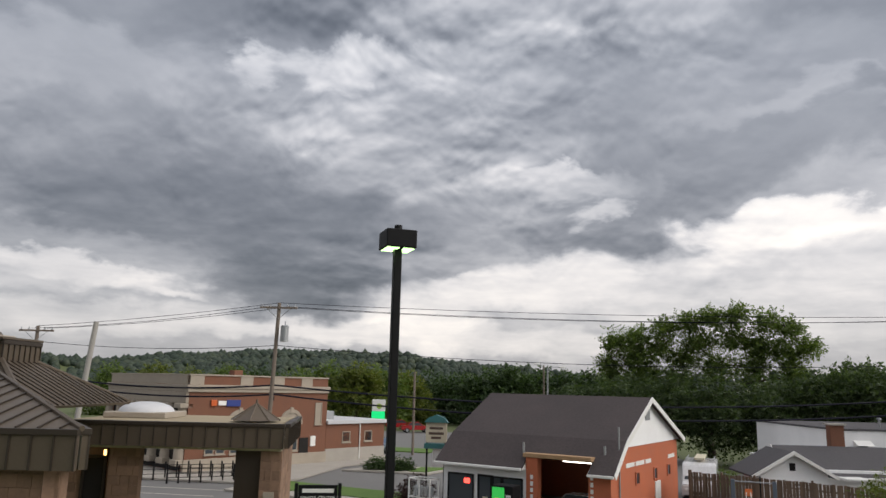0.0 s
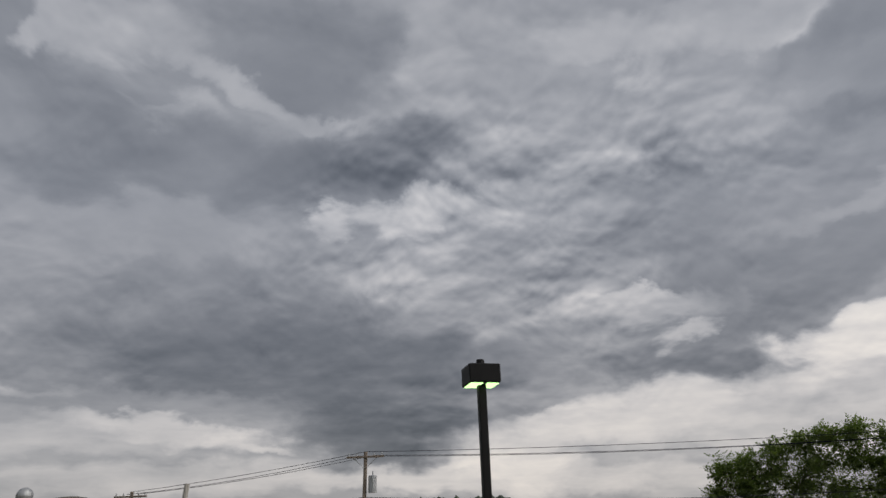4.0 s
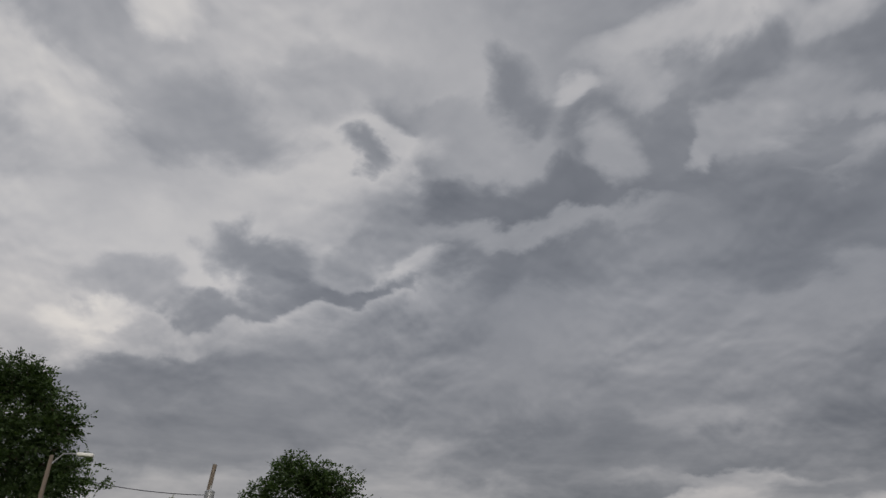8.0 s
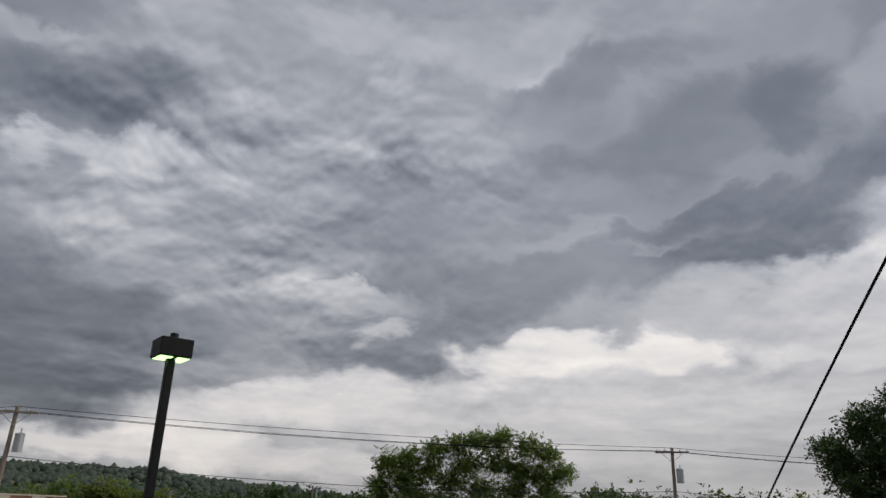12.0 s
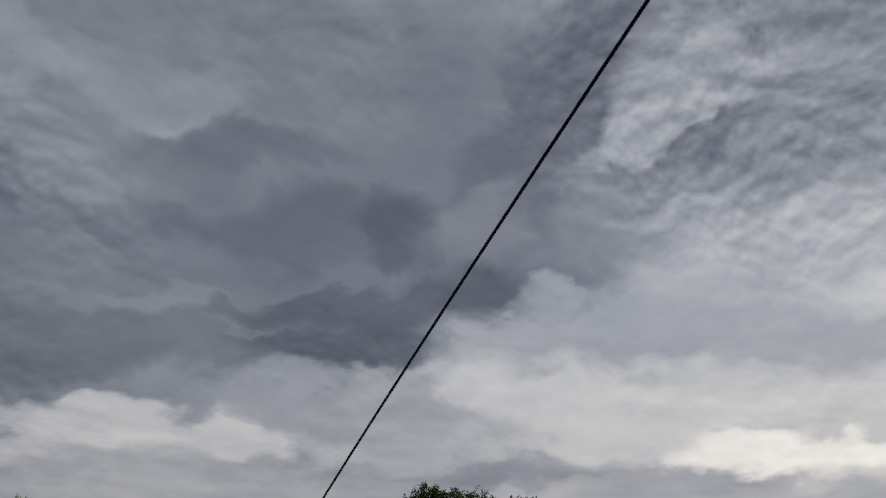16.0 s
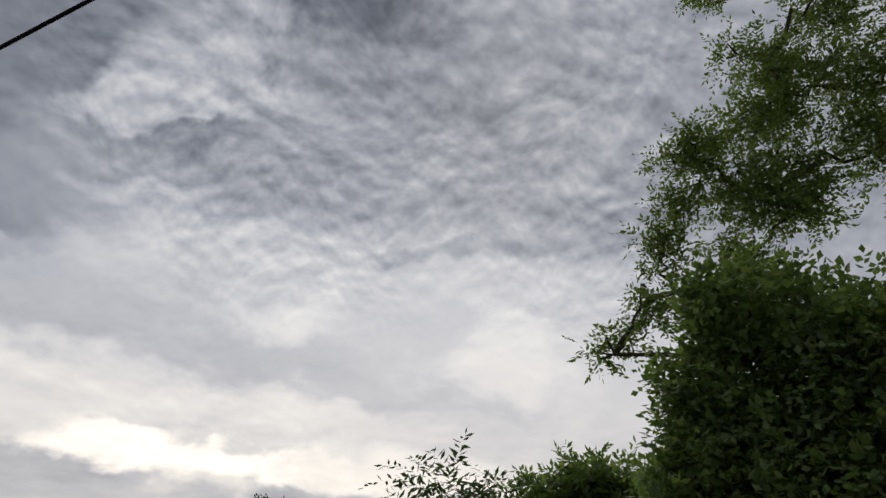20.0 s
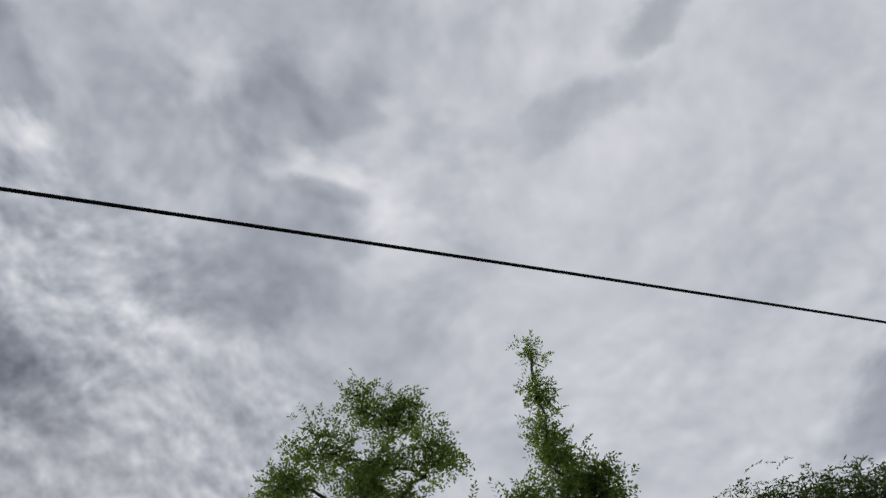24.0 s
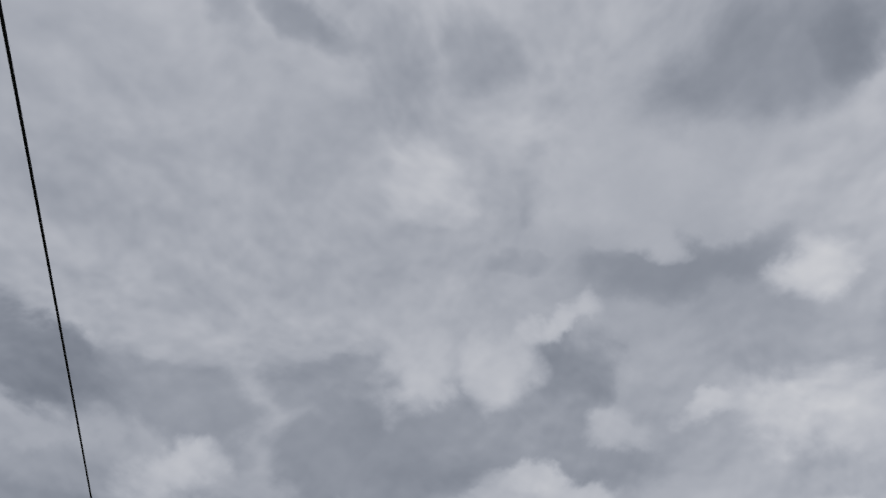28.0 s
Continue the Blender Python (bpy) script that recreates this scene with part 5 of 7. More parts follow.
    part("roof_vent", rod(bmesh.new(), (8.5, 0.6, 3.4), (8.5, 0.6, 4.0), 0.06), GREYMETAL, root)
    # shop front
    window(root, 1.05, 0.95, 1.4, 1.25, BLACK, mullions=0)
    window(root, 4.0, 0.95, 1.0, 1.25, BLACK, mullions=0)
    window(root, 3.1, 0.95, 0.5, 1.25, BLACK)
    door = part("door", boxed(2.15, -0.04, 0.1, 2.85, 0.01, 2.2), GLASS, root, "black-framed glass shop door")
    bm = bmesh.new()
    for a in ((2.05, 0.08, 2.15, 2.3), (2.85, 0.08, 2.95, 2.3), (2.15, 2.2, 2.85, 2.3), (2.15, 0.08, 2.85, 0.3)):
        box(bm, a[0], -0.07, a[1], a[2], 0.01, a[3])
    part("frame", bm, BLACK, door)
    part("door_notice", boxed(2.35, -0.055, 0.9, 2.65, -0.041, 1.25), CREAM, door)
    neon = part("neon_sign", boxed(1.25, -0.05, 1.8, 1.6, -0.03, 2.05, bevel=0.01), lamp_material("neon_red", (1.0, 0.07, 0.05), 2.0), root, "glowing red neon sign")
    part("poster", boxed(3.95, -0.05, 1.0, 4.4, -0.025, 1.9), CREAM, root)
    # number bars painted up the piers
    for x, zs in ((5.05, (1.1, 1.4, 1.7, 2.0, 2.3)), (8.1, (1.6, 1.9, 2.2, 2.5))):
        for z in zs:
            part("lettering_bar", boxed(x - 0.07, -0.075, z, x + 0.07, -0.049, z + 0.2), GUTTER, root)
    # workshop seen through the bay
    part("strip_light", boxed(5.5, 2.6, 2.95, 7.7, 2.72, 3.02, bevel=0.01), lamp_material("fluorescent_tube", (1.0, 0.93, 0.8), 3.0), root, "lit fluorescent strip light")
    shelf = part("shelf", boxed(5.3, 7.2, 0.06, 8.6, 7.7, 2.6), DARK, root)
    rnd = random.Random(4)
    for i in range(26):
        x, z = 5.4 + rnd.random() * 3.0, 0.3 + int(rnd.random() * 4) * 0.55
        c = rnd.choice((GREYMETAL, CREAM, BRICK, GUTTER, BLACK))
        part("shelf_box", boxed(x, 6.9, z, x + rnd.uniform(0.12, 0.4), 7.19, z + rnd.uniform(0.15, 0.4), bevel=0.01), c, root)
    return root


build_garage()
GAR = pose(0.3, 39.0, 0, 0, 0, -33.2)


def garage_place(x, y, z=0.0, turn=0.0):
    return GAR @ pose(x, y, z, 0, 0, turn)


def build_vending():
    root = tagged(empty("vending_machine"), "green and black drinks machine with a lit front", "vending machine")
    root.matrix_world = garage_place(4.45, -1.5, 0.02)
    g = material("vending_green", (0.02, 0.16, 0.04), 0.3, vary=0.3, scale=2, bump=0, emit=(0.04, 0.5, 0.08, 0.5))
    part("cabinet", boxed(-0.55, -0.4, 0, 0.55, 0.4, 2.1, bevel=0.03), BLACK, root)
    part("lit_panel", boxed(-0.52, -0.43, 0.5, 0.12, -0.401, 2.02, bevel=0.01), g, root, "green lit front panel")
    part("emblem", rod(bmesh.new(), (-0.25, -0.45, 1.35), (-0.25, -0.431, 1.35), 0.2, 0.2, 20), lamp_material("vending_yellow", (0.9, 0.75, 0.12), 0.7), root)
    for i in range(5):
        part("button", boxed(0.2, -0.43, 1.6 - i * 0.2, 0.45, -0.401, 1.7 - i * 0.2), GUTTER, root)
    part("slot", boxed(-0.45, -0.425, 0.15, 0.1, -0.401, 0.4), DARK, root)


def build_rack():
    root = tagged(empty("gas_bottle_cage"), "white wire cage for gas bottles beside the shop", "cage")
    root.matrix_world = garage_place(-0.9, -0.5, 0.0)
    bm = bmesh.new()
    for x in (-0.65, 0.0, 0.65):
        for y in (-0.4, 0.4):
            box(bm, x - 0.03, y - 0.03, 0, x + 0.03, y + 0.03, 1.9)
    for z in (0.1, 0.95, 1.85):
        for y in (-0.4, 0.4):
            box(bm, -0.65, y - 0.025, z, 0.65, y + 0.025, z + 0.05)
        for x in (-0.65, 0.65):
            box(bm, x - 0.025, -0.4, z, x + 0.025, 0.4, z + 0.05)
    part("frame", bm, GUTTER, root)
    bm = bmesh.new()
    for i in range(14):
        x = -0.62 + i * 0.095
        rod(bm, (x, -0.42, 0.1), (x, -0.42, 1.88), 0.006, seg=4)
    part("mesh", bm, GUTTER, root)
    for z in (0.16, 1.01):
        for x in (-0.45, -0.15, 0.2, 0.48):
            part("gas_bottle", rod(rod(bmesh.new(), (x, 0, z), (x, 0, z + 0.42), 0.14, 0.14, 12), (x, 0, z + 0.42), (x, 0, z + 0.5), 0.1, 0.06, 12), GREYMETAL, root)


def build_shop_sign():
    root = tagged(empty("pylon_sign", (-0.15, 44.3, 0), -6), "cream pylon sign under a small teal roof", "sign")
    teal = material("teal_paint", (0.05, 0.17, 0.17), 0.5, vary=0.15, bump=0.03)
    for x in (-0.55, 0.5):
        part("post", boxed(x - 0.05, -0.05, 0, x + 0.05, 0.05, 3.4), BLACK, root)
    part("panel", boxed(-0.62, -0.14, 3.3, 0.62, 0.14, 4.45, bevel=0.02), CREAM, root)
    part("roof", prism(bmesh.new(), [(-0.72, 4.45), (0.72, 4.45), (0.45, 4.75), (0.0, 4.9), (-0.45, 4.75)], -0.3, 0.3), teal, root, "teal hipped cap")
    part("trim", boxed(-0.7, -0.25, 2.95, 0.7, 0.25, 3.25, bevel=0.03), teal, root)
    part("lower_board", boxed(-0.2, -0.05, 1.9, 0.6, 0.05, 2.9, bevel=0.01), GUTTER, root)
    for z, a, b in ((4.05, -0.4, 0.4), (3.75, -0.45, 0.45), (3.5, -0.3, 0.3)):
        part("lettering_bar", boxed(a, -0.155, z, b, -0.139, z + 0.14), material("sign_letter", (0.12, 0.08, 0.06), 0.6, bump=0), root)


build_vending()
build_rack()
build_shop_sign()


# ---- vehicles ----
def build_car(name, label, place, paint, van=False, scale=1.0):
    root = tagged(empty(name), label, "van" if van else "car")
    root.matrix_world = place
    L, Wd = (5.2, 1.95) if van else (4.4, 1.78)
    if van:
        prof = [(-2.6, 0.45), (-2.6, 2.2), (-2.45, 2.35), (1.1, 2.35), (1.5, 2.2), (2.15, 1.35), (2.6, 1.15), (2.65, 0.45)]
        glass = [(1.2, 1.4), (1.42, 2.12), (1.52, 2.12), (2.1, 1.38)]
    else:
        prof = [(-2.2, 0.4), (-2.22, 0.85), (-2.0, 0.95), (-1.4, 1.0), (-0.9, 1.42), (0.35, 1.45), (1.05, 0.98), (2.0, 0.82), (2.2, 0.6), (2.18, 0.4)]
        glass = [(-1.2, 1.02), (-0.85, 1.36), (0.3, 1.39), (0.9, 1.0)]
    bm = prism(bmesh.new(), prof, -Wd / 2, Wd / 2)
    bmesh.ops.bevel(bm, geom=bm.edges[:], offset=0.06, segments=2, affect="EDGES")
    body = part("body", bm, paint, root, smooth=False)
    part("side_glass", prism(bmesh.new(), glass if not van else [(0.2, 1.45), (0.2, 2.05), (1.2, 2.05), (1.7, 1.45)], -Wd / 2 - 0.01, Wd / 2 + 0.01), GLASS, root)
    a, b = ((1.48, 2.14), (2.1, 1.4)) if van else ((0.4, 1.42), (1.05, 1.02))
    d = Vector((b[0] - a[0], 0, b[1] - a[1]))
    nrm = Vector((-d.z, 0, d.x)).normalized() * 0.02
    if nrm.x < 0:
        nrm = -nrm
    w = Wd / 2 - 0.14
    o = Vector((a[0], 0, a[1])) + nrm
    mesh_of("windscreen", [o + Vector((0, -w, 0)), o + Vector((0, w, 0)), o + d + Vector((0, w, 0)), o + d + Vector((0, -w, 0))], [(0, 1, 2, 3)], GLASS, root)
    for x in (-L * 0.31, L * 0.32):
        for s in (-1, 1):
            y = s * (Wd / 2 - 0.08)
            wheel = part("wheel", rod(bmesh.new(), (x, y - 0.1, 0.33), (x, y + 0.1, 0.33), 0.33, 0.33, 20), material("tyre", (0.02, 0.02, 0.02), 0.8) if "tyre" not in bpy.data.materials else bpy.data.materials["tyre"], root)
            part("rim", rod(bmesh.new(), (x, y - 0.115, 0.33), (x, y + 0.115, 0.33), 0.2, 0.2, 14), GREYMETAL, wheel)
    f = 2.62 if van else 2.19
    zf = 0.85 if van else 0.66
    for s in (-1, 1):
        part("headlight", boxed(f - 0.08, s * 0.62 - 0.2, zf - 0.08, f + 0.03, s * 0.62 + 0.2, zf + 0.09, bevel=0.03), GUTTER, root)
    part("grille", boxed(f - 0.04, -0.4, zf - 0.22, f + 0.04, 0.4, zf - 0.05, bevel=0.01), BLACK, root)
    part("bumper", boxed(f - 0.1, -Wd / 2 + 0.1, 0.38, f + 0.08, Wd / 2 - 0.1, 0.58, bevel=0.03), BLACK if van else paint, root)
    if van:
        for y in (-0.8, 0.8):
            part("roof_rack", rod(bmesh.new(), (-2.3, y, 2.5), (1.0, y, 2.5), 0.03), GREYMETAL, root)
        part("ladder", boxed(-2.2, -0.3, 2.5, 1.1, 0.3, 2.6), CREAM, root)
    return root


RED = material("red_car_paint", (0.32, 0.02, 0.02), 0.25, vary=0.06, bump=0, coat=0.6)
SILVER = material("silver_car_paint", (0.42, 0.43, 0.44), 0.28, metal=0.5, vary=0.06, bump=0, coat=0.6)
CARWHITE = material("white_car_paint", (0.7, 0.7, 0.7), 0.28, vary=0.06, bump=0, coat=0.6)
BLUE = material("blue_car_paint", (0.1, 0.15, 0.22), 0.28, vary=0.06, bump=0, coat=0.6)
build_car("car", "silver car parked in the garage bay", garage_place(6.75, 2.2, 0.06, -90), SILVER)
build_car("van", "white work van with a roof rack", Matrix.Translation((16.4, 47.0, 0)) @ pose(0, 0, 0, 0, 0, -112), CARWHITE, van=True)
build_car("car", "red car parked by the street", Matrix.Translation((-5.9, 112, 0)) @ pose(0, 0, 0, 0, 0, 10), RED)
build_car("car", "red car parked behind another", Matrix.Translation((-3.4, 106.0, 0)) @ pose(0, 0, 0, 0, 0, 14), RED)
build_car("car", "pale blue car beside the brick wing", Matrix.Translation((-5.8, 74.5, 0)) @ pose(0, 0, 0, 0, 0, 80), BLUE)
build_car("van", "white van parked far down the street", Matrix.Translation((-8.2, 150.0, 0)) @ pose(0, 0, 0, 0, 0, 5), CARWHITE, van=True)
build_car("car", "white car parked behind the red ones", Matrix.Translation((-6.0, 152.0, 0)) @ pose(0, 0, 0, 0, 0, 5), CARWHITE)


# ---- senior centre: stone walls, bronze metal roofs, covered drive ----
def fascia(root, a, b, z0, z1, step=0.42, out=0.12):
    """A standing-seam metal fascia from a to b (seen from its right-hand side), with a rib at every seam."""
    a, b = Vector((*a, 0)), Vector((*b, 0))
    d = (b - a).normalized()
    o = Vector((d.y, -d.x, 0))
    length = (b - a).length
    m = Matrix.Translation(a) @ Matrix(((d.x, -o.x, 0, 0), (d.y, -o.y, 0, 0), (0, 0, 1, 0), (0, 0, 0, 1)))
    f = part("fascia", boxed(0, -out, z0, length, 0.0, z1, m=m), BRONZE, root, "bronze metal fascia")
    part("edge_trim", boxed(-0.03, -out - 0.05, z1 - 0.09, length + 0.03, 0.03, z1 + 0.03, m=m, bevel=0.01), BRONZE_DARK, f)
    n = max(1, round(length / step))
    me = bpy.data.meshes.new("seam")
    bm = boxed(-0.014, -out - 0.035, z0, 0.014, -out + 0.002, z1 - 0.092)
    bm.to_mesh(me)
    bm.free()
    me.materials.append(BRONZE_DARK)
    for i in range(n + 1):
        share("seam", me, f, m @ Matrix.Translation((length * i / n, 0, 0)))
    return f


def roof_plane(root, pts, seams, mat=BRONZE):
    """A metal roof plane: pts are eave left, eave right, top right, top left; seams are ribs up the slope."""
    p = [Vector(q) for q in pts]
    n = (p[1] - p[0]).cross(p[3] - p[0])
    if n.length < 1e-6:
        n = (p[1] - p[0]).cross(p[2] - p[0])
    n.normalize()
    bm = bmesh.new()
    top = [bm.verts.new(q) for q in p]
    low = [bm.verts.new(q - n * 0.08) for q in p]
    bm.faces.new(top)
    bm.faces.new(low[::-1])
    for i in range(4):
        j = (i + 1) % 4
        bm.faces.new((low[i], low[j], top[j], top[i]))
    bmesh.ops.recalc_face_normals(bm, faces=bm.faces[:])
    plane = part("roof_plane", bm, mat, root)
    e = (p[1] - p[0]).normalized()
    up = n.cross(e).normalized()
    length = (p[1] - p[0]).length
    for i in range(1, seams):
        s = length * i / seams
        a = p[0] + e * s
        # run up the slope until the hips or the top close it
        t = 1e9
        for q0, q1 in ((p[1], p[2]), (p[2], p[3]), (p[3], p[0])):
            ed = q1 - q0
            den = up.dot(e) * ed.dot(up) - ed.dot(e)
            x0, x1 = (q0 - p[0]).dot(e), (q1 - p[0]).dot(e)
            h0, h1 = (q0 - p[0]).dot(up), (q1 - p[0]).dot(up)
            if min(x0, x1) - 1e-6 <= s <= max(x0, x1) + 1e-6 and abs(x1 - x0) > 1e-6:
                h = h0 + (h1 - h0) * (s - x0) / (x1 - x0)
                if h > 0.05:
                    t = min(t, h)
        if t > 1e8:
            continue
        b = a + up * t
        bm = bmesh.new()
        mm = Matrix.Translation(a + n * 0.004) @ Matrix(((e.x, up.x, n.x, 0), (e.y, up.y, n.y, 0), (e.z, up.z, n.z, 0), (0, 0, 0, 1)))
        box(bm, -0.014, 0, 0, 0.014, t, 0.035, m=mm)
        part("seam", bm, BRONZE_DARK if mat is BRONZE else mat, plane)
    return plane


def stone_face(root, a, b, z0, z1, step=0.62, course=0.36, skip=None, seed=2):
    """A wall face of separate stone blocks from a to b, seen from its right-hand side."""
    a, b = Vector((*a, 0)), Vector((*b, 0))
    d = (b - a).normalized()
    o = Vector((d.y, -d.x, 0))
    length = (b - a).length
    m = Matrix.Translation(a) @ Matrix(((d.x, -o.x, 0, 0), (d.y, -o.y, 0, 0), (0, 0, 1, 0), (0, 0, 0, 1)))
    wall = part("wall", boxed(0, 0.0, z0, length, 0.3, z1, m=m), STONE, root, "mottled brown sandstone wall")
    rnd = random.Random(seed)
    made = {}
    z, row = z0, 0
    while z < z1 - 0.05:
        h = min(course, z1 - z)
        x = -rnd.uniform(0, step) if row % 2 else 0.0
        while x < length - 0.02:
            w = step * rnd.choice((0.7, 1.0, 1.0, 1.25))
            x0, x1 = max(x, 0.0), min(x + w, length)
            if x1 - x0 > 0.08:
                key = (round(x1 - x0, 2), round(h, 2))
                if key not in made:
                    me = bpy.data.meshes.new("stone")
                    bm = boxed(0.006, -0.022, 0.006, key[0] - 0.006, 0.0, key[1] - 0.006)
                    bm.to_mesh(me)
                    bm.free()
                    me.materials.append(STONE)
                    made[key] = me
                share("stone", made[key], wall, m @ Matrix.Translation((x0, -rnd.uniform(0.0, 0.008), z)))
            x += w
        z += h
        row += 1
    return wall


def plate(points, z0, z1):
    """A flat plate with an outline in plan."""
    bm = bmesh.new()
    low = [bm.verts.new((x, y, z0)) for x, y in points]
    top = [bm.verts.new((x, y, z1)) for x, y in points]
    bm.faces.new(top)
    bm.faces.new(low[::-1])
    for i in range(len(points)):
        j = (i + 1) % len(points)
        bm.faces.new((low[i], low[j], top[j], top[i]))
    bmesh.ops.recalc_face_normals(bm, faces=bm.faces[:])
    return bm


def build_centre():
    root = tagged(empty("senior_centre"), "stone building with bronze standing-seam metal roofs", "building")
    # near wing: wall, fascia and hipped lower roof
    part("lower_wall", boxed(-17.0, 14.56, 0.6, -7.3, 14.85, 3.0), STONE, root)
    stone_face(root, (-17.0, 14.55), (-7.25, 14.55), 3.0, 4.85, 0.42, 0.25)
    stone_face(root, (-7.26, 14.57), (-9.9, 18.7), 0.8, 4.85, 0.5, 0.3, seed=4)
    fascia(root, (-17.0, 14.3), (-6.85, 14.3), 4.86, 5.6)
    fascia(root, (-6.87, 14.42), (-9.5, 18.6), 4.86, 5.6)
    roof_plane(root, [(-17.0, 14.25, 5.62), (-6.8, 14.25, 5.62), (-11.2, 18.65, 6.66), (-17.0, 18.65, 6.66)], 24)
    roof_plane(root, [(-6.8, 14.3, 5.62), (-9.4, 18.66, 5.62), (-11.2, 18.68, 6.66), (-11.2, 18.66, 6.66)], 8)
    part("hip_cap", rod(bmesh.new(), (-6.8, 14.25, 5.64), (-11.2, 18.65, 6.69), 0.06, seg=6), BRONZE, root)
    # upper hipped roof with a raised ridge vent
    stone_face(root, (-16.0, 18.9), (-10.5, 18.9), 5.4, 5.8, seed=5)
    roof_plane(root, [(-24.5, 18.7, 5.82), (-10.4, 18.7, 5.82), (-12.7, 21.2, 7.05), (-23.0, 21.2, 7.0)], 36)
    roof_plane(root, [(-10.4, 18.7, 5.82), (-10.5, 25.2, 5.82), (-12.7, 23.0, 7.05), (-12.7, 21.2, 7.05)], 20)
    part("hip_cap", rod(bmesh.new(), (-10.4, 18.7, 5.84), (-12.7, 21.2, 7.08), 0.09, seg=6), BRONZE, root)
    part("hip_cap", rod(bmesh.new(), (-10.5, 25.2, 5.84), (-12.7, 23.0, 7.08), 0.05, seg=6), BRONZE, root)
    fascia(root, (-23.0, 21.1), (-12.75, 21.1), 7.0, 7.6, 0.3)
    fascia(root, (-12.75, 21.1), (-12.75, 23.1), 7.0, 7.6, 0.3)
    part("vent_roof", boxed(-23.1, 21.0, 7.64, -12.6, 23.2, 7.72, bevel=0.02), BRONZE, root)
    for x in (-17.45, -14.35):
        bm = bmesh.new()
        bmesh.ops.create_uvsphere(bm, u_segments=20, v_segments=10, radius=1.0)
        bmesh.ops.delete(bm, geom=[v for v in bm.verts if v.co.z < -0.01], context="VERTS")
        bmesh.ops.transform(bm, matrix=Matrix.Diagonal((0.84, 0.6, 0.24, 1)), verts=bm.verts[:])
        kerb = part("roof_kerb", boxed(x - 0.9, 21.75, 7.722, x + 0.9, 23.1, 7.83, bevel=0.02), LIMESTONE, root)
        part("roof_dome", bm, BRONZE, kerb, "smoked skylight dome", Matrix.Translation((x, 22.4, 7.83)), True)
    stem = part("vent_stem", rod(bmesh.new(), (-15.9, 22.4, 7.722), (-15.9, 22.4, 7.98), 0.15, 0.13, 14), GREYMETAL, root)
    bm = bmesh.new()
    bmesh.ops.create_uvsphere(bm, u_segments=18, v_segments=10, radius=0.25, matrix=Matrix.Translation((-15.9, 22.4, 8.14)))
    part("vent_ball", bm, GREYMETAL, stem, "round turbine vent", smooth=True)
    # covered drive: flat roof, fascia, stone pier
    part("drive_roof", plate([(-12.4, 23.97), (-4.98, 23.97), (-5.66, 29.6), (-12.4, 29.6)], 4.95, 5.2), BRONZE, root)
    part("drive_deck", plate([(-12.3, 24.1), (-5.15, 24.1), (-5.8, 29.5), (-12.3, 29.5)], 5.203, 5.235), material("roof_membrane", (0.33, 0.27, 0.18), 0.9, vary=0.4, scale=0.9, bump=0.1), root, "tan gravel roof deck")
    fascia(root, (-12.4, 23.95), (-4.95, 23.95), 4.5, 5.25)
    fascia(root, (-4.96, 24.08), (-5.64, 29.6), 4.5, 5.25)
    part("soffit", plate([(-12.3, 24.0), (-5.02, 24.0), (-5.7, 29.5), (-12.3, 29.5)], 4.42, 4.495), CREAM, root)
    stone_face(root, (-5.7, 24.15), (-5.06, 24.15), 0.2, 4.42, 0.4, 0.3, seed=7)
    stone_face(root, (-5.05, 24.16), (-5.66, 28.9), 0.2, 4.42, seed=8)
    part("pier_panel", boxed(-5.55, 24.09, 1.2, -5.2, 24.12, 3.15, bevel=0.008), LIMESTONE, root, "pale stone panel")
    # plain dark brown block to the left of the stone pier
    part("pier_infill", boxed(-6.55, 24.3, 0.2, -5.72, 28.8, 4.42), BRONZE_DARK, root, "dark brown pier side set back from the stone")
    # entrance recess with lamps
    stone_face(root, (-10.75, 24.6), (-9.75, 24.6), 0.2, 4.42, 0.42, 0.3, seed=9)
    stone_face(root, (-12.9, 24.95), (-10.76, 24.95), 0.2, 4.42, 0.45, 0.3, seed=11)
    door = part("door", boxed(-11.65, 24.86, 0.3, -11.05, 24.92, 4.0, bevel=0.01), DARK, root, "dark glazed entrance door")
    part("frame", box(box(box(bmesh.new(), -11.75, 24.84, 0.3, -11.66, 24.925, 4.1), -11.04, 24.84, 0.3, -10.95, 24.925, 4.1), -11.66, 24.84, 4.01, -11.04, 24.925, 4.1), BRONZE_DARK, door)
    glow = lamp_material("warm_lamp", (1.0, 0.55, 0.16), 3.0)
    for x, y, z in ((-11.8, 24.75, 3.95), (-10.95, 24.72, 4.2)):
        lamp = part("wall_lamp", boxed(x - 0.07, y, z - 0.13, x + 0.07, y + 0.12, z + 0.13, bevel=0.02), BRONZE_DARK, root)
        part("bulb", rod(bmesh.new(), (x, y - 0.03, z - 0.09), (x, y - 0.03, z + 0.09), 0.045, 0.04, 12), glow, lamp, "warm glowing bulb")
    # skylight dome and vent cap on the flat roof
    bm = bmesh.new()
    bmesh.ops.create_uvsphere(bm, u_segments=24, v_segments=10, radius=1.0, matrix=Matrix.Translation((0, 0, 0)))
    bmesh.ops.delete(bm, geom=[v for v in bm.verts if v.co.z < -0.01], context="VERTS")
    bmesh.ops.transform(bm, matrix=Matrix.Diagonal((0.98, 0.98, 0.36, 1)), verts=bm.verts[:])
    part("skylight_dome", bm, CAP, root, "white skylight dome", Matrix.Translation((-10.75, 27.3, 5.44)), True)
    part("skylight_kerb", boxed(-11.85, 26.2, 5.236, -9.65, 28.4, 5.44, bevel=0.03), LIMESTONE, root)
    apex = Vector((-6.3, 25.6, 5.86))
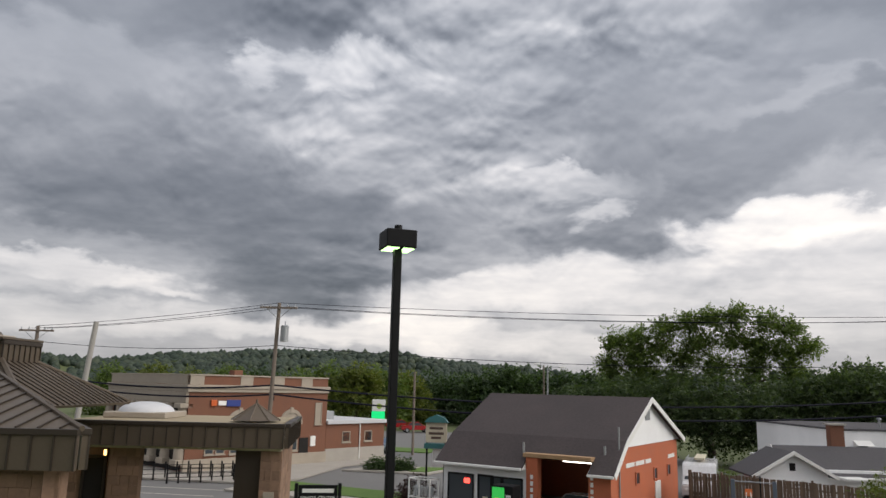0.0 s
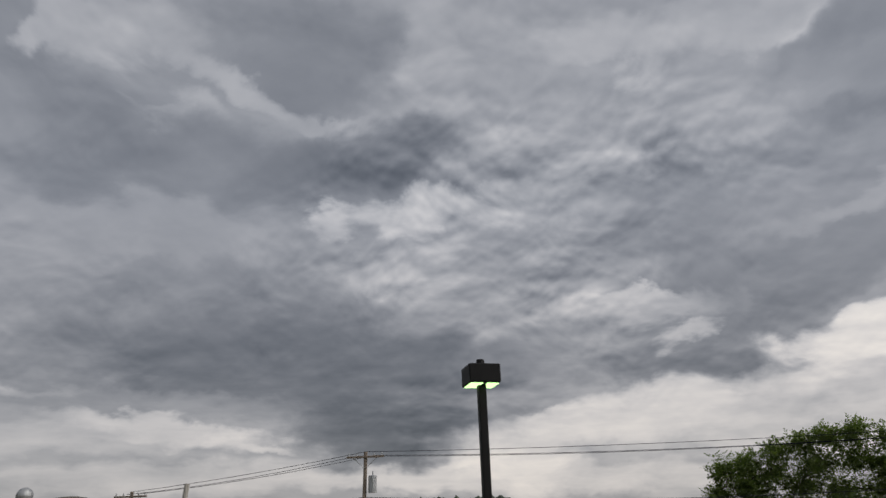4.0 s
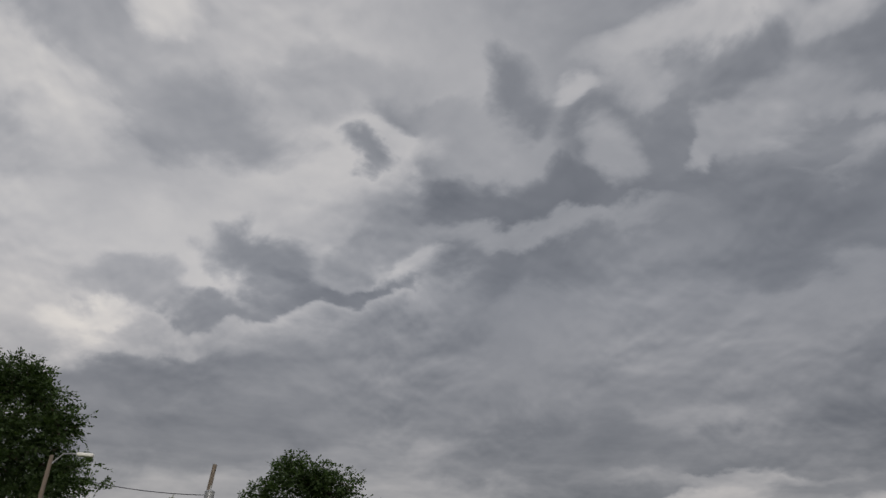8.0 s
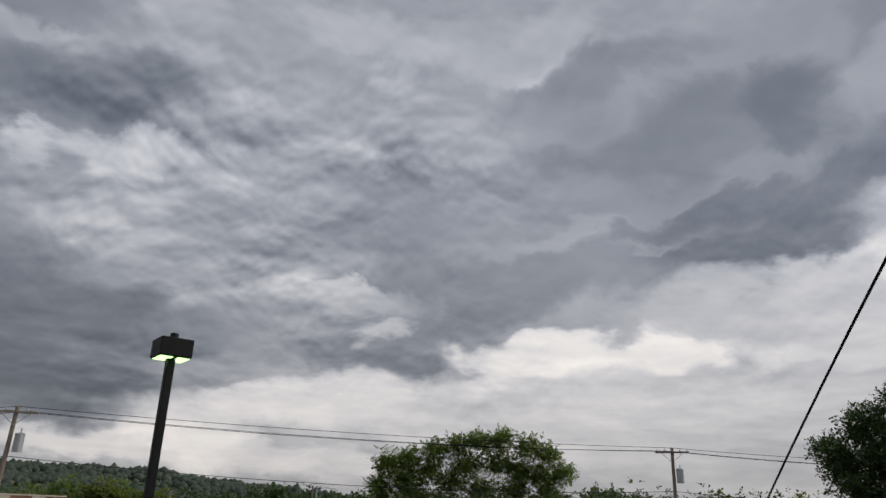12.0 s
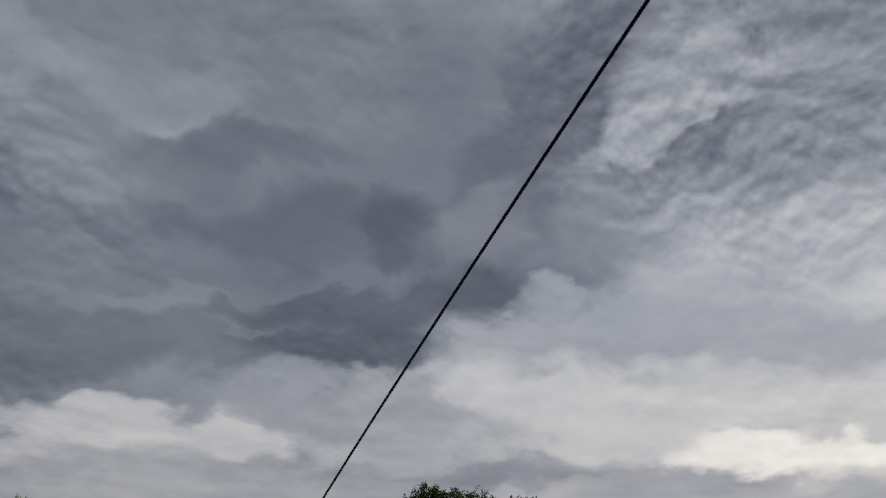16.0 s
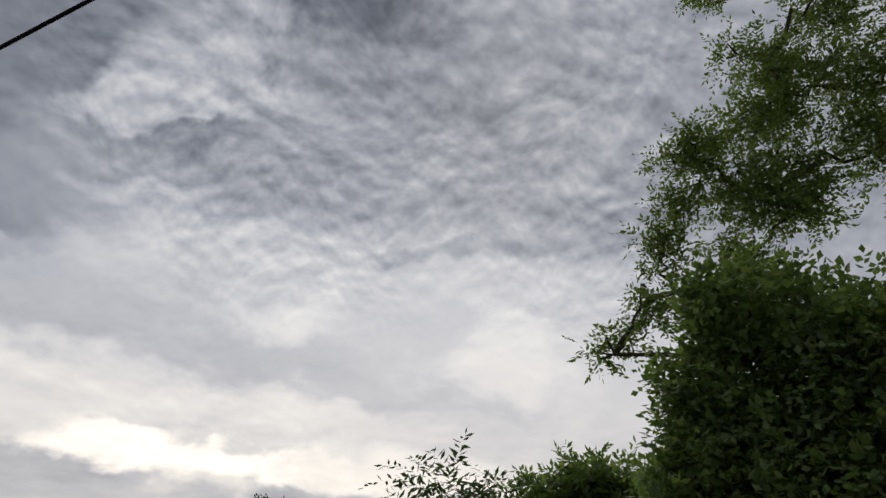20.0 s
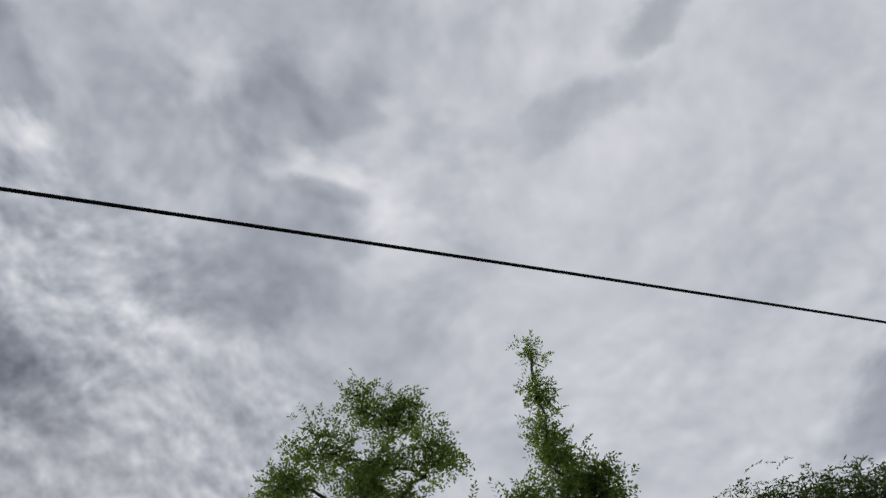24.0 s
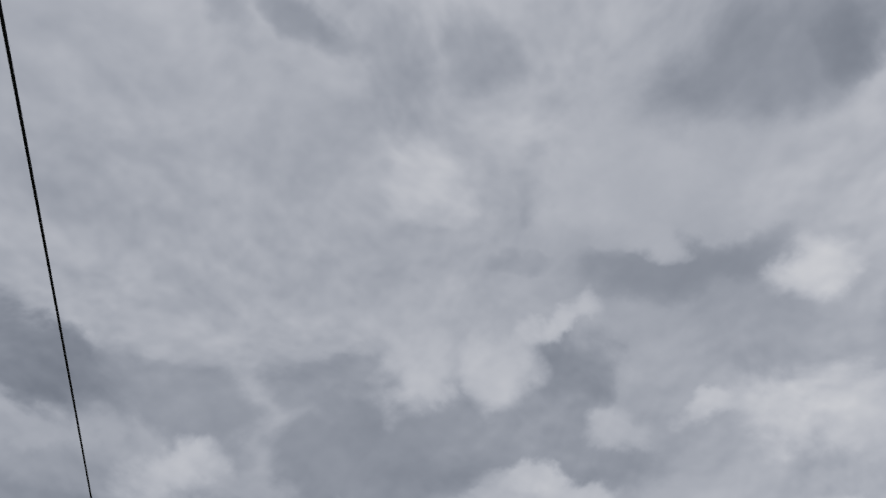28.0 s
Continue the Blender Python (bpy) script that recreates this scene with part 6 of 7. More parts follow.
    ring = [Vector((-6.3 + 0.85 * math.cos(math.pi / 4 * k), 25.6 + 0.85 * math.sin(math.pi / 4 * k), 5.3)) for k in range(8)]
    cap = mesh_of("vent_pyramid", [apex, *ring], [(0, 1 + k, 1 + (k + 1) % 8) for k in range(8)], BRONZE, root)
    for k in range(8):
        part("seam", rod(bmesh.new(), ring[k], apex, 0.03, 0.03, 5), BRONZE, cap)
    part("finial", rod(bmesh.new(), apex - Vector((0, 0, 0.05)), apex + Vector((0, 0, 0.14)), 0.05, 0.03, 8), BRONZE, cap)


build_centre()


def build_centre_sign():
    root = tagged(empty("entrance_sign", (-3.45, 21.9, 0.4), 8), "dark board sign with white lettering on posts", "sign")
    for x in (-0.62, 0.62):
        part("post", boxed(x - 0.05, -0.05, -0.2, x + 0.05, 0.05, 3.35), BLACK, root)
    part("board", boxed(-0.56, -0.04, 2.3, 0.56, 0.04, 3.3, bevel=0.01), BLACK, root)
    part("lettering_bar", boxed(-0.45, -0.05, 3.09, 0.45, -0.039, 3.2), GUTTER, root)
    cu = bpy.data.curves.new("lettering", "FONT")
    cu.body, cu.size, cu.align_x, cu.extrude = "SENIOR CENTER", 0.135, "CENTER", 0.004
    cu.materials.append(GUTTER)
    ob = new("lettering", cu)
    ob.parent = root
    ob.matrix_basis = pose(0, -0.048, 2.9, 90, 0, 0)


build_centre_sign()


# ---- white flat-roofed building, cottage, fence and ramp ----
def build_white():
    root = tagged(empty("white_building", (25.6, 48, -0.5)), "white painted two-storey building with a flat roof", "building")
    part("wall", boxed(0, 0, -0.2, 24, 12, 4.85), WHITE, root)
    part("coping", boxed(-0.08, -0.08, 4.853, 24.1, 12.1, 4.98, bevel=0.02), GREYROOF, root)
    part("annex", prism(bmesh.new(), [(-2.2, -0.2), (-0.003, -0.2), (-0.003, 2.9), (-2.2, 2.6)], -0.6, 8), WHITE, root)
    part("annex_roof", prism(bmesh.new(), [(-2.3, 2.6), (-0.003, 2.91), (-0.003, 3.0), (-2.3, 2.7)], -0.7, 8.1), GUTTER, root)
    for x in (-1.3,):
        door = part("garage_door", boxed(x - 0.62, -0.64, -0.1, x + 0.62, -0.603, 1.95, bevel=0.01), WHITE, root)
        for k in range(4):
            part("door_light", boxed(x - 0.55 + k * 0.28, -0.66, 1.5, x - 0.33 + k * 0.28, -0.641, 1.72), GLASS, door)
    for x, w, h, z in ((1.6, 0.7, 1.3, 2.6), (4.3, 0.5, 0.4, 2.6), (6.0, 1.1, 1.2, 2.5), (10.5, 1.6, 1.1, 2.5)):
        win = window(root, x, z, w, h, WHITE)
        part("awning", prism(bmesh.new(), [(-0.5, 0), (0, 0), (0, 0.3)], x - w / 2 - 0.2, x + w / 2 + 0.2), GUTTER, win, place=Matrix.Translation((0, -0.01, z + h + 0.05)) @ Matrix(((0, 1, 0, 0), (1, 0, 0, 0), (0, 0, 1, 0), (0, 0, 0, 1))))
    for x in (4.6, 5.9):
        part("roof_vent", rod(rod(bmesh.new(), (x, 3, 4.98), (x, 3, 5.5), 0.08), (x, 3, 5.5), (x, 3, 5.62), 0.15, 0.12), GREYMETAL, root)
    part("roof_unit", boxed(10.5, 3, 4.98, 13, 5, 5.7, bevel=0.05), BLACK, root)


def gable_roof(root, x0, x1, ya, yb, ze, zr, mat, over=0.3, trim=GUTTER):
    """A gable roof whose ridge runs along x."""
    ym = (ya + yb) / 2
    k = (zr - ze) / (ym - ya)
    for y_e, s in ((ya - over, -1), (yb + over, 1)):
        z_e = ze - over * k
        bm = bmesh.new()
        hi = [bm.verts.new(v) for v in ((x0 - over, y_e, z_e), (x1 + over, y_e, z_e), (x1 + over, ym, zr), (x0 - over, ym, zr))]
        lo = [bm.verts.new(v.co - Vector((0, 0, 0.12))) for v in hi]
        bm.faces.new(hi)
        bm.faces.new(lo[::-1])
        for i in range(4):
            j = (i + 1) % 4
            bm.faces.new((lo[i], lo[j], hi[j], hi[i]))
        bmesh.ops.recalc_face_normals(bm, faces=bm.faces[:])
        part("roof", bm, mat, root)
        part("gutter", boxed(x0 - over, y_e - 0.1, z_e - 0.13, x1 + over, y_e, z_e - 0.01, bevel=0.02) if s < 0 else boxed(x0 - over, y_e, z_e - 0.13, x1 + over, y_e + 0.1, z_e - 0.01, bevel=0.02), trim, root)
        for x in (x0 - over - 0.04, x1 + over):
            bm = bmesh.new()
            vs = [(x, y_e, z_e + 0.02), (x, ym, zr + 0.02), (x, ym, zr - 0.2), (x, y_e, z_e - 0.2)]
            a = [bm.verts.new(v) for v in vs]
            b = [bm.verts.new((v[0] + 0.04, v[1], v[2])) for v in vs]
            bm.faces.new(a)
            bm.faces.new(b[::-1])
            for i in range(4):
                j = (i + 1) % 4
                bm.faces.new((a[i], b[i], b[j], a[j]))
            bmesh.ops.recalc_face_normals(bm, faces=bm.faces[:])
            part("verge_board", bm, trim, root)


def gable_wall(root, x, ya, yb, z0, ze, zr, mat, flip=False):
    ym = (ya + yb) / 2
    bm = prism(bmesh.new(), [(ya, z0), (yb, z0), (yb, ze), (ym, zr), (ya, ze)], 0, 0.2)
    m = Matrix(((0, 1, 0, x), (1, 0, 0, 0), (0, 0, 1, 0), (0, 0, 0, 1)))
    bmesh.ops.transform(bm, matrix=m, verts=bm.verts[:])
    bmesh.ops.recalc_face_normals(bm, faces=bm.faces[:])
    part("gable_wall", bm, mat, root)


def build_cottage():
    # main range behind, with a front gable
    root = tagged(empty("cottage", (17.6, 40.2, -0.28), -4), "small white clapboard cottage with grey shingle roof", "house")
    part("wall", boxed(2.1, 2.0, 0, 13, 6.5, 2.75), WHITE, root)
    gable_roof(root, 2.1, 13, 2.0, 6.5, 2.6, 3.9, GREYROOF)
    # front gable: its ridge runs towards the street
    sub = part("front_wing", prism(bmesh.new(), [(-0.5, 0), (3.1, 0), (3.1, 2.7), (1.3, 3.75), (-0.5, 2.7)], 0, 2.2), WHITE, root)
    cut = lambda z: (-0.5 + max(0, (z - 2.7) / 1.05) * 1.8, 3.1 - max(0, (z - 2.7) / 1.05) * 1.8)
    part("siding", clapboards(bmesh.new(), -0.5, 3.1, 0.3, 3.7, 0.0, 0.17, None, cut), WHITE, sub)
    for s in (-1, 1):
        bm = bmesh.new()
        hi = [bm.verts.new(v) for v in ((1.3, -0.35, 3.86), (1.3 + s * 2.2, -0.35, 2.57), (1.3 + s * 2.2, 3.6, 2.57), (1.3, 3.6, 3.86))]
        lo = [bm.verts.new(v.co - Vector((0, 0, 0.1))) for v in hi]
        bm.faces.new(hi)
        bm.faces.new(lo[::-1])
        for i in range(4):
            j = (i + 1) % 4
            bm.faces.new((lo[i], lo[j], hi[j], hi[i]))
        bmesh.ops.recalc_face_normals(bm, faces=bm.faces[:])
        part("wing_roof", bm, GREYROOF, root)
        bm = prism(bmesh.new(), [(1.3, 3.9), (1.3 + s * 2.25, 2.59), (1.3 + s * 2.25, 2.42), (1.3, 3.7)], -0.41, -0.355)
        part("verge_board", bm, GUTTER, root)
    window(root, 1.55, 1.35, 0.65, 0.85, GUTTER, mullions=0)
    part("attic_vent", boxed(1.15, -0.05, 2.85, 1.45, -0.03, 3.25), DARK, root)
    window(root, 7.4, 1.3, 0.7, 1.0, GUTTER, y=2.0)
    window(root, 11.0, 1.2, 0.9, 1.1, GUTTER, y=2.0)
    ch = part("chimney", boxed(5.3, 4.3, 3.2, 6.1, 4.9, 5.1, bevel=0.02), BRICK, root)
    part("chimney_cap", boxed(5.2, 4.2, 5.1, 6.2, 5.0, 5.2, bevel=0.01), CONCRETE, ch)
    part("porch_roof", boxed(4.35, 0.6, 2.35, 5.6, 2.0, 2.45, bevel=0.02), GUTTER, root)


build_white()
build_cottage()


def build_fence():
    root = tagged(empty("fence"), "weathered brown board fence round the yard", "fence")
    me = bpy.data.meshes.new("board")
    bm = boxed(-0.066, -0.012, 0, 0.066, 0.012, 2.35)
    bm.to_mesh(me)
    bm.free()
    me.materials.append(FENCEWOOD)
    rnd = random.Random(6)
    runs = [((12.6, 37.4), (13.6, 40.6)), ((13.6, 40.6), (16.2, 38.6)), ((16.2, 38.6), (24.5, 31.5))]
    for a, b in runs:
        a, b = Vector((*a, 0)), Vector((*b, 0))
        d = b - a
        n = int(d.length / 0.15)
        turn = math.degrees(math.atan2(d.y, d.x))
        for i in range(n):
            p = a + d * ((i + 0.5) / n)
            share("board", me, root, Matrix.Translation((p.x, p.y, rnd.uniform(-0.03, 0.03))) @ pose(0, 0, 0, 0, rnd.uniform(-0.6, 0.6), turn))
        for z in (0.4, 1.95):
            part("rail", boxed(0, 0.013, z, d.length, 0.06, z + 0.09, m=Matrix.Translation(a) @ pose(0, 0, 0, 0, 0, turn)), FENCEWOOD, root)
        k = max(2, int(d.length / 2.4))
        for i in range(k + 1):
            p = a + d * (i / k)
            part("post", boxed(-0.05, 0.014, 0, 0.05, 0.1, 2.45, m=Matrix.Translation(p) @ pose(0, 0, 0, 0, 0, turn)), FENCEWOOD, root)


build_fence()


def build_ramp():
    root = tagged(empty("skate_ramp", (14.9, 35.6, 0), -22), "blue-grey painted quarter-pipe ramp with a railed deck", "ramp")
    paint = material("blue_grey_paint", (0.12, 0.145, 0.18), 0.55, vary=0.2, scale=1.2, bump=0.05)
    prof = [(-2.0, 0.0)] + [(-2.0 + 1.7 * math.sin(radians(a)), 1.5 - 1.5 * math.cos(radians(a))) for a in range(10, 90, 10)] + [(-0.3, 1.55), (0.5, 1.55), (0.5, 0.0)]
    bm = prism(bmesh.new(), prof, -0.95, 0.95)
    part("ramp_body", bm, paint, root, place=pose(0, 0, 0, 0, 0, 90))
    for x in (-0.92, 0.92):
        part("post", boxed(x - 0.09, 0.35, 1.55, x + 0.09, 0.5, 2.5, bevel=0.015), paint, root)
    part("rail", rod(bmesh.new(), (-0.85, 0.42, 2.42), (0.85, 0.42, 2.42), 0.03), GREYMETAL, root)
    part("pole", rod(bmesh.new(), (0.3, 0.45, 1.55), (0.3, 0.45, 2.7), 0.035), BLACK, root)
    # unidentified orange and white shape on the deck; legs and panel are made up
    bar = tagged(empty("barricade", (14.6, 35.5, 1.53), -22), "small unidentified orange and white shape on the ramp deck", "barricade")
    orange = material("deck_shape_orange", (0.75, 0.2, 0.06), 0.5, vary=0.1, bump=0)
    for x in (-0.12, 0.12):
        part("leg", rod(bmesh.new(), (x, 0, 0), (x * 0.7, 0.1, 0.6), 0.025, seg=6), GUTTER, bar)
    part("panel", boxed(-0.16, 0.06, 0.3, 0.16, 0.09, 0.62, bevel=0.01), orange, bar)


build_ramp()


# ---- poles and overhead lines ----
def utility_pole(label, base, top, arm=True, can=True, turn=0.0, r=0.15):
    root = tagged(empty("utility_pole", base), label, "utility pole", group="utility poles")
    t = Vector(top) - Vector(base)
    part("pole", rod(bmesh.new(), (0, 0, -0.3), t, r * 1.15, r * 0.8, 12), POLEWOOD, root)
    if arm:
        for dz, w in ((0.35, 1.25),):
            m = Matrix.Translation(t - Vector((0, 0, dz))) @ pose(0, 0, 0, 0, 0, turn)
            part("crossarm", boxed(-w, -0.2, -0.06, w, -0.09, 0.07, m=m, bevel=0.01), POLEWOOD, root)
            for s in (-1, 1):
                part("brace", rod(bmesh.new(), m @ Vector((s * 0.8, -0.15, -0.05)), m @ Vector((0, -0.15, -0.75)), 0.02, seg=5), GREYMETAL, root)
            for x in (-1.1, -0.55, 0.6, 1.1):
                part("insulator", rod(bmesh.new(), m @ Vector((x, -0.145, 0.07)), m @ Vector((x, -0.145, 0.25)), 0.05, 0.035, 8), GREYMETAL, root)
    if can:
        m = Matrix.Translation(t - Vector((0, 0, 2.1))) @ pose(0, 0, 0, 0, 0, turn)
        tank = part("transformer", rod(bmesh.new(), m @ Vector((0.48, -0.1, -0.5)), m @ Vector((0.48, -0.1, 0.5)), 0.27, 0.27, 16), GREYMETAL, root)
        part("lid", rod(bmesh.new(), m @ Vector((0.48, -0.1, 0.5)), m @ Vector((0.48, -0.1, 0.58)), 0.29, 0.2, 16), GREYMETAL, tank)
        part("bushing", rod(bmesh.new(), m @ Vector((0.5, -0.1, 0.55)), m @ Vector((0.5, -0.1, 0.85)), 0.05, 0.03, 8), GREYMETAL, tank)
    return root


PA = Vector((-10.95, 48.7, 11.85))
PB = bearing(-29.0, 60, 10.2)
PC = bearing(34.8, 60, 12.0)
PD = bearing(75.0, 75, 12.0)
utility_pole("weathered utility pole with crossarm and transformer", (PA.x - 0.3, PA.y, 0), PA)
utility_pole("utility pole with two crossarms behind the metal roof", (PB.x, PB.y, 0), PB, can=False)
utility_pole("utility pole with crossarm beside the trees", (PC.x, PC.y, 0), PC, turn=-40)
utility_pole("far utility pole with crossarm by the railway", (PD.x, PD.y, 0), PD, can=False, turn=70)
lean = bearing(-25.4, 48, 9.9)
part("pole", rod(bmesh.new(), (-0.9, 0, -0.2), (0, 0, lean.z), 0.17, 0.15, 12), material("pale_pole", (0.36, 0.34, 0.31), 0.85, vary=0.25, bump=0.2),
     tagged(empty("leaning_pole", (lean.x, lean.y, 0)), "leaning pale grey pole with a cut top", "utility pole"))
pw = bearing(-2.0, 72)
utility_pole("slim brown pole by the car park", (pw.x, pw.y, 0), (pw.x, pw.y, 7.9), arm=False, can=False, r=0.12)
for k, (dz, off, drop) in enumerate(((0.0, 0.0, 0.35), (-0.25, -1.0, 0.55), (-0.25, 1.0, 0.5))):
    o = Vector((off * 0.6, 0, dz))
    cable("power_line", sag(PB + o * 0.7, PA + o, drop * 0.45), 0.016, label="thin power line between utility poles")
    cable("power_line", sag(PA + o, PC + o, drop), 0.016, label="thin power line between utility poles")
    cable("power_line", sag(PC + o, PD + o, drop + 0.8), 0.016, label="thin power line between utility poles")
for z0, z1, z2, drop, r in ((6.3, 6.4, 6.6, 1.0, 0.055), (5.9, 5.8, 5.7, 1.1, 0.055), (8.6, 9.0, 8.8, 0.7, 0.018)):
    cable("phone_line", sag((PB.x, PB.y, z0 + 0.5), (PA.x, PA.y, z1), drop * 0.5), r, label="thick black phone cable between poles")
    cable("phone_line", sag((PA.x, PA.y, z1), (PC.x, PC.y, z2), drop), r, label="thick black phone cable between poles")
    cable("phone_line", sag((PC.x, PC.y, z2), (PD.x, PD.y, z2 - 1.0), drop), r, label="thick black phone cable between poles")

# rear pole that carries the overhead cable, and the post where it ends
rear = bearing(-155.8, 21.0) + Vector((*STEP_BACK, 0))
utility_pole("weathered grey wooden pole among the trees", (rear.x - 0.1, rear.y, ground_z(rear.x, rear.y)), (rear.x, rear.y, STAND[2] + 10.2), arm=False, can=False, r=0.13)
stop = bearing(117.48, 1.5) + bearing(27.48, 11.0)
sp = tagged(empty("service_post", (stop.x, stop.y, ground_z(stop.x, stop.y))), "short wooden post where the cable ends", "post")
part("post", rod(bmesh.new(), (0, 0, -0.3), (0, 0, cable_height(11.0) - ground_z(stop.x, stop.y) + 0.05), 0.08, 0.07, 10), POLEWOOD, sp)


def build_stub_pole():
    b = bearing(-80.6, 45)
    top = 14.6
    root = utility_pole("leaning utility pole with a round transformer", (b.x - 0.2, b.y - 0.7, ground_z(b.x, b.y)), (b.x, b.y, top), arm=False, can=True, turn=0)
    cable("service_line", sag((b.x, b.y, top - 1.7), bearing(-96, 40, 13.2), 0.5), 0.02, label="thin service line from the pole")
    cable("service_line", sag((b.x, b.y, top - 1.9), bearing(-77, 70, 12.4), 0.4), 0.02, label="thin service line from the pole")


build_stub_pole()


def build_street_light(az, dist, z, reach, label, turn):
    b = bearing(az, dist)
    g = ground_z(b.x, b.y)
    root = tagged(empty("street_light", (b.x, b.y, g), turn), label, "street light")
    h = z - g
    part("pole", rod(bmesh.new(), (0, 0, -0.2), (0, 0, h), 0.12, 0.08, 10), POLEWOOD if turn > 50 else GREYMETAL, root)
    part("arm", branch(bmesh.new(), [Vector((0, 0, h - 0.4)), Vector((reach * 0.4, 0, h + 0.1)), Vector((reach, 0, h + 0.15))], 0.035, 0.03, 6), GREYMETAL, root)
    part("lamp_head", boxed(reach - 0.1, -0.14, h + 0.05, reach + 0.55, 0.14, h + 0.2, bevel=0.05), GUTTER, root)


build_street_light(-91.5, 34, 12.3, 1.0, "street light on a wooden pole", 80)
build_street_light(8.3, 75, 8.6, 1.4, "far grey street light with a curved arm", 20)
build_street_light(8.0, 76, 8.9, 0.6, "far grey street light with a short arm", 200)


def build_gas_sign():
    b = bearing(-4.7, 85)
    root = tagged(empty("fuel_price_sign", (b.x, b.y, 0), 5), "fuel price sign with green lit panel", "sign")
    part("post", boxed(-0.15, -0.1, 0, 0.15, 0.1, 1.4), GREYMETAL, root)
    part("panel", boxed(-0.75, -0.15, 3.6, 0.75, 0.15, 4.9, bevel=0.03), GUTTER, root)
    part("emblem", rod(bmesh.new(), (0.05, -0.18, 4.15), (0.05, -0.151, 4.15), 0.3, 0.3, 16), material("emblem_green", (0.35, 0.5, 0.08), 0.5, bump=0), root)
    part("lit_panel", boxed(-0.8, -0.16, 2.5, 0.7, 0.16, 3.597, bevel=0.02), lamp_material("price_green", (0.02, 0.75, 0.22), 0.7), root, "green lit price panel")
    part("lower_light", boxed(0.2, -0.16, 1.3, 0.6, 0.16, 1.9, bevel=0.05), lamp_material("forecourt_light", (1.0, 0.9, 0.45), 1.6), root)
    part("pillar", boxed(-0.3, -0.1, 1.4, 0.1, 0.1, 2.5), GREYMETAL, root)


build_gas_sign()


# ---- right-hand side: house, road sign, railway signal ----
def build_house():
    root = tagged(empty("house", (24.16, -0.49, 0), -127.1), "bungalow with brown shingle roof, cream gable and brick chimneys", "house")
    # local x runs along the ridge towards the gable, local y across the house
    part("wall", boxed(-9.4, -2.6, 3.0, -0.05, 2.6, 5.9), CREAM, root)
    gable_roof(root, -9.4, 0.0, -2.6, 2.6, 6.15, 8.2, SHINGLE, over=0.35)
    gable_wall(root, -0.25, -2.58, 2.58, 5.8, 6.1, 8.0, CREAM)
    m = Matrix(((0, -1, 0, 0.0), (1, 0, 0, 0), (0, 0, 1, 0), (0, 0, 0, 1)))
    cut = lambda z: (-2.55 + max(0, (z - 6.1) / 2.0) * 2.55, 2.55 - max(0, (z - 6.1) / 2.0) * 2.55)
    part("gable_siding", clapboards(bmesh.new(), -2.5, 2.5, 5.4, 7.95, 0.0, 0.16, m, cut), CREAM, root, "cream clapboard gable")
    window(root, 0.0, 6.1, 0.6, 0.95, GUTTER, m=m, pane=CREAM)
    # rear wing and chimneys
    part("rear_wall", boxed(-6.0, 2.9, 3.0, 0.9, 6.6, 6.1), CREAM, root)
    gable_roof(root, -6.0, 0.9, 2.95, 6.6, 6.3, 7.7, SHINGLE, over=0.25)
    for x, y, h in ((-4.1, 4.4, 9.1), (-0.35, 4.7, 8.6)):
        ch = part("chimney", boxed(x - 0.38, y - 0.3, 6.0, x + 0.38, y + 0.3, h, bevel=0.02), BRICK, root, "red brick chimney")
        part("chimney_cap", boxed(x - 0.43, y - 0.35, h, x + 0.43, y + 0.35, h + 0.1, bevel=0.02), BRICK, ch)
    part("vent_pipe", rod(bmesh.new(), (-1.6, 4.0, 6.9), (-1.6, 4.0, 7.9), 0.05), GREYMETAL, root)


build_house()


def build_back_house():
    """A house with a hipped roof, half hidden behind the saplings."""
    b = bearing(113.6, 24.0) + Vector((*STEP_RIGHT, 0))
    root = tagged(empty("house", (b.x, b.y, 0), -113.6), "pale house with a grey hipped roof behind the saplings", "house")
    part("wall", boxed(-2.3, 0.0, 3.0, 4.5, 6.0, 7.25), CREAM, root, "pale rendered wall")
    eave = [(-2.7, -0.4), (4.9, -0.4), (4.9, 6.4), (-2.7, 6.4)]
    verts = [(x, y, 7.25) for x, y in eave] + [(0.3, 3.0, 8.35), (1.9, 3.0, 8.35)] + [(x, y, 7.1) for x, y in eave]
    mesh_of("roof", verts, [(0, 1, 5, 4), (1, 2, 5), (2, 3, 4, 5), (3, 0, 4), (6, 7, 1, 0), (7, 8, 2, 1), (8, 9, 3, 2), (9, 6, 0, 3), (9, 8, 7, 6)], GREYROOF, root, label="grey shingle hipped roof")
    part("gutter", boxed(-2.7, -0.5, 7.1, 4.9, -0.4, 7.22, bevel=0.02), GUTTER, root)
    window(root, 0.6, 5.6, 0.9, 1.1, GUTTER)
    part("red_band", boxed(-3.2, -0.35, 3.0, 4.5, -0.1, 6.15, bevel=0.02), BRICK, root, "dark red brick porch front")


build_back_house()


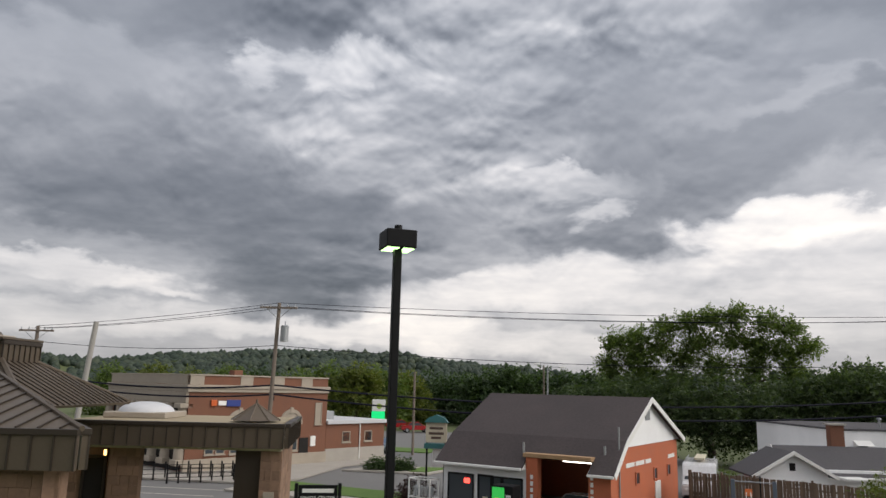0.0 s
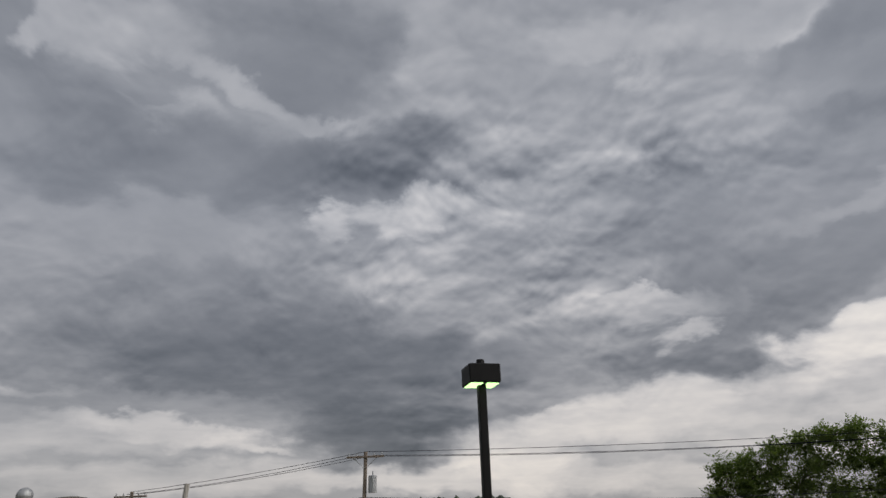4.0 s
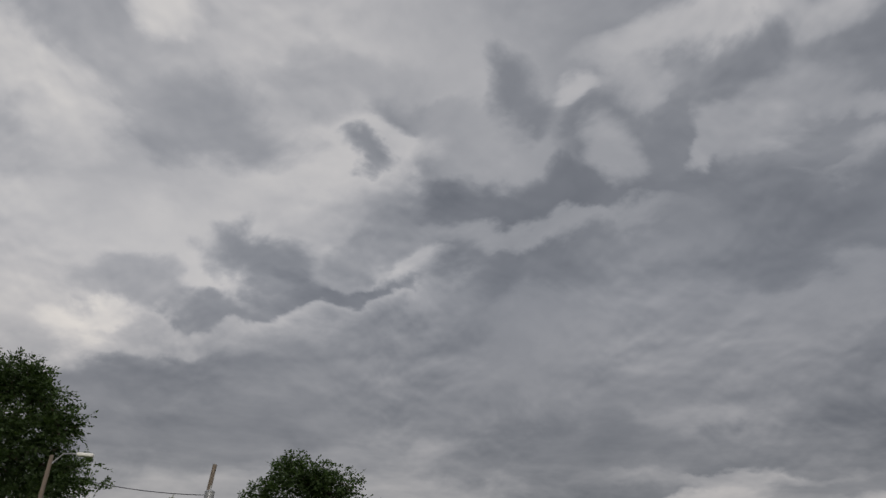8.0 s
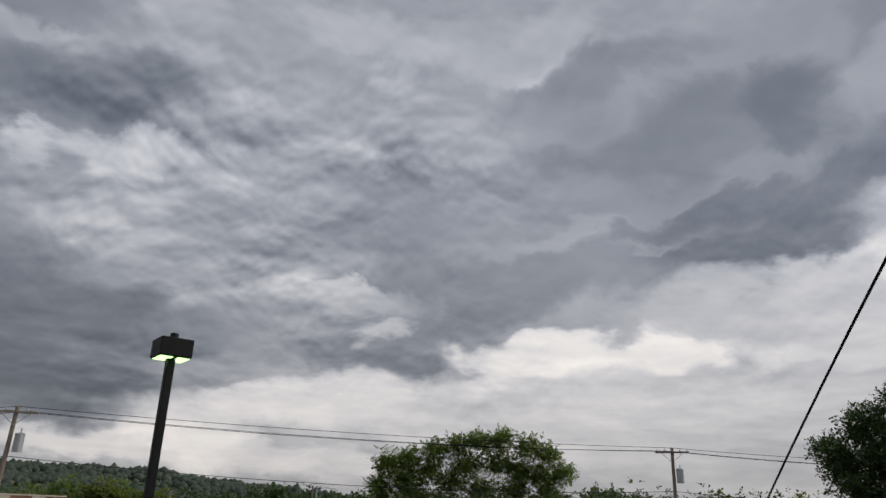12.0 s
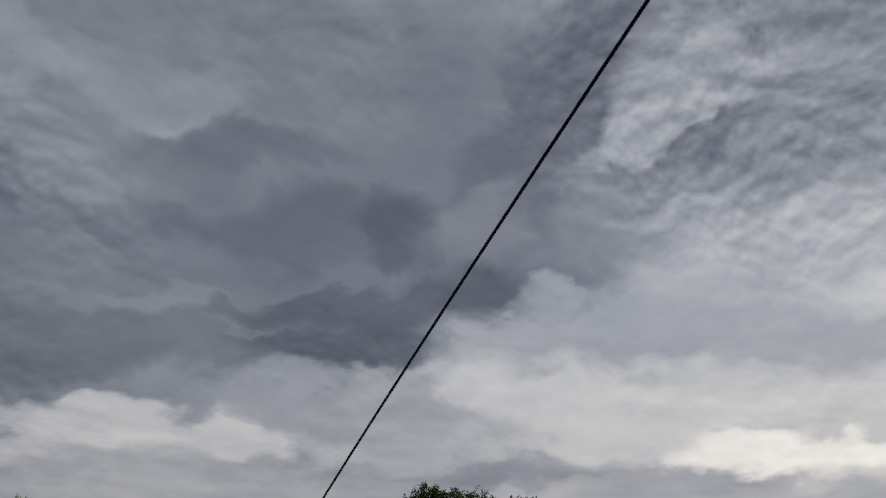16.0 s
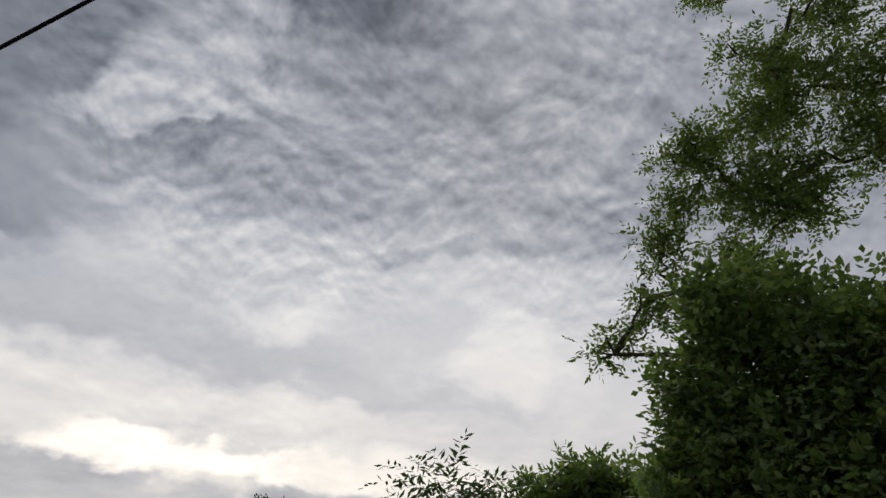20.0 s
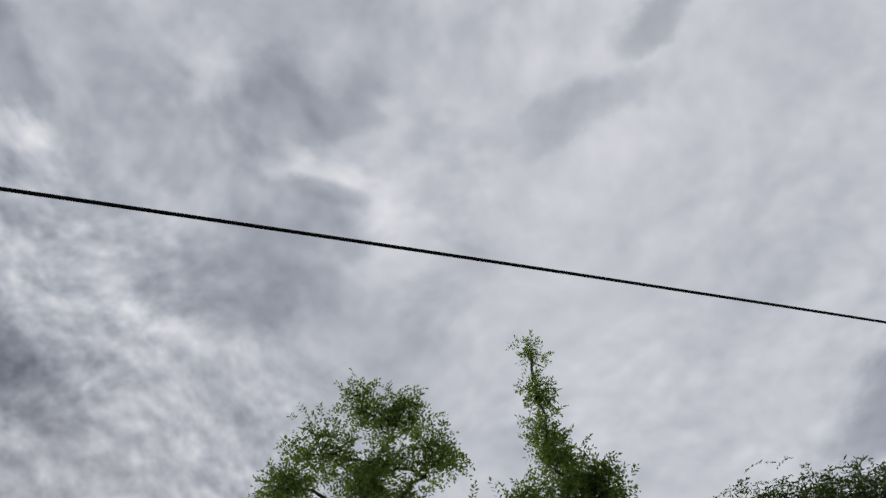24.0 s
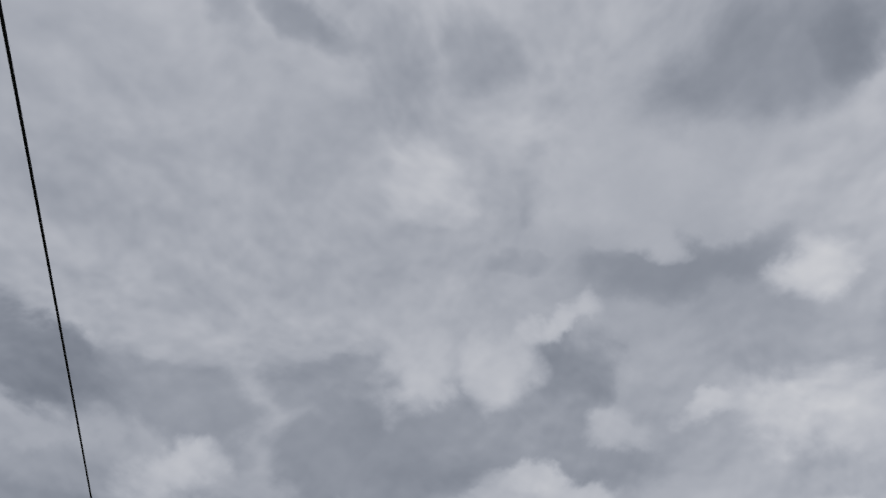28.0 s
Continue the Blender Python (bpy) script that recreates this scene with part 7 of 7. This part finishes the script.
def build_road_sign():
    b = bearing(103.2, 5.2) + Vector((*STEP_RIGHT, 0))
    g = ground_z(b.x, b.y)
    root = tagged(empty("road_sign"), "leaning road sign seen nearly edge-on, pale face and dark green panel", "road sign")
    root.matrix_world = Matrix.Translation((b.x, b.y, g)) @ pose(0, 0, 0, 0, 0, -101.3) @ pose(0, 0, 0, 0, -6, 0)
    green = material("sign_back_green", (0.05, 0.075, 0.075), 0.5, vary=0.15, bump=0)
    face = material("sign_face_grey", (0.33, 0.33, 0.35), 0.4, vary=0.1, bump=0)
    z0, z1 = 6.3 - g, 7.38 - g
    # two plates meet in a narrow angle on the post, with a pale edge along the second
    part("post", boxed(-0.03, 0.01, -0.3, 0.03, 0.05, z0 + 0.3, bevel=0.006), GREYMETAL, root)
    part("panel", boxed(-0.26, -0.008, z0, 0.0, 0.008, z1, bevel=0.006, m=Matrix.Translation((0.04, 0, 0)) @ pose(0, 0, 0, 0, 0, 68)), face, root, "pale grey sign face")
    part("second_panel", boxed(0.0, -0.008, z0, 0.25, 0.008, z1 - 0.09, bevel=0.006, m=Matrix.Translation((0.04, -0.02, 0)) @ pose(0, 0, 0, 0, 0, -72)), green, root, "dark green panel back")
    part("edge_strip", boxed(-0.018, -0.01, z0, 0.018, 0.01, z1 - 0.11, m=Matrix.Translation((0.135, -0.26, 0))), face, root, "pale folded edge")


build_road_sign()


def build_signal():
    b = bearing(60.0, 27)
    g = ground_z(b.x, b.y)
    root = tagged(empty("railway_signal", (b.x, b.y, g), -58), "railway crossing signal with round disc and amber lamps", "railway signal")
    h = 8.35 - g
    part("mast", rod(bmesh.new(), (0, 0, -0.3), (0, 0, h), 0.07, 0.055, 10), GREYMETAL, root)
    disc = part("disc", rod(bmesh.new(), (0, -0.06, h + 0.05), (0, -0.02, h + 0.05), 0.3, 0.3, 24), GREYMETAL, root, "round grey disc with a cross brace")
    for a in (45, -45):
        part("brace", boxed(-0.27, -0.075, -0.03, 0.27, -0.061, 0.03, m=Matrix.Translation((0, 0, h + 0.05)) @ Matrix.Rotation(radians(a), 4, "Y")), GUTTER, disc)
    amber = material("amber_lens", (0.7, 0.25, 0.03), 0.3, vary=0.1, bump=0, emit=(1.0, 0.35, 0.03, 0.25))
    z = 6.45 - g
    part("lamp_bar", boxed(-0.38, -0.08, z - 0.04, 0.38, 0.0, z + 0.04), BLACK, root)
    for x in (-0.3, 0.3):
        lamp = part("signal_lamp", rod(bmesh.new(), (x, -0.16, z), (x, 0.04, z), 0.15, 0.13, 16), BLACK, root)
        part("lens", rod(bmesh.new(), (x, -0.175, z), (x, -0.161, z), 0.12, 0.12, 16), amber, lamp)
    part("band", rod(bmesh.new(), (0, 0, z - 0.4), (0, 0, z + 0.5), 0.085, 0.085, 10), amber, root)


build_signal()


def build_flag():
    b = bearing(67.1, 40)
    root = tagged(empty("flag", (b.x, b.y, ground_z(b.x, b.y)), -67), "striped red and white flag hanging on a pole", "flag")
    part("pole", rod(bmesh.new(), (0, 0, -0.2), (0, 0, 4.2), 0.03, 0.025, 8), GREYMETAL, root)
    red = material("flag_red", (0.4, 0.03, 0.04), 0.8, vary=0.1, bump=0)
    for i in range(7):
        part("stripe", boxed(0.04, -0.01 - 0.015 * (i % 2), 3.2 + i * 0.12, 0.42 - 0.02 * i, 0.01, 3.318 + i * 0.12), red if i % 2 == 0 else GUTTER, root)


build_flag()


def build_steeple():
    b = bearing(-78.6, 80)
    root = tagged(empty("white_house", (b.x, b.y, 0), 70), "narrow white house with a red shutter behind the trees", "house")
    part("wall", boxed(-2.2, 0, 0, 2.2, 6, 14.0), WHITE, root)
    part("cornice", boxed(-2.35, -0.15, 14.0, 2.35, 6.15, 14.3, bevel=0.04), GUTTER, root)
    window(root, 0.6, 11.6, 1.0, 1.7, GUTTER, pane=material("shutter_red", (0.12, 0.02, 0.025), 0.6, bump=0))
    for x in (-0.2, 0.25):
        part("mast", rod(bmesh.new(), (x, 2, 14.3), (x, 2, 18.0), 0.06, 0.05, 6), GREYMETAL, root)


build_steeple()


# ---- low planting ----
def shrub(name, label, x, y, r, mat, h=0.8, seed=31, tufts=140):
    z = max(ground_z(x, y), 0.0) + 0.1
    rows = [((0, 0, h * 0.5), r), ((r * 0.7, 0.1, h * 0.45), r * 0.75), ((-r * 0.7, -0.1, h * 0.45), r * 0.75)]
    return tree(name, label, (x, y, z), rows, mat, leaf=0.12, tufts=tufts, each=6, leaves=5, stalk=0.22, trunk=0.03, seed=seed, slim=0.6, hollow=0.6)


RUST = leaf_material("leaf_dark_red", (0.05, 0.022, 0.022), (0.09, 0.04, 0.035), 0.2)
shrub("bush", "rounded dark red barberry bush", -1.3, 44.2, 0.75, RUST, 1.0, 31)
shrub("bush", "low dark hedge on the traffic island", -4.6, 58.2, 0.7, LEAF_B, 0.7, 32)
shrub("bush", "low dark hedge end on the traffic island", -2.8, 57.9, 0.7, LEAF_B, 0.7, 33)
shrub("bush", "small green shrub by the ramp railing", -12.6, 52.6, 0.8, LEAF_A, 0.9, 34)
shrub("bush", "clipped light green bush beside the white building", 18.2, 49.5, 1.1, LEAF_A, 1.6, 35)
shrub("tree", "yellow-green branch tips over the fence", 19.6, 33.0, 1.0, LEAF_C, 4.4, 36, 90)


# ---- far trees and wooded hills ----
def build_tree_line():
    rnd = random.Random(41)
    spots = [(-24, 150, 1.0, "A"), (-21, 165, 1.1, "C"), (-18.5, 150, 0.9, "C"), (-16, 170, 1.2, "A"), (-13.4, 160, 1.1, "B"), (-11, 150, 1.0, "A"), (-8.6, 118, 1.5, "A"),
             (-6.4, 112, 1.6, "C"), (-4.6, 122, 1.4, "A"), (-2.6, 130, 1.0, "C"), (-0.8, 140, 1.1, "B"), (1.2, 135, 1.2, "B"), (3.4, 128, 1.5, "B"), (5.6, 122, 1.9, "B"), (7.8, 126, 1.4, "B"),
             (9.8, 118, 1.2, "B"), (11.6, 110, 1.2, "B"), (29.6, 95, 2.0, "D"), (32, 110, 1.9, "D"), (35, 100, 1.4, "D"), (38, 120, 1.8, "C"), (40.6, 105, 1.4, "D"), (43.2, 110, 2.0, "C"),
             (67.7, 120, 1.6, "B"), (69.9, 125, 0.9, "B"), (72.1, 118, 1.0, "C"), (76.7, 80, 3.2, "B")]
    mats = {"A": LEAF_A, "B": LEAF_B, "C": LEAF_C, "D": LEAF_D}
    for i, (az, d, el, k) in enumerate(spots):
        b = bearing(az, d)
        h = STAND[2] + d * math.tan(radians(el)) - ground_z(b.x, b.y)
        w = d * radians(rnd.uniform(1.1, 1.5))
        rows = [((0, 0, h - w * 0.75), w * 0.75), ((w * 0.7, 0, h - w * 1.2), w * 0.7), ((-w * 0.7, 0.4, h - w * 1.15), w * 0.7), ((0, -0.5, h - w * 1.9), w * 0.95), ((w * 0.9, 0, h - w * 2.3), w * 0.8), ((-w * 0.9, 0, h - w * 2.3), w * 0.8)]
        tree("tree", {"A": "green broad-leaved tree behind the buildings", "B": "dark green tree behind the buildings", "C": "yellowing tree behind the buildings", "D": "olive green tree beyond the lot"}[k],
             (b.x, b.y, ground_z(b.x, b.y)), [(c, r) for c, r in rows if c[2] - r > -1.5], mats[k], leaf=0.55, tufts=230, each=6, leaves=4, stalk=0.9, trunk=0.3, seed=50 + i, slim=0.65, hollow=0.65, twigs=0.2, group="trees behind the buildings")


build_tree_line()


def build_woods():
    """Treetops on the far hills: one lumpy head for each."""
    rng = np.random.default_rng(77)
    bm = bmesh.new()
    bmesh.ops.create_icosphere(bm, subdivisions=1, radius=1.0)
    bv = np.array([v.co[:] for v in bm.verts])
    bf = np.array([[v.index for v in f.verts] for f in bm.faces])
    bm.free()
    verts, faces = [], []
    n = 0
    for lo, hi, count in ((-36, 16, 9500), (45, 90, 1500), (16, 45, 900)):
        for az, r in zip(rng.uniform(lo, hi, count), 320 + 760 * rng.random(count) ** 1.25):
            p = bearing(az, r)
            s = rng.uniform(2.2, 4.2) * (0.7 + r / 1500)
            v = bv * (1 + rng.normal(0, 0.13, (len(bv), 1))) * np.array([s, s, s * rng.uniform(0.9, 1.35)])
            verts.append(v + np.array([p.x, p.y, ground_z(p.x, p.y) + s * 0.35]))
            faces.append(bf + n)
            n += len(bv)
    v, f = np.concatenate(verts), np.concatenate(faces)
    me = bpy.data.meshes.new("woods")
    me.vertices.add(len(v))
    me.vertices.foreach_set("co", v.astype(np.float32).ravel())
    me.loops.add(len(f) * 3)
    me.loops.foreach_set("vertex_index", f.astype(np.int32).ravel())
    me.polygons.add(len(f))
    me.polygons.foreach_set("loop_start", np.arange(0, len(f) * 3, 3, dtype=np.int32))
    me.update(calc_edges=True)
    me.materials.append(WOODS)
    me.shade_smooth()
    tagged(new("woods", me), "dense dark green woods covering the far hills", "woods", kind="stuff")


build_woods()
